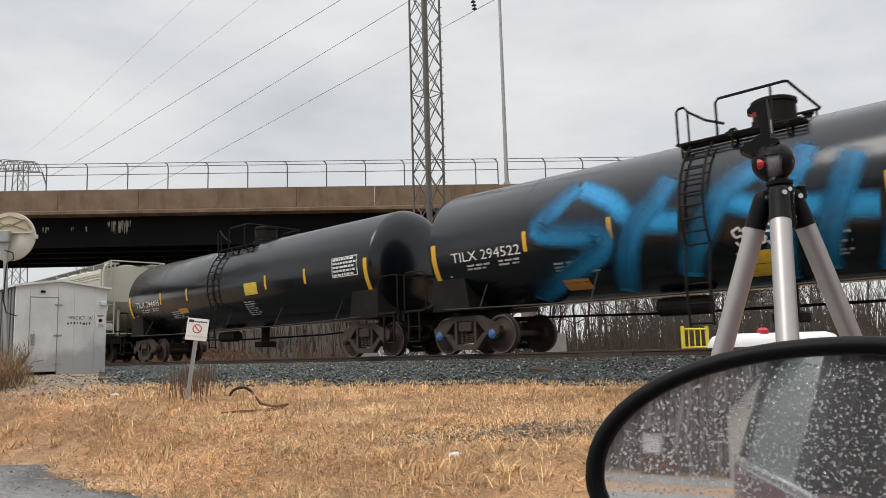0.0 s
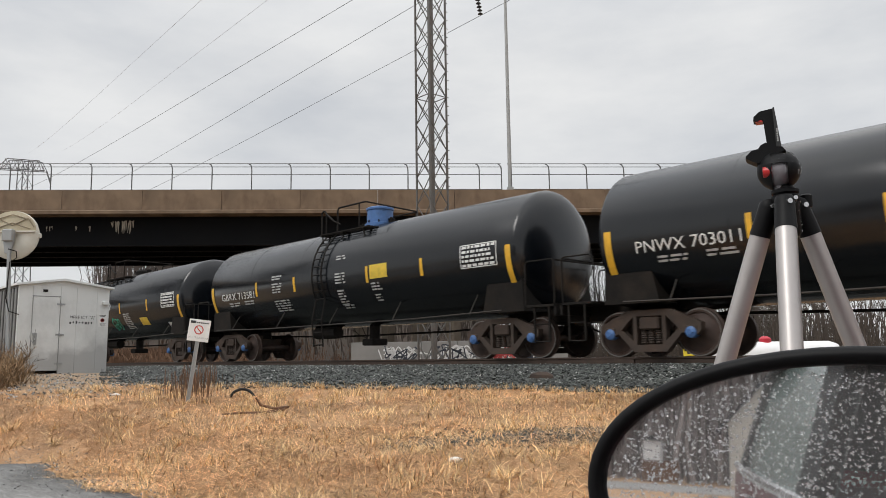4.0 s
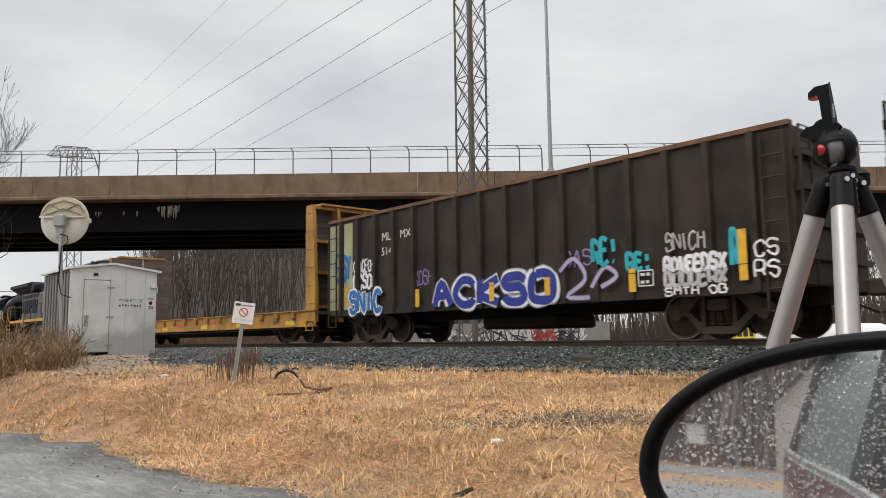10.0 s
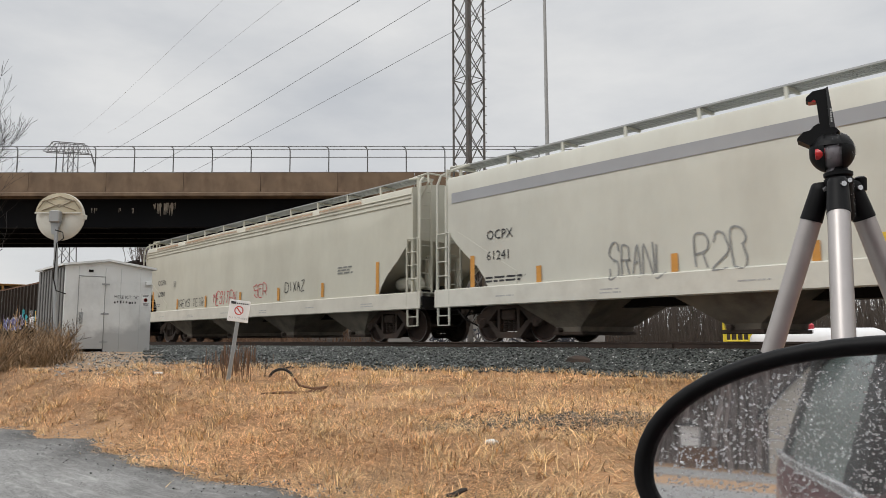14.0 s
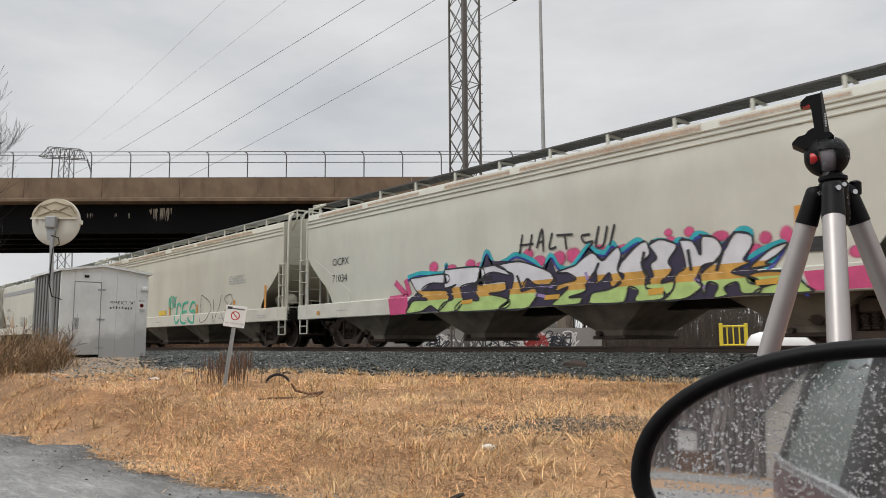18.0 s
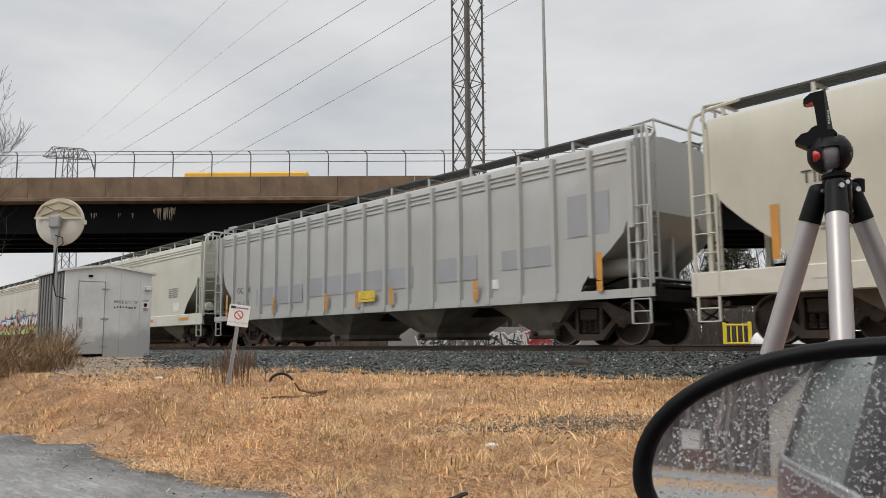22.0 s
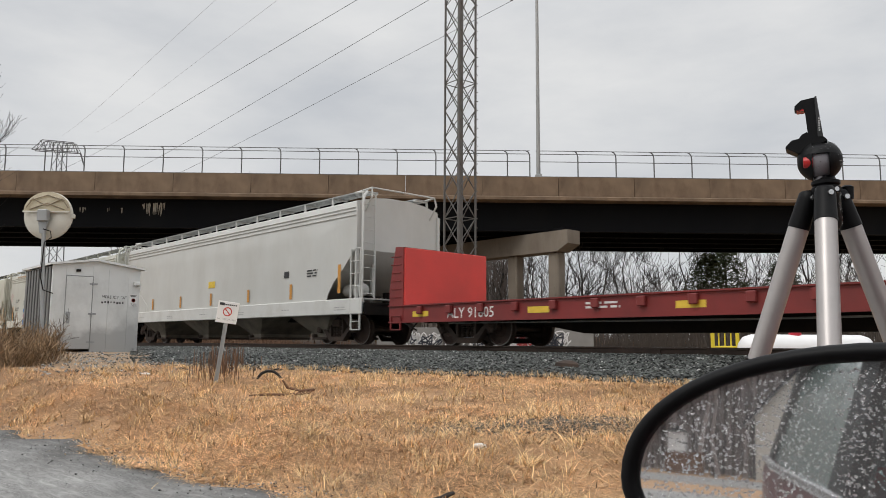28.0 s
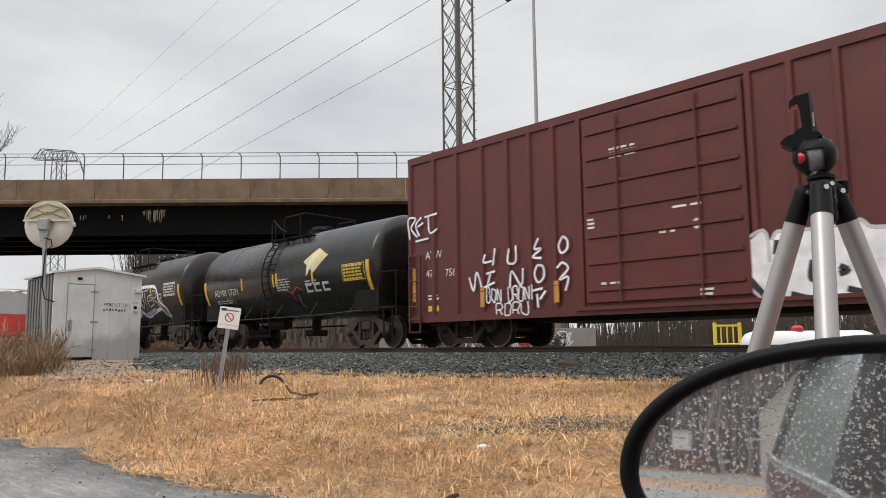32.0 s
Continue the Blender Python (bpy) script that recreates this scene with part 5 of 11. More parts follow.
# -- gondola wagons --
def gondola(label, a, b, mat, top, low, ribs, rail_mat, inset=0.7):
    u, half = (a + b) / 2, (b - a) / 2
    car = start_car("gondola_wagon", label, "gondola wagon", u)
    w = 1.5
    for s in (-1, 1):
        y0, y1 = (-w, -w + 0.06) if s < 0 else (w - 0.06, w)
        part("side_wall", Geo().box(-half, half, y0, y1, low, top), M[mat], car)
        ya, yb = (-w - 0.06, -w + 0.1) if s < 0 else (w - 0.1, w + 0.06)
        part("top_rail", Geo().box(-half, half, ya, yb, top, top + 0.09), M[rail_mat], car)
        part("bottom_rail", Geo().box(-half, half, ya, yb, low - 0.12, low + 0.06), M[mat], car)
        part("end_wall", Geo().box(min(s * half, s * (half - 0.06)), max(s * half, s * (half - 0.06)), -w + 0.06, w - 0.06, low, top), M[mat], car)
        for z in (low + 0.4, low + 1.0, low + 1.6, low + 2.2):
            part("end_rib", Geo().prism([(min(s * half, s * (half + 0.14)), z), (max(s * half, s * (half + 0.14)), z + 0.03), (max(s * half, s * (half + 0.14)), z + 0.13), (min(s * half, s * (half + 0.14)), z + 0.16)], -w + 0.08, w - 0.08), M[mat], car)
        ladder("end_ladder", car, s * (half + 0.1), -w + 0.3, low, top, 0.42, mat, 7, axis="y")
        ladder("side_ladder", car, s * (half - 0.3), -w - 0.1, low - 0.45, top - 0.1, 0.42, mat, 8)
        bogie(car, s * (half - 1.75), u, mat="truck")
        coupler(car, s * (half + 0.05), s)
    for i in range(ribs):
        x = -half + inset + (2 * half - 2 * inset) * i / (ribs - 1)
        for s in (-1, 1):
            part("side_rib", kept("grib%.2f%.2f" % (top, low), lambda: Geo().prism([(-0.09, -w), (-0.06, -w - 0.11), (0.06, -w - 0.11), (0.09, -w)], low - 0.1, top, "z")), M[mat], car, at=pose(x, 0, 0, 0, 0, 0 if s < 0 else 180))
    part("floor", Geo().box(-half + 0.06, half - 0.06, -w + 0.06, w - 0.06, low, low + 0.08), M["rust"], car)
    part("centre_sill", Geo().box(-half, half, -0.35, 0.35, 0.6, low).bbox(-1.2, 1.2, -0.8, 0.8, 0.3, 0.62, 0.05), M["under"], car)
    return car, u, half, side(w)


# -- bulkhead flat wagons --
def bulkhead_flat(label, a, b, mat, deck, low, bh, lined, thick=0.58):
    u, half = (a + b) / 2, (b - a) / 2
    car = start_car("bulkhead_flat_wagon", label, "flat wagon", u)
    w = 1.55
    part("deck", Geo().box(-half, half, -w + 0.03, w - 0.03, deck - 0.1, deck), M["old_wood"], car, "worn plank deck")
    for s in (-1, 1):
        y0, y1 = (-w, -w + 0.03) if s < 0 else (w - 0.03, w)
        # a side sill that is deeper between the bogies
        part("side_sill", Geo().prism([(-half, deck + 0.01), (half, deck + 0.01), (half, low), (-half, low)], y0, y1), M[mat], car)
        part("sill_flange", Geo().box(-half, half, y0 - 0.06, y1 + 0.06, deck + 0.01, deck + 0.04).box(-half, half, y0 - 0.05, y1 + 0.05, low - 0.03, low), M[mat], car)
        for i in range(17):
            x = -half + 1.3 + (2 * half - 2.6) * i / 16
            part("stake_pocket", kept("pocket" + mat, lambda: Geo().bbox(-0.09, 0.09, -0.1, 0.0, -0.2, 0.0, 0.015)), M[mat], car, at=pose(x, s * w, deck - 0.02, 0, 0, 0 if s < 0 else 180))
        # bulkhead at this end
        x_in, x_out = s * (half - thick), s * half
        for y in (-w + 0.05, -0.55, 0.55, w - 0.05):
            yy0, yy1 = y - 0.06, y + 0.06
            part("bulkhead_post", Geo().prism([(x_in, deck - 0.35), (x_in, bh), (x_in + s * 0.34, bh + 0.02), (x_in + s * 0.40, bh - 0.25), (x_out, deck + 0.5), (x_out, deck - 0.35)], yy0, yy1), M[mat], car)
        for z in (deck + 0.1, deck + (bh - deck) * 0.35, deck + (bh - deck) * 0.65, bh - 0.1):
            part("bulkhead_rail", Geo().box(min(x_in, x_in + s * 0.3), max(x_in, x_in + s * 0.3), -w, w, z, z + 0.1), M[mat], car)
        if lined == "wood":
            n = 16
            for i in range(n):
                z0 = deck + 0.02 + (bh - deck - 0.04) * i / n
                z1 = deck + 0.02 + (bh - deck - 0.04) * (i + 1) / n - 0.008
                d = 0.01 * ((i * 7) % 3)
                part("lining_plank", Geo().box(min(x_in - s * (0.08 + d), x_in - s * 0.003), max(x_in - s * (0.08 + d), x_in - s * 0.003), -w + 0.02, w - 0.02, z0, z1), M["old_wood"], car)
            part("lining_strap", Geo().box(min(x_in - s * 0.13, x_in - s * 0.11), max(x_in - s * 0.13, x_in - s * 0.11), -0.04, 0.04, deck, bh), M["steel_grey"], car)
            part("bulkhead_cap", Geo().prism([(x_in - s * 0.12, bh), (x_in + s * 0.42, bh + 0.02), (x_in + s * 0.42, bh + 0.08), (x_in - s * 0.12, bh + 0.1)], -w + 0.35, w - 0.35), M[mat], car)
        else:
            part("bulkhead_sheet", Geo().bbox(min(x_in - s * 0.06, x_in - s * 0.002), max(x_in - s * 0.06, x_in - s * 0.002), -w + 0.01, w - 0.01, deck, bh - 0.02, 0.01), M["bright_red"] if s < 0 else M[mat], car, "bright red painted bulkhead face")
        for i in range(6):
            z = deck + 0.25 + (bh - deck - 0.5) * i / 5
            part("grab_iron", Geo().cyl((x_in + s * 0.1, -w - 0.02, z), (x_in + s * 0.5, -w - 0.02, z), 0.015, 5), M[mat], car)
        ladder("stirrup", car, s * (half - 0.3), -w - 0.03, 0.4, low + 0.15, 0.4, mat, 2)
        bogie(car, s * (half - 2.5), u, r=0.42, mat="truck")
        coupler(car, s * half, s)
    part("centre_sill", Geo().prism([(-half, low + 0.25), (half, low + 0.25), (half, low), (half - 4.2, low - 0.08), (half - 5.6, 0.30), (-half + 5.6, 0.30), (-half + 4.2, low - 0.08), (-half, low)], -0.35, 0.35), M["under"], car)
    part("brake_pipe", Geo().tube([(-half + 2, -1.2, low - 0.05), (0, -1.2, low - 0.1), (half - 2, -1.2, low - 0.05)], 0.02, 5), M["steel_grey"], car)
    return car, u, half, side(w)


# -- box wagon --
def box_wagon(label, a, b, mat):
    u, half = (a + b) / 2, (b - a) / 2
    car = start_car("box_wagon", label, "box wagon", u)
    w, low, top = 1.52, 0.76, 5.0
    part("body", Geo().box(-half, half, -w, w, low, top), M[mat], car)
    part("roof", Geo().prism([(-w - 0.04, top), (w + 0.04, top), (w + 0.04, top + 0.05), (0, top + 0.17), (-w - 0.04, top + 0.05)], -half - 0.02, half + 0.02, "x"), M[mat], car)
    d0, d1 = -2.3, 1.28           # door opening
    for x in (-8.08, -7.15, -6.29, -5.39, -4.55, -3.85, -3.15, -2.42, 1.38, 2.12, 2.9, 3.75, 4.6, 5.39, 6.29, 7.15, 8.08):
        for s in (-1, 1):
            part("side_post", kept("bpost", lambda: Geo().prism([(-0.08, -w), (-0.05, -w - 0.06), (0.05, -w - 0.06), (0.08, -w)], low + 0.05, top - 0.12, "z")), M[mat], car, at=pose(x, 0, 0, 0, 0, 0 if s < 0 else 180))
    part("side_chord", Geo().box(-half, half, -w - 0.05, -w - 0.002, top - 0.14, top).box(-half, half, -w - 0.05, -w - 0.002, low - 0.12, low + 0.06), M[mat], car)
    dr = part("plug_door", Geo().bbox(d0, d1, -w - 0.09, -w - 0.004, low + 0.12, top - 0.2, 0.02), M[mat], car, "panelled maroon sliding plug door")
    for i in range(7):
        z = low + 0.35 + i * 0.55
        part("door_rib", Geo().bbox(d0 + 0.1, d1 - 0.1, -w - 0.13, -w - 0.088, z, z + 0.09, 0.015), M[mat], dr)
    for x in (d0 + 0.9, d1 - 0.9):
        part("lock_rod", Geo().cyl((x, -w - 0.15, low + 0.1), (x, -w - 0.15, top - 0.25), 0.022, 6), M[mat], dr)
    part("door_track", Geo().box(d0 - 0.3, d1 + 3.2, -w - 0.12, -w - 0.06, low - 0.02, low + 0.05), M[mat], car)
    part("centre_sill", Geo().box(-half, half, -0.35, 0.35, 0.6, low).box(-half + 4, half - 4, -1.1, 1.1, 0.55, low), M["under"], car)
    for s in (-1, 1):
        bogie(car, s * (half - 1.65), u)
        coupler(car, s * half, s)
        ladder("side_ladder", car, s * (half - 0.32), -w - 0.09, 0.4, 2.4, 0.42, mat, 6)
        g = Geo()
        for i in range(7):
            z = low + 0.3 + i * 0.5
            g.prism([(min(s * half, s * (half + 0.06)), z), (max(s * half, s * (half + 0.06)), z + 0.08), (min(s * half, s * (half + 0.06)), z + 0.2)] if s > 0 else [(-half, z), (-half, z + 0.2), (-half - 0.06, z + 0.08)], -w + 0.05, w - 0.05)
        part("end_ribs", g, M[mat], car)
    return car, u, half, side(w + 0.002)


# -- diesel locomotive; x = 0 at the rear end of its side stripe --
def six_wheel_bogie(car, x, u, s):
    g = Geo().bbox(-2.3, 2.3, -0.3, 0.3, 0.5, 0.85, 0.05).cyl((0, 0, 0.8), (0, 0, 1.15), 0.35, 14)
    for q in (-1.65, 0.15, 1.5):
        g.bbox(q - 0.1, q + 0.6, -0.6, 0.6, 0.28, 0.72, 0.06)
    t = part("bogie", g, M["under"], car, "three-axle cast steel bogie", at=pose(x, 0, 0))
    for y0, y1 in ((-1.22, -1.02), (1.02, 1.22)):
        g = Geo()
        g.prism([(-2.55, 0.72), (-2.5, 0.55), (-2.05, 0.62), (-1.75, 0.78), (-1.35, 0.74), (-0.95, 0.42), (-0.6, 0.42), (-0.35, 0.78), (0.35, 0.78), (0.6, 0.42), (0.95, 0.42), (1.35, 0.74), (1.75, 0.78), (2.05, 0.62), (2.5, 0.55), (2.55, 0.72), (2.3, 0.98), (1.1, 1.02), (0.75, 0.86), (-0.75, 0.86), (-1.1, 1.02), (-2.3, 0.98)], y0, y1)
        part("side_frame", g, M["truck_grey"], t)
        g = Geo()
        for q in (-1.85, 0.0, 1.85):
            yy = y0 - 0.06 if y0 < 0 else y1 + 0.06
            g.bbox(q - 0.2, q + 0.2, min(y0, y1) - 0.04, max(y0, y1) + 0.04, 0.36, 0.68, 0.05)
            for d in (-0.3, 0.3):
                g.cyl((q + d, (y0 + y1) / 2, 0.42), (q + d, (y0 + y1) / 2, 0.8), 0.075, 8)
        for q in (-0.92, 0.92):
            g.cyl((q - 0.26, min(y0, y1) - 0.1, 0.78), (q + 0.26, min(y0, y1) - 0.1, 0.78), 0.1, 10)
            g.tube([(q, min(y0, y1) - 0.05, 0.7), (q + 0.3, min(y0, y1) - 0.06, 0.45), (q + 0.42, min(y0, y1) - 0.05, 0.3)], 0.04, 6)
        g.tube([(-2.4, min(y0, y1) - 0.02, 1.0), (-1, min(y0, y1) - 0.06, 1.08), (1, min(y0, y1) - 0.06, 1.05), (2.4, min(y0, y1) - 0.02, 1.0)], 0.02, 5)
        part("axle_box_gear", g, M["truck_grey"], t)
    for q in (-1.85, 0.0, 1.85):
        w = part("wheelset", kept("wheelset0.53", lambda: wheelset_geo(0.53), True), M["wheel"], t, at=pose(q, 0, 0.53))
        spin(w, q, 0.53, 0.53, u + x)
        part("bright_rim", kept("tread0.53", lambda: tread_geo(0.53, -1)), M["tread"], t, at=pose(q, 0, 0.53))


def locomotive(u):
    car = start_car("locomotive", "dark blue and yellow six-axle diesel freight locomotive", "locomotive", u)
    L = 19.42
    part("frame_sill", Geo().box(-0.1, L + 0.1, -1.52, 1.52, 1.42, 1.62).box(0, L, -0.6, 0.6, 0.95, 1.42), M["under"], car)
    for y0, y1 in ((-1.56, -1.52), (1.52, 1.56)):
        part("side_stripe", Geo().box(0, L, y0, y1, 1.6, 1.77), M["loco_yellow"], car, "golden yellow sill stripe")
    part("walkway", Geo().box(-0.1, L, -1.52, 1.52, 1.74, 1.785), M["loco_dark"], car)
    h = 0.9
    # hood behind the cab, low then high
    part("hood", Geo().prism([(-h, 1.785), (h, 1.785), (h, 4.14), (h - 0.22, 4.3), (-h + 0.22, 4.3), (-h, 4.14)], 5.3, 9.8, "x"), M["loco_blue"], car)
    part("equipment_hood", Geo().prism([(-1.0, 1.785), (1.0, 1.785), (1.0, 4.5), (0.85, 4.63), (-0.85, 4.63), (-1.0, 4.5)], 9.8, 15.9, "x"), M["loco_blue"], car)
    part("radiator_hood", Geo().prism([(-h, 1.785), (h, 1.785), (h, 3.66), (-h, 3.66)], 0.55, 5.3, "x"), M["loco_blue"], car)
    part("radiator", Geo().prism([(-h, 3.66), (-1.42, 4.02), (-1.52, 4.05), (-1.52, 4.24), (-1.3, 4.32), (1.3, 4.32), (1.52, 4.24), (1.52, 4.05), (1.42, 4.02), (h, 3.66)], -0.35, 4.6, "x"), M["loco_dark"], car, "overhanging radiator wings")
    part("radiator_shoulder", Geo().prism([(4.6, 3.6), (5.4, 3.8), (5.4, 4.1), (4.6, 4.25)], -1.3, 1.3), M["loco_dark"], car)
    for i in range(8):
        x = 0.75 + i * 0.52
        part("radiator_grille", Geo().box(x, x + 0.36, -h - 0.02, -h + 0.0, 2.25, 3.2), M["loco_dark"], car)
    for i in range(3):
        part("radiator_grille", Geo().box(0.8 + i * 1.45, 2.0 + i * 1.45, -h - 0.015, -h, 3.3, 3.55), M["loco_dark"], car)
    for i in range(11):
        x = 5.41 + i * 0.42
        part("hood_door", Geo().bbox(x, x + 0.405, -h - 0.012, -h + 0.01, 1.9, 3.98, 0.006), M["loco_blue"], car)
    for i in range(10):
        x = 9.92 + i * 0.585
        part("hood_door", Geo().bbox(x, x + 0.57, -1.012, -0.99, 1.9, 3.5, 0.006), M["loco_blue"], car)
    for x0, x1, z0, z1 in ((10.1, 10.95, 3.95, 4.4), (12.6, 13.3, 3.75, 4.4), (13.55, 14.3, 3.75, 4.4), (14.45, 15.05, 4.15, 4.38), (15.15, 15.8, 3.75, 4.4)):
        g = Geo().box(x0, x1, -1.012, -1.0, z0, z1)
        for k in range(5):
            g.box(x0, x1, -1.025, -1.012, z0 + (z1 - z0) * (k + 0.3) / 5, z0 + (z1 - z0) * (k + 0.6) / 5)
        part("hood_grille", g, M["loco_dark"], car, "dark slatted grille high on the hood")
    for x0 in (13.0, 14.4):
        for k in range(6):
            part("louvre", Geo().box(x0, x0 + 0.65, -1.035, -1.008, 2.45 + k * 0.06, 2.48 + k * 0.06), M["loco_dark"], car)
    # roof items
    part("exhaust", Geo().bbox(6.6, 7.7, -0.5, 0.5, 4.24, 4.5, 0.05), M["loco_dark"], car, "square black exhaust stack")
    g = Geo()
    for k in range(3):
        g.cyl((8.6 + k * 0.28, -0.3, 4.4), (9.1 + k * 0.28, -0.3, 4.4 + 0.05 * k), 0.07, 10, 0.1)
    g.bbox(8.6, 9.3, -0.4, -0.2, 4.24, 4.36, 0.02)
    part("horn", g, M["loco_dark"], car)
    # cab
    CA, CB = 15.9, 17.75
    part("cab", Geo().prism([(-1.5, 1.785), (1.5, 1.785), (1.5, 4.25), (1.2, 4.58), (0.7, 4.68), (-0.7, 4.68), (-1.2, 4.58), (-1.5, 4.25)], CA, CB, "x"), M["loco_blue"], car)
    part("cab_front", Geo().prism([(CB, 3.3), (CB + 0.12, 3.3), (CB + 0.02, 4.6), (CB, 4.6)], -1.42, 1.42), M["loco_blue"], car)
    NF = 19.25                       # front face of the full-width nose
    part("nose", Geo().loft([[(CB, -1.5, 1.785), (CB, 1.5, 1.785), (CB, 1.5, 3.45), (CB, -1.5, 3.45)], [(NF, -1.3, 1.785), (NF, 1.3, 1.785), (NF - 0.08, 1.22, 3.3), (NF - 0.08, -1.22, 3.3)]], True, True), M["loco_blue"], car, "dark blue full-width nose")
    face = part("nose_face", Geo().add([(NF + 0.012, -1.3, 1.79), (NF + 0.012, 1.3, 1.79), (NF - 0.066, 1.22, 3.29), (NF - 0.066, -1.22, 3.29)], [(0, 1, 2, 3)]), M["loco_yellow"], car, "golden yellow nose face")
    part("nose_door", Geo().bbox(NF - 0.02, NF + 0.05, -0.45, 0.35, 1.85, 3.2, 0.02), M["loco_yellow"], car, "yellow nose door")
    part("nose_window", Geo().bbox(NF + 0.03, NF + 0.07, -0.25, 0.15, 2.75, 3.1, 0.03), M["glass_dark"], car)
    part("cab_roof", Geo().prism([(-1.22, 4.585), (-0.7, 4.69), (0.7, 4.69), (1.22, 4.585), (1.1, 4.66), (0.65, 4.76), (-0.65, 4.76), (-1.1, 4.66)], CA - 0.1, CB + 0.05, "x"), M["silver"], car, "pale silver cab roof")
    part("air_conditioner", Geo().bbox(CA + 0.4, CA + 1.3, -0.5, 0.5, 4.76, 4.86, 0.03), M["silver"], car)
    win = part("side_window", Geo().bbox(CA + 0.38, CA + 1.32, -1.53, -1.5, 3.34, 4.0, 0.01), M["silver"], car, "aluminium-framed sliding cab window")
    part("pane", Geo().box(CA + 0.42, CA + 0.82, -1.536, -1.53, 3.4, 3.94).box(CA + 0.88, CA + 1.28, -1.536, -1.53, 3.4, 3.94), M["glass_pale"], win)
    for x in (CA + 0.06, CA + 1.42):
        w2 = part("side_window", Geo().bbox(x, x + 0.3, -1.525, -1.5, 3.32, 4.06, 0.01), M["silver"], car)
        part("pane", Geo().box(x + 0.04, x + 0.26, -1.531, -1.525, 3.38, 4.0), M["glass_dark"], w2)
    part("sunshade", Geo().prism([(-1.5, 4.22), (-1.86, 3.98), (-1.85, 3.96), (-1.5, 4.18)], CA + 0.22, CA + 1.36, "x"), M["loco_blue"], car, "tilted dark blue window awning")
    part("wing_mirror", Geo().bbox(CA + 0.24, CA + 0.36, -1.78, -1.74, 3.25, 3.6, 0.01).cyl((CA + 0.3, -1.5, 3.5), (CA + 0.3, -1.75, 3.5), 0.015, 5), M["silver"], car)
    for x_, z_ in ((CA + 0.1, 2.62), (CA + 1.15, 2.62), (CA + 1.9, 2.95), (CA + 2.6, 2.3), (12.35, 3.6), (13.5, 3.62), (14.3, 3.55), (10.15, 3.2), (10.15, 3.05), (12.3, 2.9), (11.85, 3.1), (5.7, 3.5), (7.6, 2.3)):
        hw_ = 1.512 if x_ > 15.9 and x_ < 17.75 else 1.45 if x_ > 17.7 else 1.016 if x_ > 9.8 else h + 0.016
        part("small_plate", Geo().rect(x_, x_ + 0.16, z_, z_ + 0.07, side(hw_)), M["white_mark"] if z_ > 2.62 or x_ < 15 else M["sign_red"], car)
    for x_ in (10.5, 12.0, 13.4, 14.8):
        part("door_latch", Geo().bbox(x_, x_ + 0.05, -1.035, -1.01, 2.6, 2.75, 0.008), M["loco_dark"], car)
    part("access_panel", Geo().bbox(11.95, 12.9, -1.03, -1.0, 1.95, 3.25, 0.01), M["loco_blue"], car)
    part("nose_grab", Geo().tube([(18.2, -1.5, 2.4), (18.2, -1.56, 2.45), (18.2, -1.56, 3.0), (18.2, -1.5, 3.05)], 0.015, 5), M["loco_dark"], car)
    part("brake_emblem", Geo().lathe([(-1.47, 0.14), (-1.478, 0.14), (-1.478, 0.11)], 18, "y", (18.75, 0.04, 2.1)), M["rust"], car, "faint round brown emblem")
    for y0, y1 in ((-1.2, -0.35), (0.35, 1.2)):
        part("windscreen", Geo().add([(CB + 0.125, y0, 3.62), (CB + 0.125, y1, 3.62), (CB + 0.045, y1, 4.25), (CB + 0.045, y0, 4.25)], [(0, 1, 2, 3)]), M["glass_pale"], car)
    part("number_board", Geo().bbox(CB - 0.02, CB + 0.14, -1.12, -0.42, 4.3, 4.58, 0.02), M["black_mark"], car)
    part("number_board", Geo().bbox(CB - 0.02, CB + 0.14, 0.42, 1.12, 4.3, 4.58, 0.02), M["black_mark"], car)
    part("number", letters("7220", 0.16, lambda a, b: (CB + 0.145, -1.06 + a, 4.36 + b)), M["white_mark"], car)
    part("headlight", Geo().cyl((NF - 0.1, 0.75, 2.9), (NF + 0.06, 0.75, 2.9), 0.14, 14), M["silver"], car)
    # steps and platforms at both ends
    for s, xe in ((-1, -0.75), (1, L + 0.85)):
        g = Geo().box(min(xe, xe - s * 0.95), max(xe, xe - s * 0.95), -1.5, 1.5, 1.7, 1.785)
        g.box(min(xe, xe + s * 0.08), max(xe, xe + s * 0.08), -1.5, 1.5, 0.95, 1.785)
        part("end_platform", g, M["loco_dark"], car)
        well = Geo().box(min(xe, xe - s * 0.9), max(xe, xe - s * 0.9), -1.3, -1.26, 0.3, 1.7)
        well.box(min(xe - s * 0.88, xe - s * 0.9), max(xe - s * 0.88, xe - s * 0.9), -1.56, -1.26, 0.3, 1.7)
        part("step_well", well, M["loco_dark"], car)
        for k in range(5):
            part("step", Geo().box(min(xe - s * 0.05, xe - s * 0.85), max(xe - s * 0.05, xe - s * 0.85), -1.56, -1.3, 0.3 + 0.3 * k, 0.335 + 0.3 * k), M["loco_yellow"], car, "yellow-edged step")
        for y in (-1.52, 1.52):
            for x in (xe - s * 0.02, xe - s * 0.92):
                part("grab_rail", Geo().tube([(x, y, 0.5), (x, y - 0.05 * (1 if y > 0 else 1), 1.6), (x - s * 0.05, y, 2.75), (x - s * 0.25, y * 0.9, 2.85)], 0.022, 6), M["loco_yellow"], car)
        part("plough", Geo().prism([(min(xe, xe + s * 0.1), 0.95), (max(xe, xe + s * 0.1), 0.95), (xe + s * 0.42, 0.12), (xe + s * 0.3, 0.12)], -1.4, 1.4), M["loco_dark"], car)
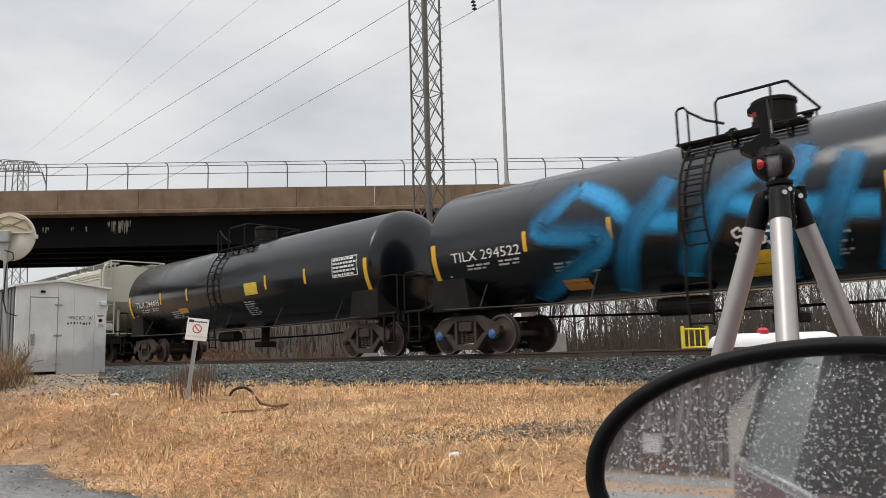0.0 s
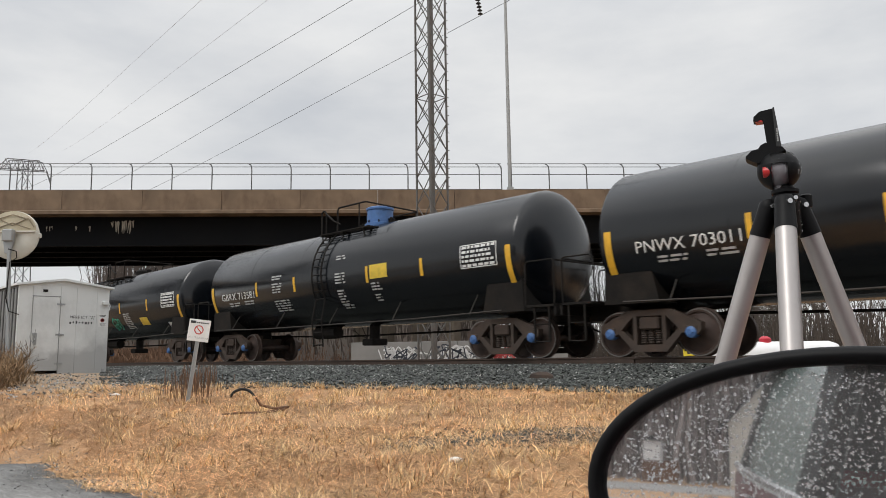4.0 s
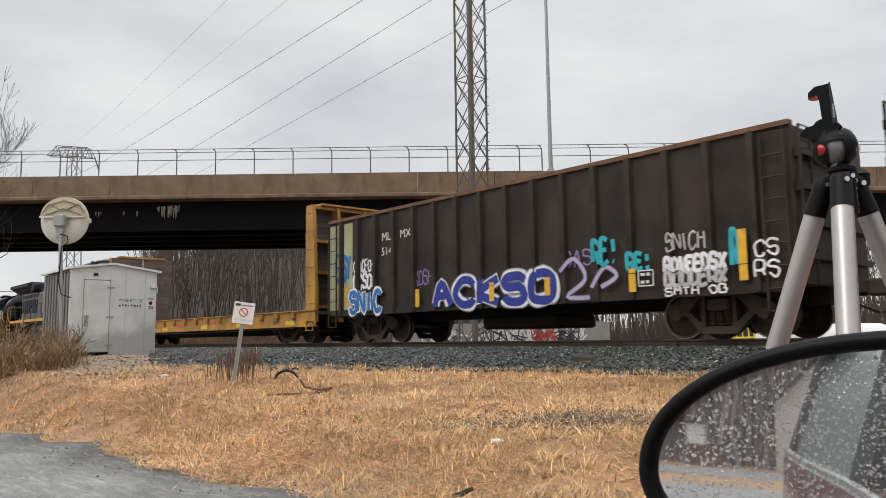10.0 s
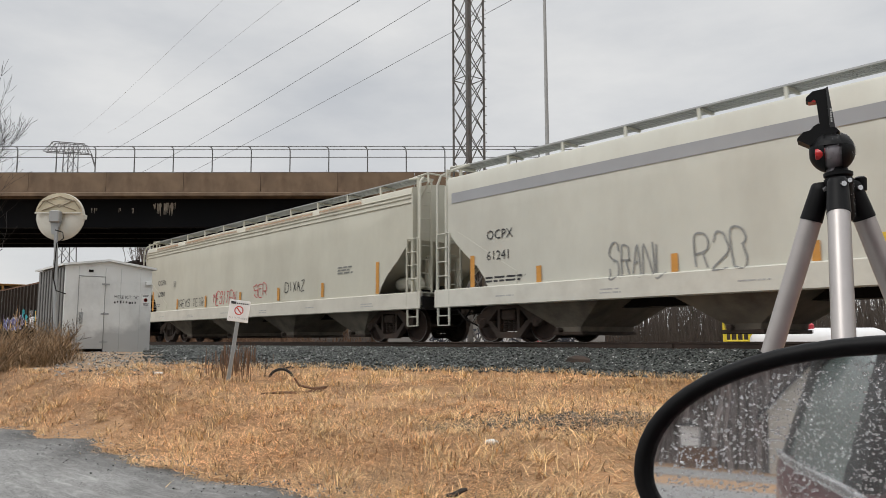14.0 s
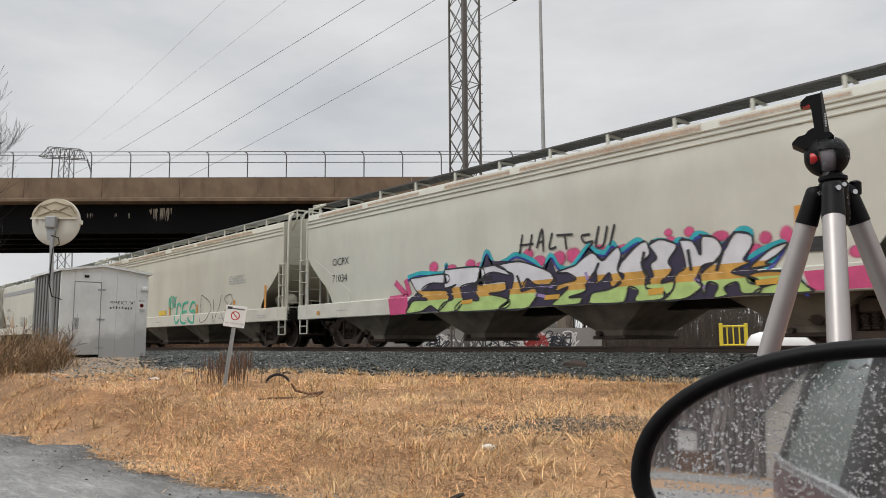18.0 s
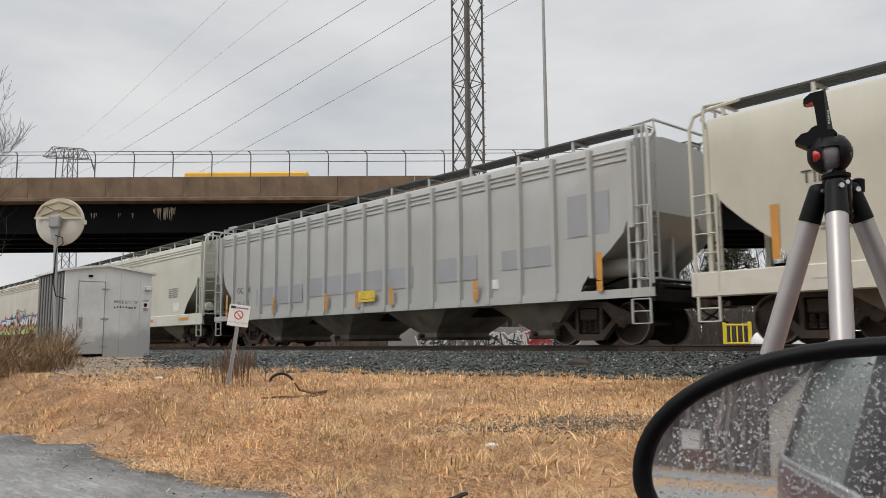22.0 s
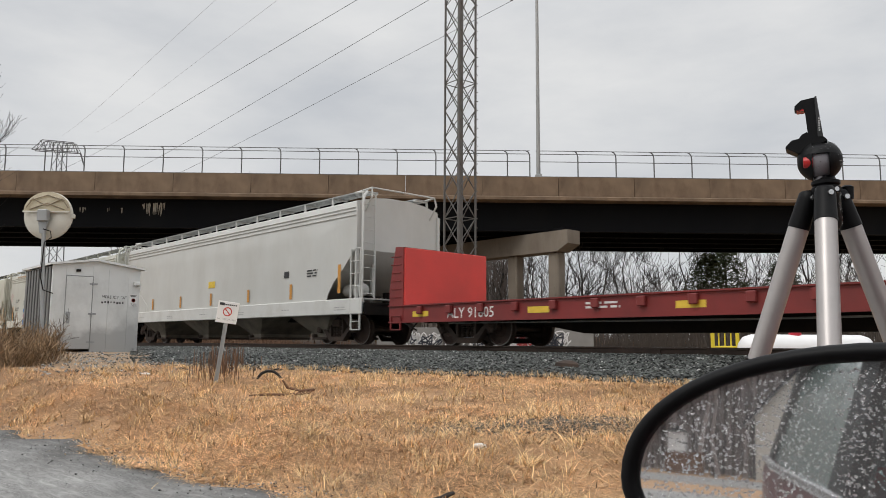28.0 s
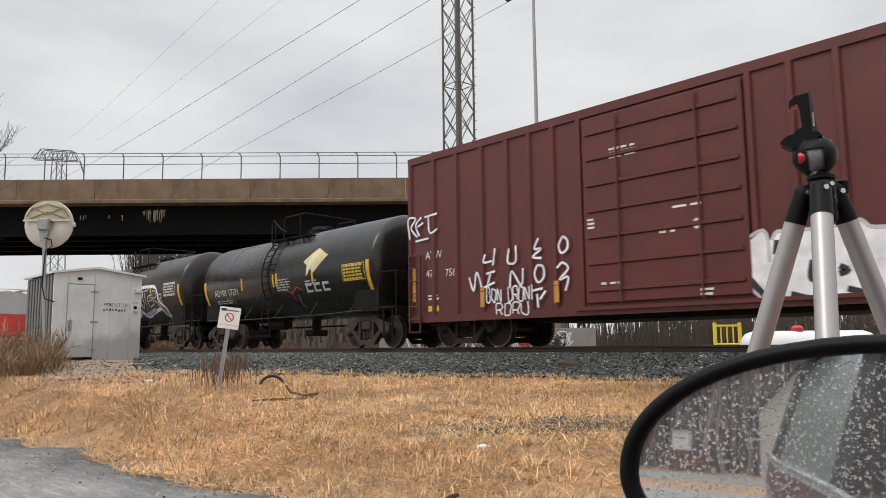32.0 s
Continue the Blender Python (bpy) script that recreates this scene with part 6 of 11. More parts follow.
        part("end_rail", Geo().tube([(xe, -1.45, 1.75), (xe, -1.45, 2.75), (xe, -0.5, 2.8), (xe, -0.45, 1.75)], 0.022, 6).tube([(xe, 1.45, 1.75), (xe, 1.45, 2.75), (xe, 0.5, 2.8), (xe, 0.45, 1.75)], 0.022, 6), M["loco_yellow"], car)
        coupler(car, xe, s)
        six_wheel_bogie(car, 3.0 if s < 0 else L - 3.25, u, s)
    # handrail along the walkway
    pts = [(-0.3, -1.5, 2.72), (11.2, -1.5, 2.73), (11.5, -1.5, 2.8), (11.9, -1.45, 3.28), (12.1, -1.42, 3.36), (15.9, -1.42, 3.36)]
    part("side_handrail", Geo().tube(pts, 0.022, 6), M["loco_dark"], car)
    for i in range(9):
        x = 0.2 + i * 1.36
        part("stanchion", Geo().cyl((x, -1.5, 1.78), (x, -1.5, 2.72), 0.018, 5), M["loco_dark"], car)
    # below the frame
    FA, FB = 5.9, 13.6
    part("fuel_tank", Geo().prism([(-1.45, 1.25), (-1.5, 0.95), (-1.5, 0.6), (-1.25, 0.32), (1.25, 0.32), (1.5, 0.6), (1.5, 0.95), (1.45, 1.25)], FB - 3.4, FB, "x").prism([(-1.5, 0.78), (-1.5, 0.5), (-1.25, 0.32), (1.25, 0.32), (1.5, 0.5), (1.5, 0.78)], FA, FB - 3.4, "x"), M["fuel_tank"], car, "dusty grey fuel tank")
    part("battery_box", Geo().bbox(FA, FA + 1.2, -1.48, 1.48, 0.8, 1.35, 0.03), M["fuel_tank"], car)
    for x in (FA + 1.35, FA + 2.95):
        part("air_reservoir", Geo().lathe([(x, 0.05), (x + 0.06, 0.22), (x + 0.14, 0.27), (x + 1.3, 0.27), (x + 1.38, 0.22), (x + 1.44, 0.05)], 20, "x", (0, -1.22, 1.12)), M["fuel_tank"], car, smooth=True)
    part("fuel_filler", Geo().bbox(FB - 3.15, FB - 2.95, -1.53, -1.48, 0.8, 1.25, 0.01), M["sign_red"], car)
    rr = random.Random(9)
    for i in range(12):
        z = rr.uniform(0.95, 1.4)
        x = rr.uniform(0, 17)
        part("pipe", Geo().tube([(x, -1.3, z), (x + 0.8, -1.34, z - rr.uniform(0.05, 0.2)), (x + 1.7, -1.3, z + 0.05)], 0.022, 5), M["under"], car)
    # painted marks: block emblem between brackets, number, bolt
    put = side(h + 0.014)
    Y = M["loco_yellow"]
    g = Geo()
    for x, d in ((6.2, 1), (9.5, -1)):
        g.rect(x - 0.07, x + 0.07, 2.24, 3.62, put)
        for z in (2.24, 3.5):
            g.rect(min(x, x + d * 0.3), max(x, x + d * 0.3), z, z + 0.12, put)
    part("bracket_emblem", g, Y, car, "golden yellow painted brackets")
    # three bold blocks, each cut by slots, with chamfered corners
    for x0, x1, slots in ((6.6, 7.42, ((6.9, 7.12, 2.8, 3.1),)), (7.52, 8.3, ((7.8, 8.02, 2.8, 3.1),)), (8.4, 9.26, ((8.7, 8.96, 2.8, 3.1),))):
        g = Geo()
        c_ = 0.09
        cols = sorted({x0, x1} | {q for sl in slots for q in sl[:2]})
        rows_ = sorted({2.5, 3.4} | {q for sl in slots for q in sl[2:]})
        for a0, a1 in zip(cols, cols[1:]):
            for b0, b1 in zip(rows_, rows_[1:]):
                if not any(sl[0] <= a0 and a1 <= sl[1] and sl[2] <= b0 and b1 <= sl[3] for sl in slots):
                    k0 = c_ if (a0 == x0 and b0 == 2.5) else 0
                    k1 = c_ if (a1 == x1 and b0 == 2.5) else 0
                    k2 = c_ if (a1 == x1 and b1 == 3.4) else 0
                    k3 = c_ if (a0 == x0 and b1 == 3.4) else 0
                    poly = [(a0 + k0, b0), (a1 - k1, b0), (a1, b0 + k1), (a1, b1 - k2), (a1 - k2, b1), (a0 + k3, b1), (a0, b1 - k3), (a0, b0 + k0)]
                    g.add([put(*q) for q in poly], [tuple(range(8))])
        part("block_emblem", g, Y, car, "golden yellow painted block shape")
    for x in (6.75, 7.15, 8.6, 9.0):
        n = 14
        g = Geo()
        c = [put(x + 0.13 * math.cos(k * math.tau / n), 2.07 + 0.12 * math.sin(k * math.tau / n)) for k in range(n)]
        g.add(c, [tuple(range(n))])
        part("round_emblem", g, Y, car)
    pc = side(1.5)
    part("number", letters("7220", 0.42, lambda a, b: pc(16.05 + a, 2.86 + b)), Y, car, "golden yellow cab number")
    g = Geo()
    g.strip([(16.05, 2.62), (16.6, 2.74)], 0.08, pc)
    g.strip([(16.5, 2.62), (17.0, 2.76)], 0.1, pc)
    g.strip([(16.9, 2.64), (17.35, 2.78)], 0.06, pc)
    part("bolt_emblem", g, Y, car)
    g = Geo()
    for x0, z0, w_, h_, hw in ((16.9, 1.95, 0.55, 0.22, 1.504), (6.0, 2.0, 0.3, 0.09, h), (8.1, 2.0, 0.3, 0.09, h), (5.5, 3.1, 0.2, 0.12, h), (10.2, 3.4, 0.15, 0.2, 1.004), (3.2, 2.4, 0.18, 0.1, h)):
        g.rect(x0, x0 + w_, z0, z0 + h_, side(hw))
    part("notice", g, M["white_mark"], car)
    g = Geo()
    for k in range(8):
        g.box(15.95, 16.65, -1.52, -1.5, 1.9 + k * 0.06, 1.93 + k * 0.06).box(16.8 - 0.1, 17.3, -1.52, -1.5, 1.95 + k * 0.06 + 0.25, 1.98 + k * 0.06 + 0.25)
    part("cab_louvres", g, M["loco_dark"], car)
    return car

# ---- the goods train, front to back ----
def black_tank(label, a, b, r, cz, number, shell="tank_black", cap="blue_cap", valve="under", mids=(2.9, 5.1, -5.1, -2.9), size=0.34, seed=1, boxed=True, shift=0.0):
    """mids: its middle stripes, counted from the front end stripe, or from the rear one where below zero."""
    h = (b - a) / 2
    car, u, half, put = tank_wagon(label, a, b, r, cz, shell, None, cap=cap, valve=valve, boxed=boxed, mid_off=shift, stripe_mids=[(m - h if m > 0 else m + h) for m in mids])
    long = half > 6
    mark(car, number, -half + (0.6 if long else 0.72), cz - (0.42 if long else 0.5), size * (0.7 if long else 0.86), put, lift=0.008, width=(2.5 if seed == 4 else 2.15) if long else 0)
    rows = [(-half + 1.05, cz - 0.56, 0.75, 2), (-half + 2.05, cz - 0.54, 0.7, 2)] if long else [(-half + 0.75, cz - 0.72, 1.3, 2)]
    if seed in (4, 5, 6):
        rows += [(-half + 5.9, cz - 0.45, 0.6, 2), (-half + 9.0, cz - 0.45, 0.8, 9)] if seed != 5 else [(-half + 3.85, cz + 0.14, 0.6, 2), (-half + 3.85, cz - 0.1, 0.62, 4), (-half + 3.85, cz - 0.65, 1.0, 5), (0.32, cz + 0.46, 0.5, 2), (0.32, cz - 0.06, 0.55, 4), (0.34, cz - 0.55, 0.4, 6), (0.4, cz - 1.02, 0.5, 2), (1.9, cz - 0.45, 0.45, 3), (1.95, cz - 0.78, 0.3, 3)]
    elif seed in (2, 3):
        rows += [(-half + 3.55, cz - 0.78, 1.15, 4), (1.15, cz - 0.75, 0.75, 7), (-half + 0.4, cz - 0.78, 0.1, 1)]
    else:
        rows += [(-half * 0.1 + 0.6, cz - 0.2, 0.9, 5), (half * 0.35, cz - 0.35, 0.8, 2)]
    small_print(car, rows, put, "grey_mark", seed=seed)
    if seed != 8:
        part("stencil_panel", block_panel(Geo(), half - 1.5, cz - 0.34, 1.15, 0.54, put, 5, seed), M["white_mark"], car)
    return car, u, half, put


lead = hopper_wagon("pale grey covered hopper wagon at the head of the view", -54.2, -34.7, "hopper_cream")
t495 = black_tank("glossy black tank wagon with white lettering and yellow stripes", -31.99, -16.34, 1.52, 2.6, "TILX 294495", cap="truck", seed=2, shift=-0.25)
syph = black_tank("black tank wagon sprayed with big blue graffiti", -13.62, 1.66, 1.52, 2.6, "TILX 294522", seed=3, shift=-0.25)
t706 = black_tank("black tank wagon with white and green scrawls", 4.5, 18.8, 1.5, 2.47, "GBRX 706710", mids=(3.2, 5.45, -5.56, -2.83), seed=4, boxed=False)
t713 = black_tank("black tank wagon with a blue valve box on top", 21.55, 35.3, 1.5, 2.48, "GBRX 713581", valve="blue_cap", seed=5)
pnw = black_tank("clean black tank wagon coupled to the locomotive", 37.96, 51.69, 1.5, 2.42, "PNWX 703011", seed=6, boxed=False)
loco = locomotive(54.32)
ttx = bulkhead_flat("yellow bulkhead flat wagon with weathered plank bulkheads", 75.35, 95.5, "ttx_yellow", 1.02, 0.56, 4.45, "wood")
part("number_panel", Geo().rect(-ttx[2] + 2.6, -ttx[2] + 5.6, 0.58, 1.0, ttx[3]), M["black_mark"], ttx[0])
mark(ttx[0], "TTPX  804981", -ttx[2] + 2.8, 0.66, 0.24, side(1.556))
gon1 = gondola("dark brown gondola wagon covered with graffiti tags", 96.25, 110.73, "gon_brown", 3.68, 0.92, 16, "rust")
gon2 = gondola("sooty black gondola wagon with a torn white placard", 112.3, 126.7, "gon_dark", 3.74, 1.08, 14, "gon_dark", 0.5)
mark(gon1[0], "ML", -4.54, 2.88, 0.24, gon1[3])
mark(gon1[0], "MX", -3.70, 2.88, 0.24, gon1[3])
mark(gon1[0], "514", -4.56, 2.46, 0.24, gon1[3])
mark(gon2[0], "MLMX", -6.2, 2.34, 0.21, gon2[3], squeeze=0.72)
mark(gon2[0], "434", -6.2, 2.03, 0.21, gon2[3], squeeze=0.8)
HOP = []
M["walk_dark"] = paint("dark_grey_grating", (0.09, 0.09, 0.088), 0.7, 0.2, 0.2, 3)
for label, a, b, mat, code, num in (("cream covered hopper wagon with small scrawls", 127.75, 147.6, "hopper_cream", "OCPX", "62090"),
                                    ("light grey covered hopper wagon with a pale grey top band", 148.2, 168.0, "hopper_grey", "OCPX", "61241"),
                                    ("cream covered hopper wagon with green and outlined graffiti", 168.45, 187.6, "hopper_cream", "OCPX", "61215"),
                                    ("grey covered hopper wagon with colourful letter graffiti", 188.3, 207.1, "hopper_grey", "OCPX", "71034"),
                                    ("grey covered hopper wagon with black and white graffiti", 208.1, 227.5, "hopper_grey", "OCPX", "71784"),
                                    ("ribbed grey covered hopper wagon with patched paint", 228.6, 247.9, "hopper_rib", "OC  PX", "70  590"),
                                    ("plain cream covered hopper wagon", 248.7, 268.3, "hopper_cream", "TILX", "622884"),
                                    ("cream covered hopper wagon with blue and pink graffiti", 269.3, 289.1, "hopper_grey", "OCPX", "62239"),
                                    ("off-white covered hopper wagon with a clean side", 290.05, 308.6, "hopper_white", "", "")):
    hw = hopper_wagon(label, a, b, mat, rib="ribbed" in label, groove="band" not in label and "plain" not in label, board="walk_dark" if len(HOP) in (3, 4, 5, 6) else "steel_grey")
    HOP.append(hw)
    if code:
        zc = 2.68 if "plain" in label else 2.44 if "ribbed" not in label else 1.9
        sp = 0.5 if "ribbed" not in label else 0.52
        xc = -hw[2] + (2.08 if "plain" in label else 1.7 if "ribbed" in label else 1.84)
        mark(hw[0], code, xc, zc, 0.23, hw[3], "black_mark")
        mark(hw[0], num, xc, zc - sp, 0.23, hw[3], "black_mark")
red = bulkhead_flat("red bulkhead flat wagon with a bright red end face", 309.75, 330.1, "flat_red", 1.02, 0.62, 2.62, "sheet")
mark(red[0], "ALY 91605", -red[2] + 2.3, 0.68, 0.26, red[3])
dm = black_tank("rusty brown short tank wagon with white outline graffiti", 331.79, 342.21, 1.5, 2.58, "DMHX 198399", "tank_brown", "truck", size=0.28, seed=7, boxed=False)
adm = black_tank("dusty black short tank wagon with a leaf emblem", 344.76, 355.17, 1.5, 2.44, "ADMX 17231", "tank_dusty", "truck", size=0.28, seed=8, boxed=False)
bx = box_wagon("maroon high box wagon with white graffiti", 357.1, 373.4, "box_maroon")
mark(bx[0], "ATW", -7.5, 2.28, 0.2, bx[3])
mark(bx[0], "473", -7.48, 1.8, 0.2, bx[3])
mark(bx[0], "756", -6.75, 1.78, 0.2, bx[3])

# ---- behind the track: wooded bank, trees, wall, gate, gas tank ----
TWIG = [0.007]                    # how thin the finest twigs get


def limb(g, p, d, length, r, depth, rr, droop=0.0, kids=3):
    """A branch that splits into thinner ones."""
    pts, rad = [p], [r]
    n = 4 if depth > 0 else 3
    q = p.copy()
    for k in range(n):
        d = (d + Vector((rr.uniform(-0.16, 0.16), rr.uniform(-0.16, 0.16), rr.uniform(-0.06, 0.14) - droop))).normalized()
        q = q + d * (length / n)
        pts.append(q.copy())
        rad.append(max(TWIG[0], r * (1 - 0.75 * (k + 1) / n)))
    g.tube(pts, rad, 5 if r > 0.05 else 3)
    if depth > 0:
        for k in range(kids):
            i = rr.randint(1, n)
            side_d = Vector((rr.uniform(-1, 1), rr.uniform(-1, 1), rr.uniform(0.0, 0.9))).normalized()
            limb(g, pts[i].copy(), (d * 0.75 + side_d * 0.75).normalized(), length * rr.uniform(0.5, 0.75), rad[i] * 0.62 + 0.003, depth - 1, rr, droop, kids)


def bare_tree(x, y, z, h, seed, label="leafless grey-brown winter tree", mat="bark_dark", spread=1.0, kids=4, depth=3, r=None):
    rr = random.Random(seed)
    t = thing("bare_tree", label, "tree", "winter trees", at=pose(x, y, z))
    r = r or h * 0.016
    trunk = Geo()
    pts, rad = [Vector((0, 0, -0.2))], [r * 1.25]
    q = Vector((0, 0, 0))
    for k in range(6):
        q = q + Vector((rr.uniform(-0.035, 0.035) * h, rr.uniform(-0.035, 0.035) * h, h * 0.15))
        pts.append(q.copy())
        rad.append(r * (1 - 0.14 * (k + 1)))
    trunk.tube(pts, rad, 8)
    part("trunk", trunk, M[mat], t, smooth=True)
    g = Geo()
    for k in range(9):
        i = rr.randint(2, 6)
        d = Vector((rr.uniform(-1, 1) * spread, rr.uniform(-1, 1) * spread, rr.uniform(0.35, 1.0))).normalized()
        limb(g, pts[i].copy(), d, h * rr.uniform(0.22, 0.38), rad[i] * 0.55, depth - 1, rr, 0, kids)
    part("crown", g, M[mat], t, "bare branching twigs")
    return t


def at_view(depth, across, z):
    """A place that lies so far out towards the bridge and so far along it."""
    return (FX * depth + EX * across, FY * depth + EY * across, z)


# the wooded bank beyond the bridge
def bank_z(d, s):
    up = ease(s, [(-60, 0), (-42, 0.2), (-36, 1), (-10, 1), (6, 0.75), (16, 0.3), (30, 0.0)])
    return -0.8 + up * ease(d, [(76, 0), (84, 2.5), (100, 11.5), (130, 19), (200, 27)])


bank = Geo()
ds = [74, 78, 82, 86, 90, 95, 100, 108, 118, 130, 150, 190]
ss = [-70 + 4 * i for i in range(30)]
for d in ds:
    for s_ in ss:
        x, y, _ = at_view(d, s_, 0)
        bank.v.append((x, y, bank_z(d, s_) + 0.3 * noise.noise(Vector((d * 0.2, s_ * 0.2, 0)))))
k = len(ss)
bank.f = [(j * k + i, j * k + i + 1, (j + 1) * k + i + 1, (j + 1) * k + i) for j in range(len(ds) - 1) for i in range(k - 1)]
tagged(part("wooded_bank", bank, M["wood_brown"], smooth=True), "brown leaf-covered bank beyond the bridge", "bank", kind="structure")
rw = random.Random(21)
g = Geo()
for i in range(2600):
    s_, d = rw.uniform(-46, 12), rw.uniform(80, 116)
    if s_ < -0.385 * d:
        continue
    z = bank_z(d, s_)
    x, y, _ = at_view(d, s_, 0)
    h = rw.uniform(4, 11)
    lean = (rw.uniform(-0.22, 0.22) * h, rw.uniform(-0.22, 0.22) * h)
    g.tube([(x, y, z - 0.3), (x + lean[0] * 0.5, y + lean[1] * 0.5, z + h * 0.5), (x + lean[0], y + lean[1], z + h)], [rw.uniform(0.03, 0.09), 0.04, 0.015], 3)
    for j in range(5):
        f = rw.uniform(0.3, 0.9)
        b0 = (x + lean[0] * f, y + lean[1] * f, z + h * f)
        g.tube([b0, (b0[0] + rw.uniform(-1, 1), b0[1] + rw.uniform(-1, 1), b0[2] + rw.uniform(0.4, 1.6))], [0.025, 0.01], 3)
M["woods"] = paint("hazy_grey_brown_branches", (0.125, 0.10, 0.085), 0.95, 0, 0.3, 0.5)
tagged(part("winter_woods", g, M["woods"]), "dense leafless brown woodland on the bank", "woods", kind="stuff")
g = Geo()
for i in range(2600):
    s_, d = rw.uniform(-40, 70), rw.uniform(56, 84)
    if s_ < -8 and d < 76:
        continue
    x, y, _ = at_view(d, s_, 0)
    if 11 < y < 18.5:
        continue
    z = bank_z(d, s_) if d > 76 else -0.8
    h = rw.uniform(0.6, 2.6)
    for j in range(3):
        g.tube([(x, y, z), (x + rw.uniform(-0.5, 0.5), y + rw.uniform(-0.5, 0.5), z + h * rw.uniform(0.5, 1))], [0.03, 0.006], 3)
tagged(part("scrub", g, M["weed"]), "tangled dry brown scrub under the trees", "scrub", kind="stuff")
berm = Geo()
bxs = [-140, -110] + [-90 + 3 * i for i in range(38)]
bys = [19.5, 21, 22.5, 24, 26, 29, 33]
for y in bys:
    for x in bxs:
        top_ = ease(x, [(-140, 0.9), (-60, 0.6), (-46, -0.7), (20, -0.75)])
        k_ = ease(y, [(19.5, 0), (24, 1), (29, 1), (33, 0.4)])
        berm.v.append((x, y, -0.8 + (top_ + 0.8) * k_ + 0.12 * noise.noise(Vector((x * 0.5, y * 0.5, 4)))))
k = len(bxs)
berm.f = [(j * k + i, j * k + i + 1, (j + 1) * k + i + 1, (j + 1) * k + i) for j in range(len(bys) - 1) for i in range(k - 1)]
tagged(part("brushy_bank", berm, M["dirt"], smooth=True), "low brown bank along the far side of the track", "bank", kind="structure")
g = Geo()
for i in range(5200):
    x, y = rw.uniform(-62, -46), rw.uniform(21, 31)
    if x > -22 and y < 30:
        if rw.random() < 0.6:
            continue
        if -17 < x < -8 and y < 31:
            continue
    top_ = ease(x, [(-140, 0.9), (-60, 0.6), (-46, -0.7), (20, -0.75)]) - 0.05
    h = rw.uniform(0.25, 0.8)
    g.tube([(x, y, top_ - 0.4), (x + rw.uniform(-0.15, 0.15), y, top_ + h * 0.6), (x + rw.uniform(-0.3, 0.3), y + rw.uniform(-0.2, 0.2), top_ + h)], [0.02, 0.018, 0.006], 3)
tagged(part("bank_brush", g, M["weed"]), "dry brown brush along the far bank", "brush", kind="stuff")
g = Geo()
for i in range(5200):
    x, y = rw.uniform(-34, 12), rw.uniform(41, 54)
    h = rw.uniform(1.0, 5.0)
    g.tube([(x, y, -0.9), (x + rw.uniform(-0.4, 0.4), y, -0.8 + h * 0.6), (x + rw.uniform(-0.7, 0.7), y, -0.8 + h)], [0.03, 0.022, 0.006], 3)
tagged(part("far_thicket", g, M["bark"]), "grey-brown bare thicket beyond the gas tank", "thicket", kind="stuff")
TWIG[0] = 0.02
# single trees that show against the sky beyond the bridge
for i, (s_, d, h) in enumerate(((12, 84, 12), (15, 80, 11), (18, 86, 13), (20.5, 80, 11), (23, 84, 12), (26, 80, 10), (29, 86, 13), (32, 80, 11), (35, 84, 12), (39, 80, 11), (43, 84, 13), (48, 82, 11), (-3, 74, 9), (-1, 80, 10), (4, 78, 10), (8, 82, 11), (11, 92, 12), (13.5, 88, 10), (16.5, 94, 12), (19, 90, 11), (21.8, 93, 13), (24.5, 90, 11), (27, 95, 12), (30.5, 91, 11), (33.5, 94, 12), (37, 90, 11), (41, 93, 12), (45, 90, 12), (51, 92, 12), (56, 88, 12), (14, 70, 8), (22, 71, 8), (33, 70, 8), (41, 72, 9))):
    x, y, _ = at_view(d, s_, 0)
    bare_tree(x, y, -0.8, h, 40 + i)


def pine(x, y, z, h, seed):
    rr = random.Random(seed)
    t = thing("pine_tree", "dull green evergreen pine among bare trees", "tree", "evergreens", at=pose(x, y, z))
    part("trunk", Geo().tube([(0, 0, -0.2), (0.05, 0, h * 0.5), (0, 0, h)], [h * 0.02, h * 0.014, 0.02], 7), M["bark"], t)
    g = Geo()
    for i in range(1500):
        zz = h * (0.25 + 0.75 * rr.random() ** 0.9)
        rad = math.sqrt(max(0.02, 1 - (zz / h - 0.2) / 0.85)) * h * 0.34 * rr.random() ** 0.5
        a = rr.random() * math.tau
        c = Vector((rad * math.cos(a), rad * math.sin(a), zz + rr.uniform(-0.2, 0.2)))
        for j in range(3):
            d = Vector((rr.uniform(-1, 1), rr.uniform(-1, 1), rr.uniform(-0.3, 0.5))).normalized() * rr.uniform(0.25, 0.5)
            w = Vector((rr.uniform(-1, 1), rr.uniform(-1, 1), rr.uniform(-1, 1))).normalized() * 0.07
            g.add([c - w, c + w, c + d], [(0, 1, 2)])
    part("crown", g, M["evergreen"], t, "ragged dull green needles")


for i, (s_, d, h) in enumerate(((27.5, 74, 9.5), (31, 78, 10.5), (36, 76, 9))):
    x, y, _ = at_view(d, s_, 0)
    pine(x, y, -0.8, h, 70 + i)

# low concrete wall with spray tags beyond the track
M["wall_grey"] = paint("pale_grey_block_wall", (0.24, 0.235, 0.225), 0.85, 0, 0.2, 0.8, (0.22, 0.21, 0.2), 0.5, 0.6)
wall = thing("low_wall", "long low grey concrete wall with white and red spray tags", "wall")
wa, wb = Vector((-36, 27.5, 0)), Vector((-26.4, 35.45, 0))
wd = (wb - wa).normalized()
wn_ = Vector((wd.y, -wd.x, 0))
WM = Matrix(((wd.x, -wn_.x, 0, wa.x), (wd.y, -wn_.y, 0, wa.y), (0, 0, 1, -0.8), (0, 0, 0, 1)))
wall.matrix_basis = WM
wl_ = (wb - wa).length
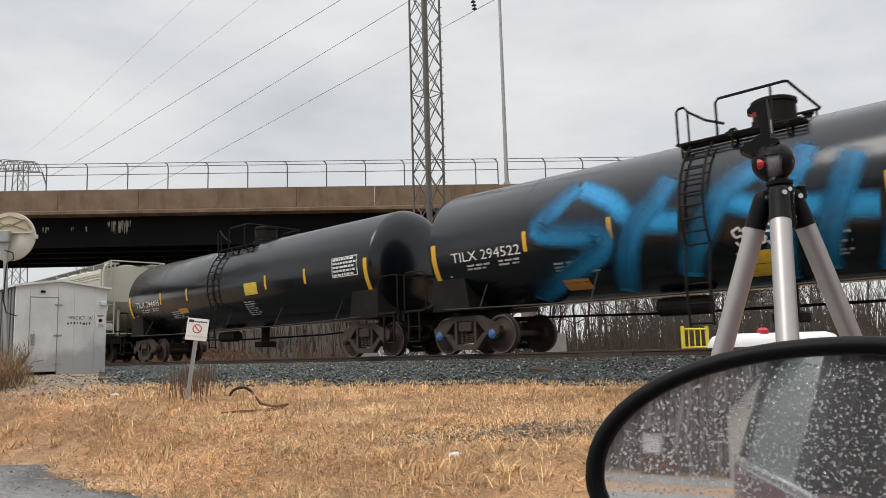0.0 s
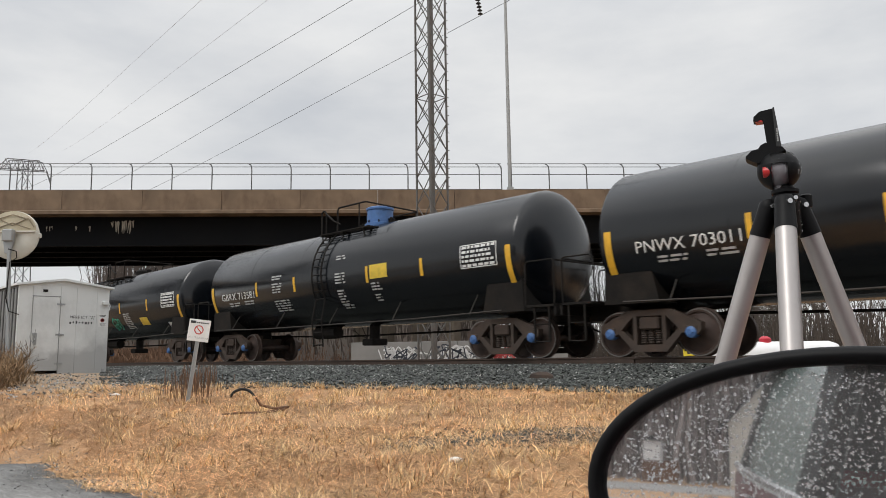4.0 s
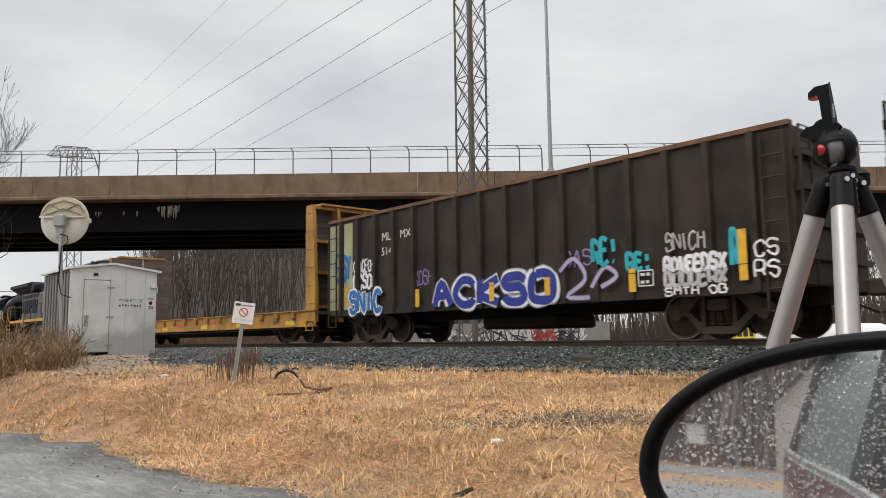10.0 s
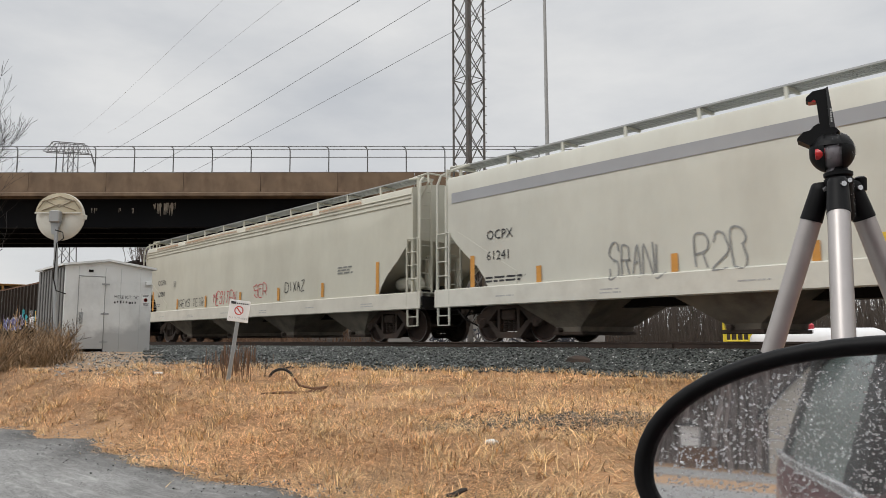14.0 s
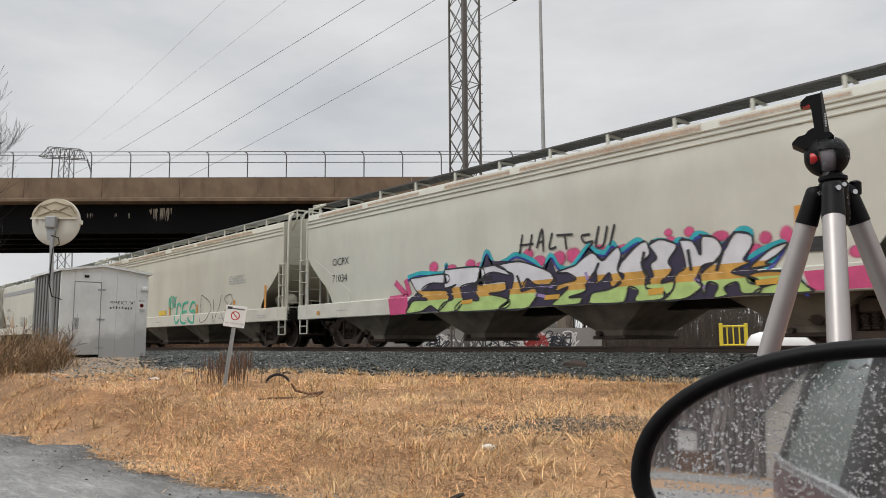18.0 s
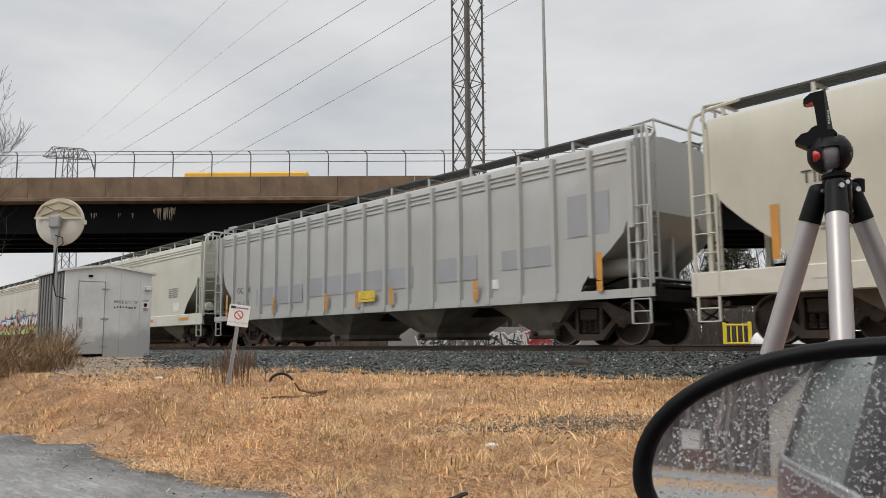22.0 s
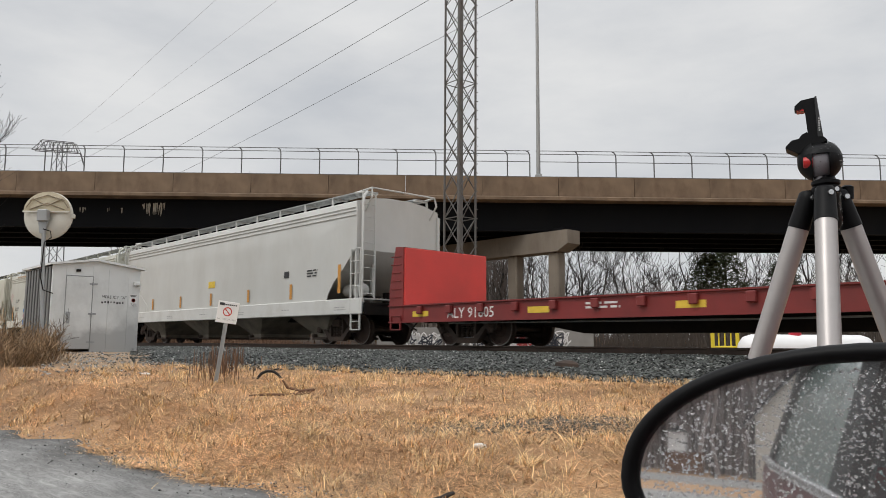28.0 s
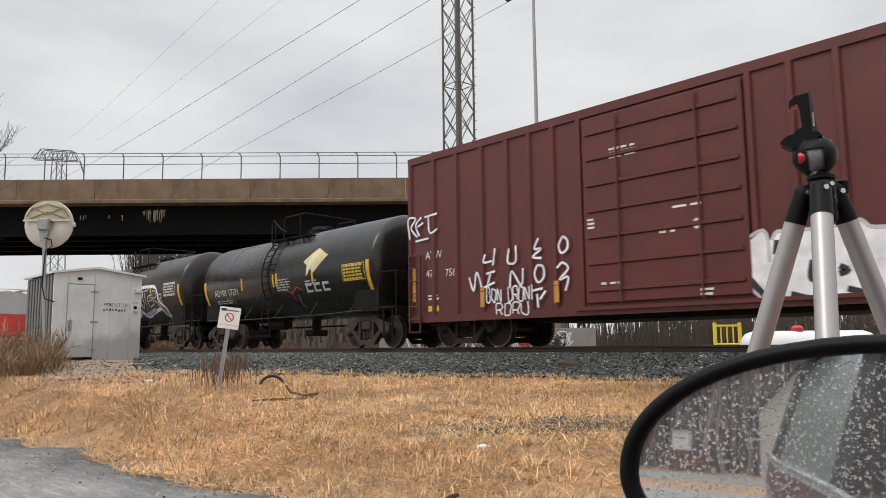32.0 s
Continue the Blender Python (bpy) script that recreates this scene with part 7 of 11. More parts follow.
for i in range(6):
    part("wall_panel", kept("wall_panel", lambda: Geo().bbox(0.01, wl_ / 6 - 0.01, 0, 0.2, 0, 1.75, 0.02)), M["wall_grey"], wall, at=pose(i * wl_ / 6, 0, 0))
M["tag_white"] = paint("white_spray_paint", (0.66, 0.66, 0.66), 0.6, 0, 0.15, 4)
M["tag_red"] = paint("red_spray_paint", (0.42, 0.05, 0.05), 0.6, 0, 0.15, 4)
M["tag_dark"] = paint("dark_spray_paint", (0.03, 0.035, 0.05), 0.6, 0, 0.15, 4)
rt = random.Random(5)
for nm, cnt in (("tag_white", 46), ("tag_dark", 26), ("tag_red", 7)):
    g = Geo()
    for i in range(cnt):
        a = rt.uniform(2, wl_ - 1.5) if nm != "tag_red" else rt.uniform(8, 9.5)
        pts = [(a + rt.uniform(-0.5, 0.5), 0.8 + rt.uniform(-0.3, 0.75)) for _ in range(5)]
        lift = 0.004 + 0.003 * ("dark" in nm) + 0.006 * ("red" in nm)
        g.strip(smooth_line(pts, 5), 0.07, lambda p, q, k=lift: (p, -k, q))
    part("spray_tag", g, M[nm], wall, kind="stuff")

# yellow pipe gate
M["gate_yellow"] = paint("bright_yellow_steel_paint", (0.72, 0.58, 0.04), 0.5, 0, 0.08, 3)
gate = thing("pipe_gate", "short bright yellow painted steel barrier gate", "gate", at=pose(-15.28, 28.15, -0.8, 0, 0, math.degrees(math.atan2(0.85, 0.62))))
for x in (0, 1.02):
    part("gate_post", Geo().bbox(x - 0.06, x + 0.06, -0.06, 0.06, 0, 1.62, 0.015), M["gate_yellow"], gate)
for x in (0.25, 0.5, 0.75):
    part("bar", Geo().cyl((x, 0, 0.75), (x, 0, 1.5), 0.03, 6), M["gate_yellow"], gate)
for z in (0.78, 1.5):
    part("rail", Geo().cyl((0, 0, z), (1.02, 0, z), 0.04, 6), M["gate_yellow"], gate)

# white gas tank lying on its cradle, with a red valve cover
M["tank_white"] = paint("clean_white_enamel", (0.78, 0.78, 0.78), 0.35, 0, 0.05, 2)
M["valve_red"] = paint("red_valve_cover", (0.5, 0.03, 0.05), 0.4, 0, 0.1, 4)
gas = thing("gas_tank", "white horizontal propane tank with a red valve cover", "gas tank", at=pose(-12.7, 25.1, -0.8, 0, 0, math.degrees(math.atan2(3.5, 3.15))))
LG = 4.6
prof = [(0.0, 0.02), (0.06, 0.25), (0.2, 0.42), (0.45, 0.5), (LG - 0.45, 0.5), (LG - 0.2, 0.42), (LG - 0.06, 0.25), (LG, 0.02)]
part("vessel", Geo().lathe(prof, 28, "x", (0, 0, 0.72)), M["tank_white"], gas, smooth=True)
part("valve_cover", Geo().lathe([(1.15, 0.2), (1.32, 0.2), (1.4, 0.1)], 16, "z", (1.95, 0, 0)), M["valve_red"], gas, smooth=True)
for x in (0.9, LG - 0.9):
    part("cradle", Geo().bbox(x - 0.1, x + 0.1, -0.4, 0.4, -0.05, 0.35, 0.02), M["concrete_pale"], gas)

# far pylon and the power lines
M["pylon_steel"] = paint("far_grey_pylon_steel", (0.13, 0.13, 0.135), 0.6, 0.3, 0.1, 1)
px_, py_ = -265.0, 72.0
pylon = thing("pylon", "distant lattice electricity pylon with a flat cross-arm", "pylon", at=pose(px_, py_, 0, 0, 0, math.degrees(math.atan2(EY, EX))))
for sx in (-1, 1):
    for sy in (-1, 1):
        part("leg", Geo().cyl((sx * 3.0, sy * 3.0, -1), (sx * 1.5, sy * 1.5, 64), 0.2, 5, 0.16), M["pylon_steel"], pylon)
for sy in (-1, 1):
    g = Geo()
    for i in range(10):
        za, zb = i * 6.2, (i + 1) * 6.2
        ha, hb_ = 3.0 - 1.5 * za / 64, 3.0 - 1.5 * zb / 64
        g.cyl((-ha, sy * ha, za), (hb_, sy * hb_, zb), 0.1, 4)
        g.cyl((ha, sy * ha, za), (-hb_, sy * hb_, zb), 0.1, 4)
    part("bracing", g, M["pylon_steel"], pylon, kind="stuff")
g = Geo()
for sy in (-1, 1):
    g.cyl((-8.6, sy * 1, 61.6), (6.4, sy * 1, 60.8), 0.17, 4)
    g.cyl((-5.4, sy * 1, 64.8), (4.6, sy * 1, 64.0), 0.17, 4)
    g.cyl((-8.6, sy * 1, 61.6), (-5.4, sy * 1, 64.8), 0.12, 4)
    g.cyl((6.4, sy * 1, 60.8), (4.6, sy * 1, 64.0), 0.12, 4)
    for i in range(5):
        a = -7.2 + i * 2.5
        g.cyl((a, sy, 61.55 - 0.055 * (a + 8)), (a + 1.3, sy, 64.7 - 0.08 * (a + 6)), 0.1, 4)
        g.cyl((a + 1.3, sy, 64.7 - 0.08 * (a + 6)), (a + 2.5, sy, 61.5 - 0.055 * (a + 10)), 0.1, 4)
part("cross_arm", g, M["pylon_steel"], pylon)
part("insulator", Geo().cyl((6.6, 0, 60.8), (8.0, 0, 56.8), 0.25, 6), M["pylon_steel"], pylon)
M["wire_pale"] = paint("pale_far_power_line", (0.42, 0.43, 0.45), 0.6, 0, 0.05, 3)
M["wire"] = paint("dark_power_line", (0.06, 0.06, 0.065), 0.6, 0, 0.1, 3)
wires = thing("power_lines", "thin dark overhead power lines sweeping up towards the camera", "power lines")
for a, b, r_ in (((-30.3, 31.93, 20.07), (-250.69, 90.0, 47.35), 0.014), ((-33.13, 28.74, 20.45), (-256.64, 82.97, 50.03), 0.014), ((-36.02, 25.56, 20.43), (-264.82, 72.97, 55.43), 0.014), ((-39.21, 22.06, 20.4), (-256.38, 80.1, 67.35), 0.008), ((-41.71, 19.31, 20.37), (-263.88, 72.02, 66.37), 0.008)):
    a, b = Vector(a), Vector(b)
    far_r = r_ * 3.0
    pts, rad = [], []
    for i in range(13):
        f = -0.12 + 1.12 * i / 12
        p = a + (b - a) * f
        p.z -= 1.2 * math.sin(math.pi * max(0, min(1, f))) * 0.6
        pts.append(p)
        rad.append(r_ + (far_r - r_) * max(0, f))
    part("wire", Geo().tube(pts, rad, 4), M["wire"] if r_ > 0.012 else M["wire_pale"], wires)
g = Geo()
for k in range(7):
    c = Vector((-29.75, 32.43, 20.5)) + Vector((-0.02, -0.03, 0.22)) * k
    g.cyl(c, c + Vector((0, 0, 0.1)), 0.16, 10, 0.05)
g.cyl((-29.75, 32.43, 20.4), (-29.95, 32.2, 23), 0.03, 5)
part("insulator", g, M["wire"], wires)

TWIG[0] = 0.007
# bare trees beside the bridge end, and the bush by the shed
bare_tree(-41.6, 3.3, -0.3, 13.5, 11, "bare dark tree with fine twigs beside the bridge", "bark_dark", 1.1, 5, 5, 0.15)
bare_tree(-47, 7.0, -0.3, 11.5, 12, "bare dark tree with fine twigs beside the bridge", "bark_dark", 0.9, 4, 3, 0.2)

# ---- grass, weeds and rubbish in the foreground ----
M["straw_blade"] = paint("pale_straw_blade", (0.65, 0.405, 0.21), 0.7, 0, 0.3, 0.8, (0.36, 0.19, 0.085), 0.6, 0.5, island=0.9)
M["straw_tuft"] = paint("golden_dry_grass", (0.66, 0.46, 0.235), 0.8, 0, 0.25, 1, island=0.7)
rg = random.Random(31)
TWIG[0] = 0.0035


def bare_patch(x, y):
    return noise.noise(Vector((x * 0.45, y * 0.45, 9.0))) + 0.4 * noise.noise(Vector((x * 1.4, y * 1.4, 2.0)))


def on_grass(x, y):
    if y < road_edge(x) + 0.22 * wob(x, 1.0, 1.3) - 0.3 * rg.random() ** 2 or y > toe(x) + 0.1:
        return False
    if x < -13.5 and FX * x + FY * y > 13.8 and bare_patch(x, y) > -0.15:
        return rg.random() < 0.12
    return True


def blade(g, p, d, up, w):
    s = Vector((-d.y, d.x, 0)).normalized() * w
    mid = p + d * 0.55 + Vector((0, 0, up * 0.7))
    tip = p + d + Vector((0, 0, up))
    g.add([p - s, p + s, mid + s * 0.7, mid - s * 0.7, tip], [(0, 1, 2, 3), (3, 2, 4)])


mat_grass = Geo()
count = 0
while count < 150000:
    d = 4.8 + 11.5 * rg.random() ** 1.25
    s_ = rg.uniform(-0.62, 0.5) * d
    x, y = FX * d + EX * s_, FY * d + EY * s_
    if not on_grass(x, y):
        continue
    if bare_patch(x, y) > 0.28 and rg.random() < 0.7:
        continue
    count += 1
    a = rg.random() * math.tau
    ln = rg.uniform(0.05, 0.14) if rg.random() < 0.7 else rg.uniform(0.14, 0.3)
    flat = rg.random() < 0.93
    up = rg.uniform(-0.01, 0.025) if flat else rg.uniform(0.03, 0.08)
    p = Vector((x, y, ground_z(x, y) + rg.uniform(0.0, 0.025)))
    blade(mat_grass, p, Vector((math.cos(a), math.sin(a), 0)) * ln * (1 if flat else 0.5), up, rg.uniform(0.0016, 0.0034) * (0.8 + d * 0.05))
tagged(part("matted_grass", mat_grass, M["straw_blade"]), "matted dead straw-coloured grass", "grass", kind="stuff")
tufts = Geo()
for i in range(700):
    d = 5.2 + 10.5 * rg.random() ** 1.1
    s_ = rg.uniform(-0.6, 0.5) * d
    x, y = FX * d + EX * s_, FY * d + EY * s_
    if not on_grass(x, y):
        continue
    hgt = rg.uniform(0.04, 0.12) * (1.4 if x < -9 and y > 5 else 1)
    for k in range(rg.randint(12, 34)):
        a = rg.random() * math.tau
        q = Vector((x + rg.gauss(0, 0.07), y + rg.gauss(0, 0.07), 0))
        q.z = ground_z(q.x, q.y)
        blade(tufts, q, Vector((math.cos(a), math.sin(a), 0)) * rg.uniform(0.05, 0.22), hgt * rg.uniform(0.5, 1.2), rg.uniform(0.002, 0.004) * (0.8 + d * 0.05))
# long fallen straws, in drifts nearer the road and by the ballast
for i in range(300):
    d = 5.0 + 3.6 * rg.random() if rg.random() < 0.6 else rg.uniform(8.0, 12.5)
    s_ = rg.uniform(-0.6, 0.45) * d
    x, y = FX * d + EX * s_, FY * d + EY * s_
    if not on_grass(x, y) or noise.noise(Vector((x * 0.8, y * 0.8, 21.0))) < -0.05:
        continue
    lean = rg.random() * math.tau
    for k in range(rg.randint(14, 30)):
        a = lean + rg.gauss(0, 0.9)
        q = Vector((x + rg.gauss(0, 0.16), y + rg.gauss(0, 0.16), 0))
        q.z = ground_z(q.x, q.y) + 0.01
        blade(tufts, q, Vector((math.cos(a), math.sin(a), 0)) * rg.uniform(0.1, 0.3), rg.uniform(0.01, 0.08), rg.uniform(0.0018, 0.0034))
# the fringe where the grass meets the ballast
for i in range(480):
    x = rg.uniform(-14, -1)
    y = toe(x) + rg.gauss(-0.15, 0.22)
    for k in range(7):
        a = rg.random() * math.tau
        q = Vector((x + rg.gauss(0, 0.06), y + rg.gauss(0, 0.06), 0))
        q.z = ground_z(q.x, q.y)
        blade(tufts, q, Vector((math.cos(a), math.sin(a), 0)) * rg.uniform(0.02, 0.14), rg.uniform(0.03, 0.12), 0.0035)
tagged(part("grass_tufts", tufts, M["straw_tuft"]), "upright tufts of golden dry grass", "grass", kind="stuff")

# red-brown dock stalks in front of the ballast, by the leaning sign
stalks = Geo()
for i in range(150):
    x = rg.uniform(-14.6, -11.0)
    y = 5.6 + (x + 11.4) * -0.55 + rg.gauss(0, 0.22)
    z = ground_z(x, y)
    h = rg.uniform(0.15, 0.5)
    stalks.tube([(x, y, z), (x + rg.uniform(-0.03, 0.03), y, z + h * 0.6), (x + rg.uniform(-0.05, 0.05), y, z + h)], [0.003, 0.006, 0.004], 3)
tagged(part("dock_stalks", stalks, M["weed"]), "upright red-brown dead weed stalks", "weeds", kind="stuff")


M["dry_bush"] = paint("tan_dead_bush_stems", (0.30, 0.205, 0.12), 0.9, 0, 0.3, 2, island=0.6)


def shrub(name, x, y, h, w, n, seed, mat, label):
    rr = random.Random(seed)
    t = thing(name, label, "bush", "dead bushes", at=pose(x, y, ground_z(x, y)))
    stem = Geo()
    for i in range(n):
        a = rr.random() * math.tau
        r0 = rr.uniform(0, 0.55) * w
        p = Vector((r0 * math.cos(a), r0 * math.sin(a), 0))
        d = Vector((rr.uniform(-0.7, 0.7), rr.uniform(-0.7, 0.7), rr.uniform(0.6, 1.2))).normalized()
        limb(stem, p, d, h * rr.uniform(0.4, 0.9), 0.008, 2, rr, 0.05, 3)
    part("twig_tangle", stem, M[mat], t, kind="stuff")
    blades = Geo()
    for i in range(n * 4):
        a = rr.random() * math.tau
        r0 = rr.uniform(0, 0.95) * w
        p = Vector((r0 * math.cos(a), r0 * math.sin(a), 0))
        b = rr.random() * math.tau
        blade(blades, p, Vector((math.cos(b), math.sin(b), 0)) * rr.uniform(0.1, 0.45), h * rr.uniform(0.2, 0.7), 0.005)
    part("dry_leaves", blades, M["dry_bush"], t, kind="stuff")
    return t


for i, (x, y, h, w) in enumerate(((-15.9, 2.6, 0.72, 0.8), (-16.5, 3.3, 0.72, 0.75), (-17.4, 3.9, 0.66, 0.7), (-16.2, 1.6, 0.8, 0.85), (-17.6, 4.7, 0.6, 0.6), (-16.6, 4.2, 0.45, 0.5))):
    shrub("dead_bush", x, y, h, w, 85, 90 + i, "dry_bush", "tangled dead brown bush beside the road")
shrub("dry_weed", -21.6, 5.9, 0.8, 0.25, 14, 97, "bark", "thin dry weed growing against the shed door")

# rubbish: half-buried tyre, bent strap, white stone, stick, old box, ties' splinters
M["rubber"] = paint("perished_black_rubber", (0.02, 0.02, 0.02), 0.8, 0, 0.3, 8, (0.05, 0.045, 0.04), 0.4, 6)
tyre = Geo()
for k in range(13):
    a0, a1 = math.pi * k / 13, math.pi * (k + 1) / 13
    tyre.tube([(0.2 * math.cos(a0), 0, 0.19 * math.sin(a0)), (0.2 * math.cos(a1), 0, 0.19 * math.sin(a1))], 0.024, 6)
tx, ty = -11.3, 6.45
tagged(part("old_tyre", tyre, M["rubber"], at=pose(tx, ty, ground_z(tx, ty) - 0.06, 0, 0, 50), smooth=True), "thin black old tyre half buried in the grass", "tyre")
ring = Geo().tube([(-0.45, -0.08, 0.0), (-0.2, -0.14, 0.02), (0.1, -0.1, 0.015), (0.34, 0.04, 0.04), (0.4, 0.16, 0.07), (0.2, 0.2, 0.05), (0.02, 0.16, 0.1), (-0.04, 0.14, 0.2)], [0.01, 0.018, 0.02, 0.022, 0.02, 0.017, 0.02, 0.012], 5)
rx_, ry_ = -9.45, 5.62
tagged(part("bent_scrap_bar", ring, M["rust"], at=pose(rx_, ry_, ground_z(rx_, ry_) + 0.01, 0, 0, 49)), "bent rusty scrap iron bar lying in the grass", "scrap metal")
M["white_stone"] = paint("chalky_white_stone", (0.72, 0.70, 0.66), 0.8, 0, 0.1, 10)


def lump(name, x, y, sx, sy, sz, seed, mat, label, category, yaw_=0):
    rr = random.Random(seed)
    g = Geo()
    rings = []
    for i in range(6):
        t = i / 5
        r_ = math.sin(math.pi * (0.12 + 0.76 * t))
        rings.append([(sx * r_ * math.cos(k * math.tau / 10) * rr.uniform(0.85, 1.1), sy * r_ * math.sin(k * math.tau / 10) * rr.uniform(0.85, 1.1), sz * (-0.3 + 1.3 * t)) for k in range(10)])
    g.loft(rings, True, True)
    return tagged(part(name, g, M[mat], at=pose(x, y, ground_z(x, y), 0, 0, yaw_), smooth=True), label, category)


lump("white_stone", -4.98, 4.98, 0.07, 0.05, 0.045, 1, "white_stone", "flat chalky white stone lying in the dry grass", "stone", 40)
lump("white_stone", -13.4, 5.25, 0.09, 0.05, 0.04, 2, "white_stone", "pale flat stone beside the weeds", "stone", 40)
lump("white_stone", -15.2, 3.0, 0.09, 0.06, 0.05, 3, "white_stone", "pale stone at the edge of the dry grass", "stone", 40)
stick = Geo().tube([(-0.12, 0, 0.0), (-0.04, 0.012, 0.015), (0.03, 0.0, 0.035), (0.07, -0.01, 0.06), (0.11, -0.005, 0.07)], [0.012, 0.019, 0.021, 0.017, 0.011], 8)
sx_, sy_ = -4.05, 3.65
tagged(part("broken_stick", stick, M["bark_dark"], at=pose(sx_, sy_, ground_z(sx_, sy_), 0, 0, 52), smooth=True), "short broken dark wooden stick on the ground", "stick")
bx_, by_ = -8.95, 11.2
tagged(part("scrap_block", Geo().loft([[(-0.24, -0.1, -0.05), (0.22, -0.12, -0.05), (0.25, 0.1, -0.05), (-0.2, 0.12, -0.05)], [(-0.2, -0.09, 0.04), (0.2, -0.1, 0.05), (0.2, 0.08, 0.06), (-0.17, 0.1, 0.05)], [(-0.08, -0.05, 0.09), (0.1, -0.05, 0.1), (0.1, 0.05, 0.1), (-0.06, 0.06, 0.09)]], True, True), M["truck"], at=pose(bx_, by_, ballast_z(bx_, by_) + 0.02, 4, 6, 38)), "dark iron block on the ballast", "scrap metal")
# gravel showing through the grass, and chips on the road edge
M["chips"] = paint("pale_gravel_chips", (0.24, 0.24, 0.23), 0.7, 0, 0.2, 8, island=0.9)
rs.seed(77)


def pick_patch():
    d = rs.gauss(8.2, 0.3)
    s_ = rs.gauss(1.5, 0.6)
    x, y = FX * d + EX * s_ + 0.0, FY * d + EY * s_
    return x, y, ground_z(x, y) + 0.008


def pick_pale():
    x = -33 + 33 * rs.random() ** 0.75
    y = rs.uniform(toe(x) - 0.2, 13.2)
    return x, y, ballast_z(x, y) + 0.03


def pick_streak():
    f = rs.random()
    d = 8.0 + 0.9 * f + rs.gauss(0, 0.12)
    s_ = 0.3 + 2.6 * f + rs.gauss(0, 0.2)
    x, y = FX * d + EX * s_, FY * d + EY * s_
    return x, y, ground_z(x, y) + 0.01


def pick_edge():
    x = rs.uniform(-13, -3.5)
    y = road_edge(x) + rs.gauss(-0.1, 0.3)
    return x, y, ground_z(x, y) + (0.04 if y < road_edge(x) else 0.01)


def pick_dirt():
    x, y = rs.uniform(-22, -13), rs.uniform(3.8, 7.6)
    return (x, y, ground_z(x, y) + 0.025) if FX * x + FY * y > 13 else (0, 0, None)


chips = Geo()
scatter_stones(chips, 2600, pick_pale, (0.012, 0.032))
scatter_stones(chips, 900, pick_streak, (0.008, 0.024))
scatter_stones(chips, 1600, pick_edge, (0.004, 0.014))
scatter_stones(chips, 900, pick_dirt, (0.015, 0.04))
dark_chips = Geo()
scatter_stones(dark_chips, 3600, pick_patch, (0.01, 0.028))
scatter_stones(dark_chips, 3000, pick_streak, (0.01, 0.03))
tagged(part("gravel_patch", dark_chips, M["ballast"]), "patch of grey crushed stone lying in the grass", "gravel", kind="stuff")
tagged(part("gravel", chips, M["chips"]), "scattered pale gravel chips", "gravel", kind="stuff")

# ---- graffiti, stencils, placards and reflective strips on the wagons ----
for key, col in (("white", (0.78, 0.79, 0.82)), ("black", (0.02, 0.02, 0.022)), ("pink", (0.56, 0.07, 0.20)), ("teal", (0.02, 0.36, 0.42)), ("purple", (0.30, 0.22, 0.45)), ("lime", (0.42, 0.58, 0.2)), ("orange", (0.62, 0.34, 0.05)), ("navy", (0.02, 0.035, 0.26)), ("cobalt", (0.02, 0.15, 0.42)), ("red", (0.52, 0.08, 0.08)), ("grey", (0.25, 0.255, 0.25)), ("green", (0.04, 0.42, 0.28)), ("lilac", (0.42, 0.38, 0.55)), ("sky", (0.014, 0.29, 0.60)), ("silver", (0.5, 0.5, 0.51)), ("cream", (0.62, 0.58, 0.46))):
    M["sp_" + key] = paint(key + "_spray_paint", col, 0.55, 0, 0.18, 4, tuple(c * 0.55 for c in col), 0.35, 2.5)


def misted(m, soft):
    """Thins a sprayed line towards its rim, with a speckled overspray."""
    n, l = m.node_tree.nodes, m.node_tree.links
    bs = n["Principled BSDF"]
    out = n["Material Output"]
    at = n.new("ShaderNodeAttribute")
    at.attribute_name = "cover"
    co = n.new("ShaderNodeTexCoord")
    nz = n.new("ShaderNodeTexNoise")
    nz.inputs["Scale"].default_value = 9
    nz.inputs["Detail"].default_value = 8
    nz.inputs["Roughness"].default_value = 0.75
    l.new(co.outputs["Object"], nz.inputs["Vector"])
    ma = n.new("ShaderNodeMath")
    ma.operation = "MULTIPLY_ADD"
    ma.inputs[1].default_value = 0.5 * soft
    l.new(nz.outputs["Fac"], ma.inputs[0])
    l.new(at.outputs["Fac"], ma.inputs[2])
    mr = n.new("ShaderNodeMapRange")
    mr.interpolation_type = "SMOOTHSTEP"
    mr.inputs["From Min"].default_value, mr.inputs["From Max"].default_value = 0.25 * soft, 0.25 * soft + soft
    l.new(ma.outputs[0], mr.inputs["Value"])
    tr = n.new("ShaderNodeBsdfTransparent")
    mx = n.new("ShaderNodeMixShader")
    l.new(mr.outputs[0], mx.inputs[0])
    l.new(tr.outputs[0], mx.inputs[1])
    l.new(bs.outputs[0], mx.inputs[2])
    l.new(mx.outputs[0], out.inputs["Surface"])


SOFT = {"sky": 0.85, "lilac": 0.7, "cream": 0.7, "pink": 0.5, "white": 0.45, "silver": 0.45}
M["sp_blue_mist"] = paint("thin_blue_overspray", (0.006, 0.075, 0.16), 0.4, 0, 0.2, 4)
misted(M["sp_blue_mist"], 1.9)
for key in ("white", "black", "pink", "teal", "purple", "lime", "orange", "navy", "cobalt", "red", "grey", "green", "lilac", "sky", "silver", "cream"):
    misted(M["sp_" + key], SOFT.get(key, 0.35))

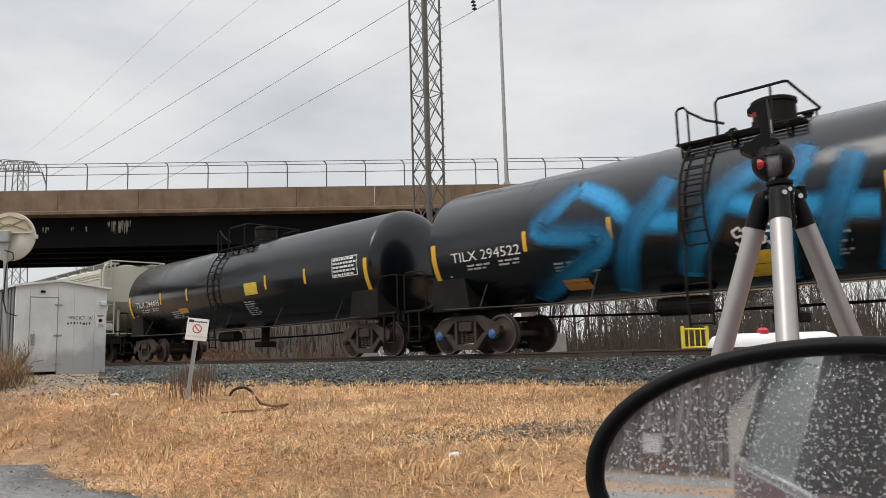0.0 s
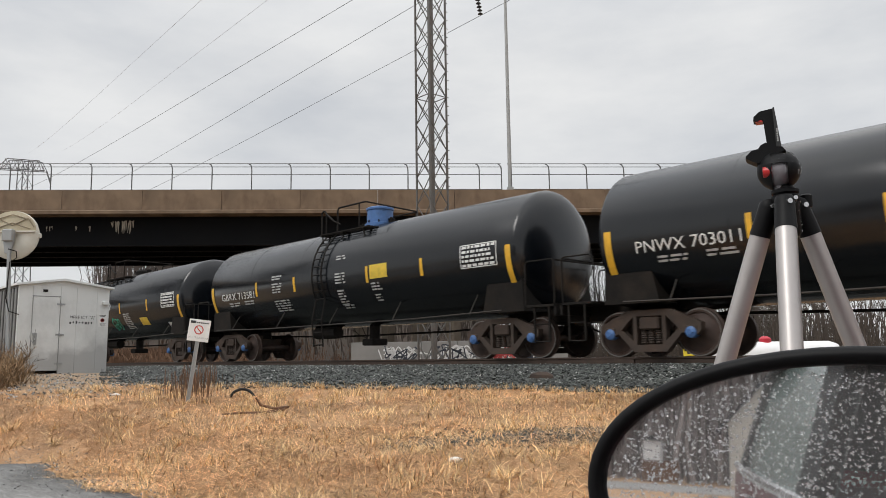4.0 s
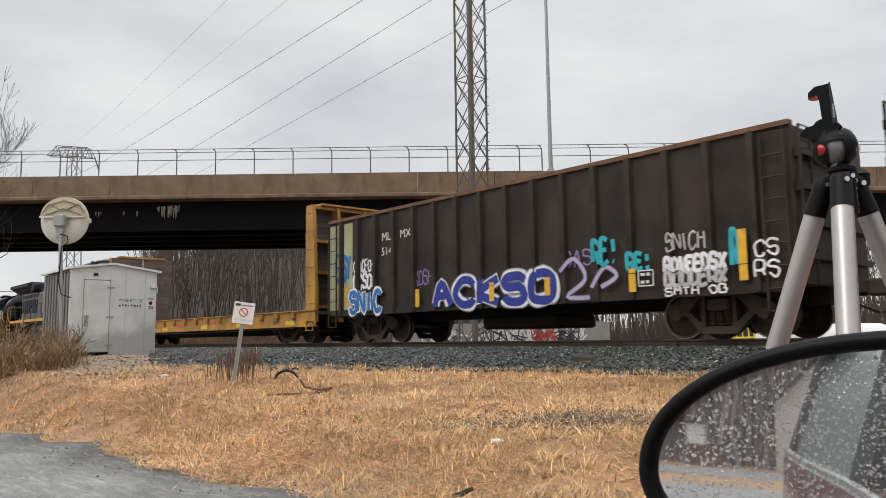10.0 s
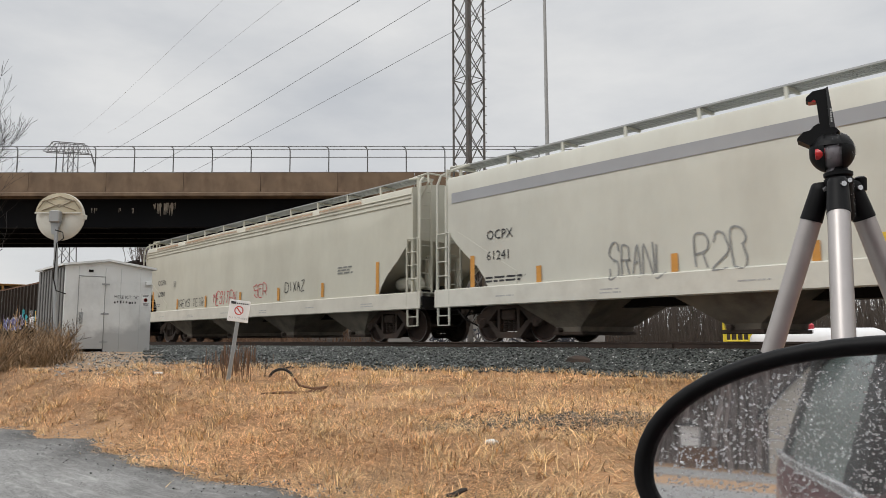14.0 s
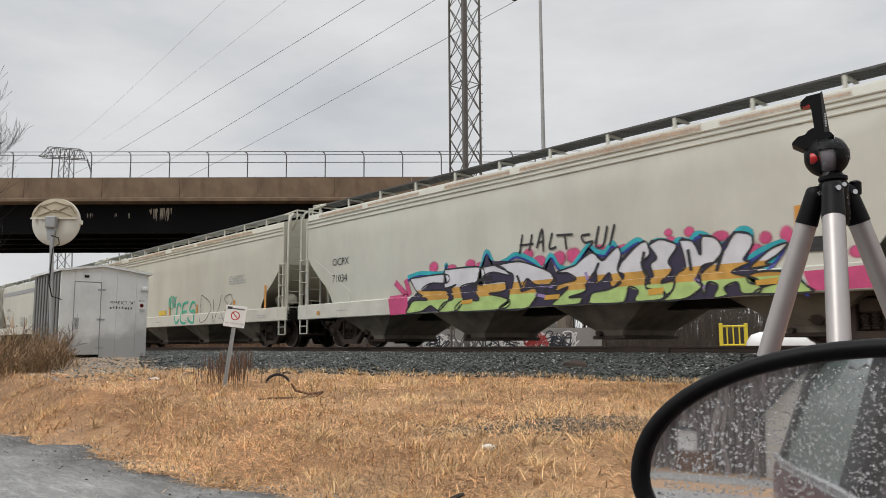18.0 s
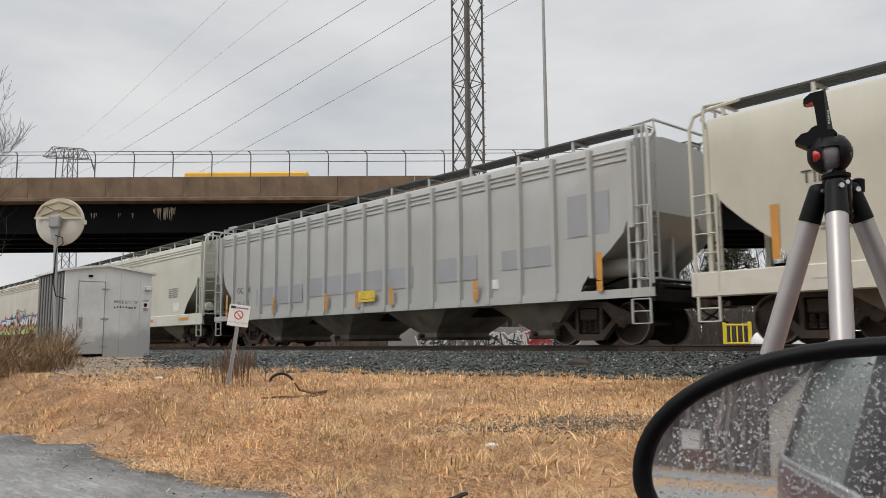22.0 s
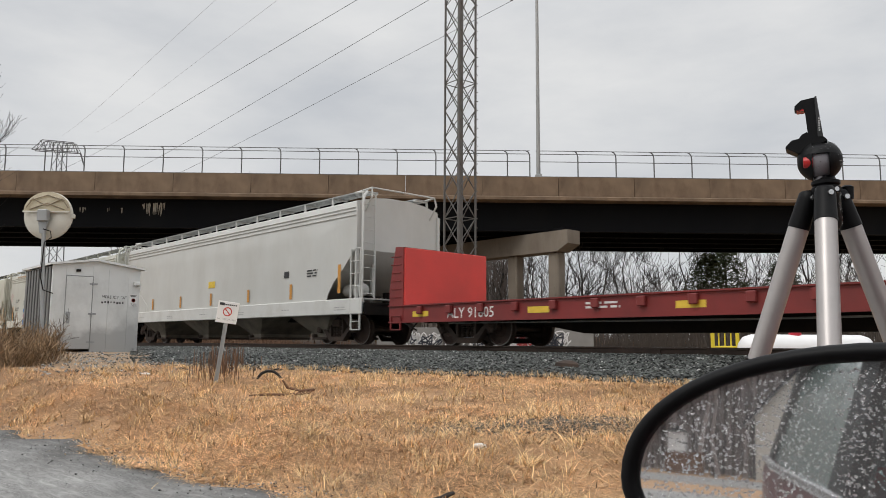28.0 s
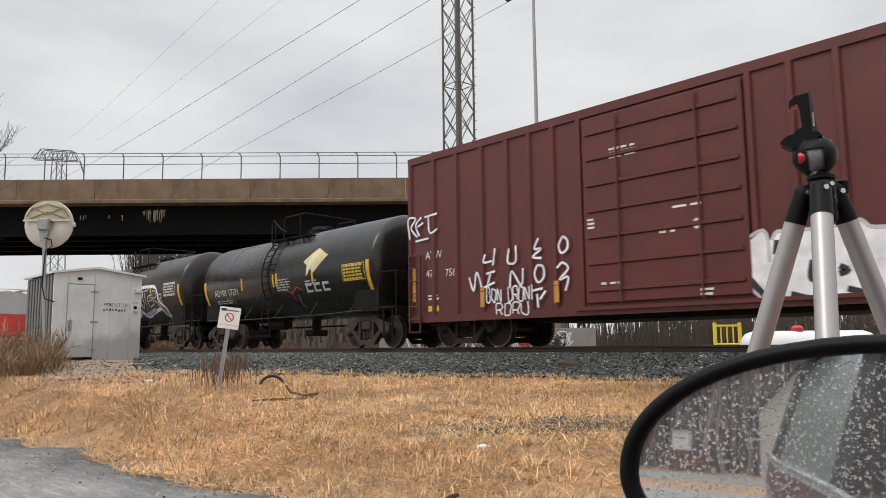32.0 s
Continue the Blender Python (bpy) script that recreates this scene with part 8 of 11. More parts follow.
GLYPH = {"A": "004990 2464", "C": "9779390603307092", "K": "0009 990490", "S": "97792907257592702002", "O": "296997927020020729", "W": "0920467099", "E": "90000999 0575", "P": "00097997957404", "T": "0999 4940", "M": "0009459990", "R": "00097997957404 5490", "N": "00099099", "I": "4940", "Y": "0945 994540", "H": "0900 9990 0595", "L": "090090", "U": "090320709399", "D": "00095997925000", "V": "094099", "8": "4517296987459270200245", "2": "07296997940090", "G": "97793906033070929454", "B": "0009698765 6594927000", "X": "0990 9900", "Z": "09990090", "!": "4944 4140"}


def glyph_lines(word, x0, x1, z0, z1, r, lean=0.0, shake=0.05):
    """Strokes of hand-sprayed letters that fill a box."""
    out = []
    cell = (x1 - x0) / len(word)
    for i, ch in enumerate(word):
        if ch == " ":
            continue
        for stroke in GLYPH[ch].split():
            pts = []
            for k in range(0, len(stroke), 2):
                a, b = int(stroke[k]) / 9, int(stroke[k + 1]) / 9
                pts.append((x0 + cell * (i + 0.12 + 0.76 * a) + lean * b + r.uniform(-shake, shake) * cell, z0 + (z1 - z0) * (b + r.uniform(-shake, shake))))
            out.append(pts)
    return out


def lay(put, lift):
    return lambda a, b: tuple(Vector(put(a, b)) + Vector((0, -lift, 0)))


def spray(car, put, lines, width, colour, level=0, label="", name="graffiti"):
    for k, s in enumerate(lines):
        g = Geo().strip(smooth_line(s, 5), width * (1 + 0.6 * SOFT.get(colour, 0.35)), lay(put, 0.002 + 0.0035 * level + 0.0002 * k), 6)
        part(name, g, M["sp_" + colour], car, label)


def fill(car, put, shapes, colour, level=0, split=1.315, label="sprayed letter fill"):
    """Sprayed areas; one that crosses the edge of the sill is parted there."""
    for k, pts in enumerate(shapes):
        g = Geo()
        for keep in (1, -1):
            half = []
            for (xa, za), (xb, zb) in zip(pts, pts[1:] + pts[:1]):
                da, db = keep * (za - split), keep * (zb - split)
                if da >= 0:
                    half.append((xa, za))
                if da * db < 0:
                    f = da / (da - db)
                    half.append((xa + (xb - xa) * f, split))
            if len(half) > 2:
                p = lay(put, 0.002 + 0.0035 * level + 0.0002 * k)
                g.add([p(x, z + keep * 0.0005) for x, z in half], [tuple(range(len(half)))])
        part("graffiti", g, M["sp_" + colour], car, label)


def bands(car, put, shapes, cuts, colours, level=0):
    """Letters sprayed in level bands of colour, lowest first."""
    edges = (-9.0,) + tuple(cuts) + (9.0,)
    for shape in shapes:
        for lo, hi, colour in zip(edges, edges[1:], colours):
            poly = shape
            for keep, at in ((1, lo), (-1, hi)):
                out = []
                for (xa, za), (xb, zb) in zip(poly, poly[1:] + poly[:1]):
                    da, db = keep * (za - at), keep * (zb - at)
                    if da >= 0:
                        out.append((xa, za))
                    if da * db < 0:
                        out.append((xa + (xb - xa) * da / (da - db), at))
                poly = out
                if len(poly) < 3:
                    break
            if len(poly) > 2:
                fill(car, put, [poly], colour, level)


def tag(car, put, word, box, width, colour, seed=1, level=0, lean=0.0):
    r = random.Random(seed)
    return spray(car, put, glyph_lines(word, *box, r, lean, 0.09), width * (0.72 if width <= 0.07 else 1), colour, level, "thin sprayed tag")


def piece(car, put, word, box, width, fill, line, glow=None, seed=1, edge=0.09, lean=0.0, level=0):
    """Fat sprayed letters: a glow, an outline and a fill, one over another."""
    r = random.Random(seed)
    lines = glyph_lines(word, *box, r, lean, 0.07)
    if glow:
        spray(car, put, lines, width + 3 * edge, glow, level, "pale sprayed halo")
    spray(car, put, lines, width + 1.3 * edge, line, level + 1, "sprayed letter outline")
    cell = (box[1] - box[0]) / len(word)
    for i in range(len(word)):
        one = glyph_lines(word[i], box[0] + cell * i, box[0] + cell * (i + 1), box[2], box[3], random.Random(seed * 7 + i), lean, 0.02)
        col = fill[i % len(fill)] if isinstance(fill, (list, tuple)) else fill
        spray(car, put, one, width, col, level + 2, "sprayed letter fill")


def blob(car, put, spots, colour, level=0, name="graffiti"):
    for x, z, rx, rz in spots:
        g = Geo()
        n = 14
        p = lay(put, 0.002 + 0.0035 * level)
        g.cover += [1.0] + [0.0] * n
        g.add([p(x, z)] + [p(x + 1.25 * rx * math.cos(k * math.tau / n), z + 1.25 * rz * math.sin(k * math.tau / n)) for k in range(n)], [(0, k + 1, (k + 1) % n + 1) for k in range(n)])
        part(name, g, M["sp_" + colour], car)


def patch(car, put, x0, x1, z0, z1, mat, name="paint_patch", level=0, nz=4, label=""):
    g = Geo()
    for za, zb in ((z0, min(z1, 1.314)), (max(z0, 1.328), z1)):
        if zb - za > 0.02:
            g.rect(x0, x1, za, zb, lay(put, 0.001 + 0.0035 * level), 2, nz)
    return part(name, g, M[mat], car, label)


def strips(car, put, rows, mat="stripe_old", w=0.075):
    for x, z0, z1 in rows:
        patch(car, put, x - w, x + w, z0, z1, mat, "reflective_strip", 2.5)


# tank wagons
c, _, _, put = syph
for strokes, wide in (([[(-3.39, 3.52), (-3.88, 3.04), (-4.38, 2.62), (-3.55, 2.40), (-2.77, 2.30), (-2.86, 1.97), (-3.87, 1.49), (-5.02, 0.81)], [(-3.36, 3.47), (-2.52, 3.01), (-1.98, 2.54), (-1.05, 2.36)], [(-1.19, 3.24), (-1.44, 2.82), (-1.86, 2.49), (-2.16, 2.04), (-2.42, 1.47), (-2.70, 0.85)], [(0.69, 3.26), (0.15, 2.95), (-0.19, 2.67), (-0.55, 2.14), (-0.99, 1.55), (-1.11, 1.16)]], 0.34),
                      ([[(-0.20, 2.79), (0.17, 2.51), (0.85, 2.35), (2.36, 2.14)], [(1.34, 3.37), (1.07, 2.82), (0.84, 2.31), (0.75, 1.76), (0.60, 1.17), (0.53, 0.79)], [(0.53, 3.11), (0.97, 2.92), (1.31, 3.15)], [(2.06, 3.07), (1.86, 2.49), (1.58, 1.92), (1.37, 1.31), (1.32, 1.01)], [(3.07, 3.13), (2.90, 2.71), (2.96, 2.42)], [(2.77, 2.24), (2.60, 1.73), (2.22, 0.81)]], 0.32),
                      ([[(4.40, 2.07), (4.77, 2.50), (5.06, 2.94), (4.61, 2.97), (3.99, 2.40), (3.41, 2.02), (3.03, 1.69), (3.74, 1.54), (5.41, 1.41), (6.53, 1.18)], [(6.01, 1.64), (5.23, 2.23), (5.74, 2.16), (5.45, 1.83), (6.01, 1.64)]], 0.3)):
    spray(c, put, strokes, wide * 1.25, "sky", 0, "broad bright blue sprayed strokes with misty rims")
    spray(c, put, [[(a, b + 0.12) for a, b in line] for line in strokes if len(line) > 4], wide * 2.2, "blue_mist", 1, "thin blue overspray")
tag(c, put, "SOGS", (-0.05, 0.7, 1.74, 2.08), 0.06, "white", 3, 5)
patch(c, put, -0.1, 0.52, 0.98, 1.62, "yellow_mark", "placard", 2)
patch(c, put, -4.05, -3.4, 1.08, 1.42, "stripe_old", "placard", 2)
c, _, _, put = t706
tag(c, put, "2HC", (-1.0, -0.05, 2.46, 2.9), 0.075, "white", 4)
tag(c, put, "GRB", (0.5, 1.35, 1.36, 1.86), 0.05, "green", 5)
patch(c, put, 3.4, 4.12, 1.46, 1.82, "yellow_mark", "placard")
patch(c, put, 5.75, 6.1, 1.2, 1.5, "white_mark", "placard_diamond")
c, _, _, put = t713
patch(c, put, 1.9, 2.64, 2.18, 2.56, "yellow_mark", "placard")
c, _, _, put = t495
patch(c, put, 1.4, 2.2, 2.1, 2.5, "yellow_mark", "placard")
patch(c, put, -3.6, -2.9, 1.75, 1.95, "stripe_old", "placard")
c, _, _, put = dm
spray(c, put, [[(-5.17, 2.31), (-5.42, 2.00), (-5.26, 1.81), (-4.96, 2.13), (-5.17, 2.31)], [(-5.05, 1.80), (-4.80, 2.20), (-4.57, 2.11), (-4.81, 1.99), (-4.67, 1.77)], [(-4.15, 2.23), (-4.37, 2.17), (-4.55, 1.76), (-4.26, 1.74), (-4.19, 1.99)], [(-3.93, 2.14), (-4.26, 1.74), (-4.20, 1.34), (-3.72, 1.19), (-3.34, 1.85), (-3.31, 2.17)], [(-3.45, 1.86), (-3.72, 1.19), (-2.85, 1.12)], [(-2.78, 1.80), (-3.16, 1.57), (-3.07, 1.25), (-2.54, 1.09), (-2.24, 1.76), (-2.59, 1.95), (-2.80, 1.77)], [(-1.94, 2.20), (-2.10, 1.91)], [(-1.72, 2.26), (-2.16, 2.19)], [(-1.83, 1.73), (-1.31, 2.22), (-1.12, 1.71)], [(-1.61, 1.95), (-1.18, 1.99)]], 0.05, "cream", 1, "thin cream sprayed tag")
spray(c, put, [[(-0.13, 1.75), (0.21, 2.15), (0.44, 2.40), (0.81, 2.62), (1.40, 2.75), (2.20, 2.74), (2.65, 2.72), (2.94, 2.56), (3.06, 2.31), (3.07, 2.07), (3.46, 1.78), (3.51, 1.58), (3.33, 1.10), (3.14, 1.39), (3.01, 1.69), (2.39, 1.61), (1.68, 1.44), (0.95, 1.33), (0.81, 1.67), (0.12, 1.40), (-0.23, 1.43), (-0.13, 1.75)]], 0.15, "white", 0, "white sprayed halo round fat letters")
spray(c, put, [[(0.22, 1.57), (0.85, 1.75)], [(1.03, 1.46), (1.75, 1.56), (2.44, 1.72)], [(2.85, 2.03), (3.09, 1.73), (3.30, 1.29)], [(2.86, 2.45), (2.93, 2.27)]], 0.2, "lilac", 1, "lilac sprayed shading")
spray(c, put, [[(0.49, 1.92), (0.70, 2.37), (0.90, 2.09), (1.14, 2.46), (1.07, 1.87)], [(1.29, 2.31), (1.15, 2.07), (1.21, 1.79), (1.44, 2.04), (1.41, 2.33), (1.29, 2.31)], [(1.23, 2.55), (2.12, 2.60)], [(1.69, 2.52), (1.63, 1.82)], [(2.48, 2.37), (2.01, 2.30), (1.96, 1.86), (2.45, 1.94)], [(2.02, 2.11), (2.41, 2.16)], [(2.52, 1.94), (2.54, 2.49), (2.86, 2.51), (2.91, 2.27), (2.60, 2.20), (3.02, 1.89)], [(3.21, 2.06), (3.24, 2.33), (3.45, 2.35), (3.45, 2.21), (3.28, 2.17), (3.47, 1.99)]], 0.15, "black", 2, "black sprayed letter bodies")
spray(c, put, [[(0.49, 1.92), (0.70, 2.37), (0.90, 2.09), (1.14, 2.46), (1.07, 1.87)], [(1.29, 2.31), (1.15, 2.07), (1.21, 1.79), (1.44, 2.04), (1.41, 2.33), (1.29, 2.31)], [(1.23, 2.55), (2.12, 2.60)], [(1.69, 2.52), (1.63, 1.82)], [(2.48, 2.37), (2.01, 2.30), (1.96, 1.86), (2.45, 1.94)], [(2.02, 2.11), (2.41, 2.16)], [(2.52, 1.94), (2.54, 2.49), (2.86, 2.51), (2.91, 2.27), (2.60, 2.20), (3.02, 1.89)], [(3.21, 2.06), (3.24, 2.33), (3.45, 2.35), (3.45, 2.21), (3.28, 2.17), (3.47, 1.99)]], 0.055, "silver", 3, "silver sprayed letter lines")
c, _, _, put = adm
M["leaf_cream"] = paint("cream_emblem_paint", (0.72, 0.55, 0.3), 0.5, 0, 0.2, 3)
M["leaf_pale"] = paint("pale_leaf_paint", (0.68, 0.68, 0.46), 0.5, 0, 0.1, 3)
A_, B_, C_, D_ = Vector((1.78, 2.75)), Vector((2.5, 3.16)), Vector((3.13, 2.86)), Vector((2.4, 2.36))


def on_emblem(a, b):
    q = (A_ * (1 - a) + B_ * a) * (1 - b) + (D_ * (1 - a) + C_ * a) * b
    return lay(put, 0.004)(q.x, q.y)


part("emblem", Geo().rect(0, 1, 0, 1, on_emblem, 8, 8), M["leaf_cream"], c, "cream and orange painted square emblem")
part("emblem_leaf", Geo().strip([(1.98, 2.3), (2.08, 2.5), (2.22, 2.65), (2.4, 2.78), (2.58, 2.88)], [0.04, 0.2, 0.3, 0.22, 0.02], lay(put, 0.009)), M["leaf_pale"], c, "pale painted leaf")
part("emblem_vein", Geo().strip([(2.1, 2.42), (2.3, 2.6), (2.5, 2.82)], 0.025, lay(put, 0.012)), M["sp_green"], c)
g2 = Geo()
for i, x in enumerate((1.86, 2.32, 2.8)):
    g2.rect(x, x + 0.36, 1.74, 1.82, lay(put, 0.006)).rect(x, x + 0.36, 1.96, 2.04, lay(put, 0.006)).rect(x, x + 0.09, 1.82, 1.96, lay(put, 0.006))
part("emblem", g2, M["sp_silver"], c, "silver block emblem")
g2 = Geo()
block_panel(g2, 3.95, 1.98, 1.1, 0.48, lay(put, 0.004), 5, 3)
part("stencil_panel", g2, M["yellow_mark"], c)
spray(c, put, [[(-3.6, 2.1), (-3.5, 1.7), (-3.2, 2.0), (-3.1, 1.6)], [(1.3, 1.7), (1.2, 1.35), (1.35, 1.2)]], 0.05, "grey", 0)
spray(c, put, [[(0.6, 1.9), (1.0, 1.8), (1.3, 1.95), (1.6, 1.85)], [(0.9, 1.8), (1.0, 1.5)]], 0.035, "red", 0)

# gondolas
c, _, _, put = gon1
M["sp_lime_pale"] = paint("faded_green_paint", (0.36, 0.38, 0.22), 0.6, 0, 0.2, 2, (0.2, 0.19, 0.12), 0.5, 1.5)
patch(c, put, -7.22, -6.0, 0.98, 3.6, "sp_lime_pale", "paint_patch", 0, 4, "faded pale green painted end panel")
tag(c, put, "EASY", (-6.9, -6.1, 1.9, 2.6), 0.1, "cobalt", 1, 1)
tag(c, put, "OK", (-6.9, -6.1, 1.1, 1.7), 0.1, "orange", 2, 1)
tag(c, put, "COACECHK", (-5.95, -4.8, 2.08, 2.4), 0.07, "white", 3)
tag(c, put, "OCSOA", (-5.95, -4.8, 1.6, 1.98), 0.09, "white", 4)
piece(c, lay(put, 0.11), "SNIC", (-6.0, -4.4, 0.9, 1.45), 0.13, "cobalt", "white", None, 5, 0.06)
piece(c, lay(put, 0.115), "ACKSO", (-2.2, 2.0, 0.92, 1.5), 0.2, "navy", "white", None, 6, 0.08)
tag(c, lay(put, 0.0), "SAS", (2.1, 2.9, 1.6, 1.95), 0.05, "purple", 7)
spray(c, lay(put, 0.115), [[(2.1, 1.5), (2.5, 1.75), (2.8, 1.3), (2.3, 0.95), (2.9, 0.9)], [(2.95, 1.1), (3.3, 1.5), (3.6, 1.3), (3.2, 1.1)]], 0.1, "lilac", 0)
tag(c, lay(put, 0.115), "RE!", (3.0, 3.65, 1.6, 2.05), 0.1, "teal", 8)
tag(c, lay(put, 0.115), "RE!", (3.85, 4.45, 1.4, 1.7), 0.09, "teal", 9)
tag(c, lay(put, 0.115), "SNICH", (4.75, 5.6, 1.7, 2.02), 0.05, "silver", 10)
tag(c, lay(put, 0.115), "ROWEEDSX", (4.7, 6.0, 1.3, 1.55), 0.08, "white", 11)
tag(c, lay(put, 0.115), "BOODERX", (4.7, 6.0, 1.02, 1.28), 0.08, "silver", 12)
tag(c, lay(put, 0.115), "SMTH OB", (4.7, 6.0, 0.84, 0.98), 0.05, "white", 13)
tag(c, lay(put, 0.115), "RI", (6.1, 6.4, 1.3, 1.9), 0.1, "teal", 14)
tag(c, lay(put, 0.115), "CS", (6.5, 6.98, 1.45, 1.72), 0.06, "white", 15)
tag(c, lay(put, 0.115), "RS", (6.5, 6.98, 1.08, 1.35), 0.06, "white", 16)
tag(c, lay(put, 0.0), "XOSH", (-3.1, -2.3, 1.5, 1.9), 0.04, "purple", 17)
strips(c, lay(put, 0.12), ((3.98, 0.95, 1.42), (6.32, 1.03, 1.95), (-2.8, 0.93, 1.4), (0.0, 0.95, 1.4), (1.75, 1.0, 1.4)), "stripe", 0.08)
g = Geo()
block_panel(g, 4.12, 1.06, 0.34, 0.3, lay(put, 0.12), 2, 4)
part("stencil_panel", g, M["white_mark"], c)
c, _, _, put = gon2
patch(c, lay(put, 0.01), -0.56, 0.02, 2.3, 2.98, "paper", "torn_placard", 0, 2, "torn white paper placard")
for x0, x1 in ((-5.6, -4.95), (-3.4, -2.82), (-1.3, -0.79), (0.61, 1.17), (2.7, 3.25), (5.3, 5.85)):
    patch(c, lay(put, 0.065), x0, x1, 1.03, 1.13, "stripe", "reflective_strip")
tag(c, lay(put, 0.0), "OLTMEGX", (4.5, 5.6, 1.3, 1.6), 0.06, "grey", 3)
g = Geo()
block_panel(g, 3.66, 1.22, 0.5, 0.34, lay(put, 0.002), 2, 4)
part("stencil_panel", g, M["grey_mark"], c)

# covered hoppers
(h0, _, _, p0), (h1, _, _, p1), (h2, _, _, p2), (h3, _, _, p3), (h4, _, _, p4), (h5, _, _, p5), (h6, _, _, p6), (h7, _, _, p7), (h8, _, _, p8) = HOP
strips(h0, p0, ((-8.57, 1.35, 2.2), (-5.92, 1.35, 1.77), (-3.2, 1.35, 1.8), (-0.3, 1.35, 1.8), (2.45, 1.38, 1.81), (5.16, 1.38, 1.82), (8.0, 1.35, 2.25)))
tag(h0, p0, "REXS TEIR", (-5.7, -3.4, 1.42, 1.72), 0.035, "black", 1)
tag(h0, p0, "MESITEN", (-2.6, -0.7, 1.42, 1.86), 0.045, "red", 2, 0, 0.1)
tag(h0, p0, "SER", (0.7, 1.65, 1.58, 2.0), 0.04, "red", 3)
tag(h0, p0, "DIXAZ", (2.85, 4.1, 1.65, 1.95), 0.04, "black", 4)
small_print(h0, [(5.98, 2.2, 0.8, 3), (-8.4, 1.6, 0.7, 2)], p0, "faint_mark", 3)
strips(h1, p1, ((-8.54, 1.3, 2.1), (-6.4, 1.3, 1.7), (-2.98, 1.3, 1.68), (-0.35, 1.3, 1.67), (2.6, 1.3, 1.7), (5.3, 1.3, 1.7), (8.3, 1.3, 2.15)))
patch(h1, p1, -9.3, 9.3, 3.5, 3.76, "hopper_band", "paint_band", 0, 2, "faded grey band below the roof")
tag(h1, p1, "SRANL", (-4.5, -3.15, 1.3, 1.95), 0.05, "grey", 5)
tag(h1, p1, "R2B", (-2.6, -1.5, 1.35, 1.98), 0.05, "grey", 6)
patch(h1, p1, 0.54, 1.23, 1.38, 1.7, "yellow_mark", "placard", 1)
small_print(h1, [(-8.1, 1.5, 1.3, 2)], p1, "black_mark", 4)
strips(h2, p2, ((-8.23, 1.35, 2.1), (-5.85, 1.3, 1.66), (-2.84, 1.3, 1.67), (-0.07, 1.3, 1.69), (2.6, 1.3, 1.68), (5.75, 1.3, 1.71), (8.05, 1.3, 2.11)))
tag(h2, p2, "NERX", (-0.2, 0.55, 1.65, 2.1), 0.06, "green", 7)
tag(h2, p2, "CES", (0.5, 2.55, 1.0, 1.75), 0.09, "green", 8)
tag(h2, p2, "DV8", (2.9, 5.8, 1.0, 1.9), 0.035, "black", 9)
patch(h2, p2, -1.2, -0.43, 1.36, 1.56, "yellow_mark", "placard", 1)
small_print(h2, [(5.3, 2.55, 1.3, 4)], p2, "grey_mark", 5)
# colourful letters
blob(h3, p3, [(-2.87, 2.04, 0.18, 0.15), (-2.18, 1.96, 0.19, 0.1), (-1.5, 2.01, 0.18, 0.12), (-1.17, 1.92, 0.16, 0.11), (0.39, 2.08, 0.16, 0.13), (0.72, 1.9, 0.2, 0.13), (1.29, 1.91, 0.19, 0.17), (1.68, 1.94, 0.21, 0.17), (2.35, 2.04, 0.17, 0.06), (2.97, 1.98, 0.19, 0.07), (3.99, 2.17, 0.09, 0.08), (4.03, 2.01, 0.12, 0.09), (4.43, 2.14, 0.11, 0.1), (5.05, 1.99, 0.17, 0.1), (5.88, 1.87, 0.12, 0.12), (6.25, 1.88, 0.12, 0.16), (5.7, 1.65, 0.15, 0.14), (7.37, 1.49, 0.15, 0.11)], "pink")
fill(h3, p3, [[(-4.71, 1.38), (-3.86, 1.41), (-3.84, 0.88), (-4.61, 0.86)], [(6.51, 1.23), (7.04, 1.24), (7.78, 1.27), (7.75, 0.90), (6.62, 0.90)]], "pink", 0, label="pink sprayed ground")
spray(h3, p3, [[(-4.47, 1.75), (-3.93, 1.34)], [(-4.02, 1.80), (-3.83, 1.38)]], 0.16, "pink", 0)
spray(h3, p3, [[(-3.93, 1.84), (-3.39, 1.92), (-2.50, 1.86), (-2.39, 2.08), (-2.28, 1.84), (-1.66, 1.92), (-1.17, 1.88), (-0.93, 2.27), (-0.69, 1.94), (-0.32, 1.99), (0.04, 2.11), (0.55, 1.91), (0.83, 1.69), (1.05, 2.00), (1.28, 1.73), (1.59, 1.67), (1.90, 1.94), (2.10, 2.10), (2.27, 1.97), (2.51, 1.91)], [(2.51, 1.91), (2.70, 2.10), (2.86, 1.91), (3.29, 2.10), (3.50, 1.94), (3.70, 2.03), (3.94, 2.00), (4.06, 1.89), (4.19, 2.00), (4.45, 1.96), (4.57, 2.07), (4.75, 2.04), (5.09, 1.81), (5.43, 2.06), (5.63, 1.95), (5.45, 1.47), (5.77, 1.64), (6.22, 1.74), (5.89, 1.28), (6.32, 1.20), (6.58, 0.88)]], 0.11, "teal", 1, "teal sprayed rim")
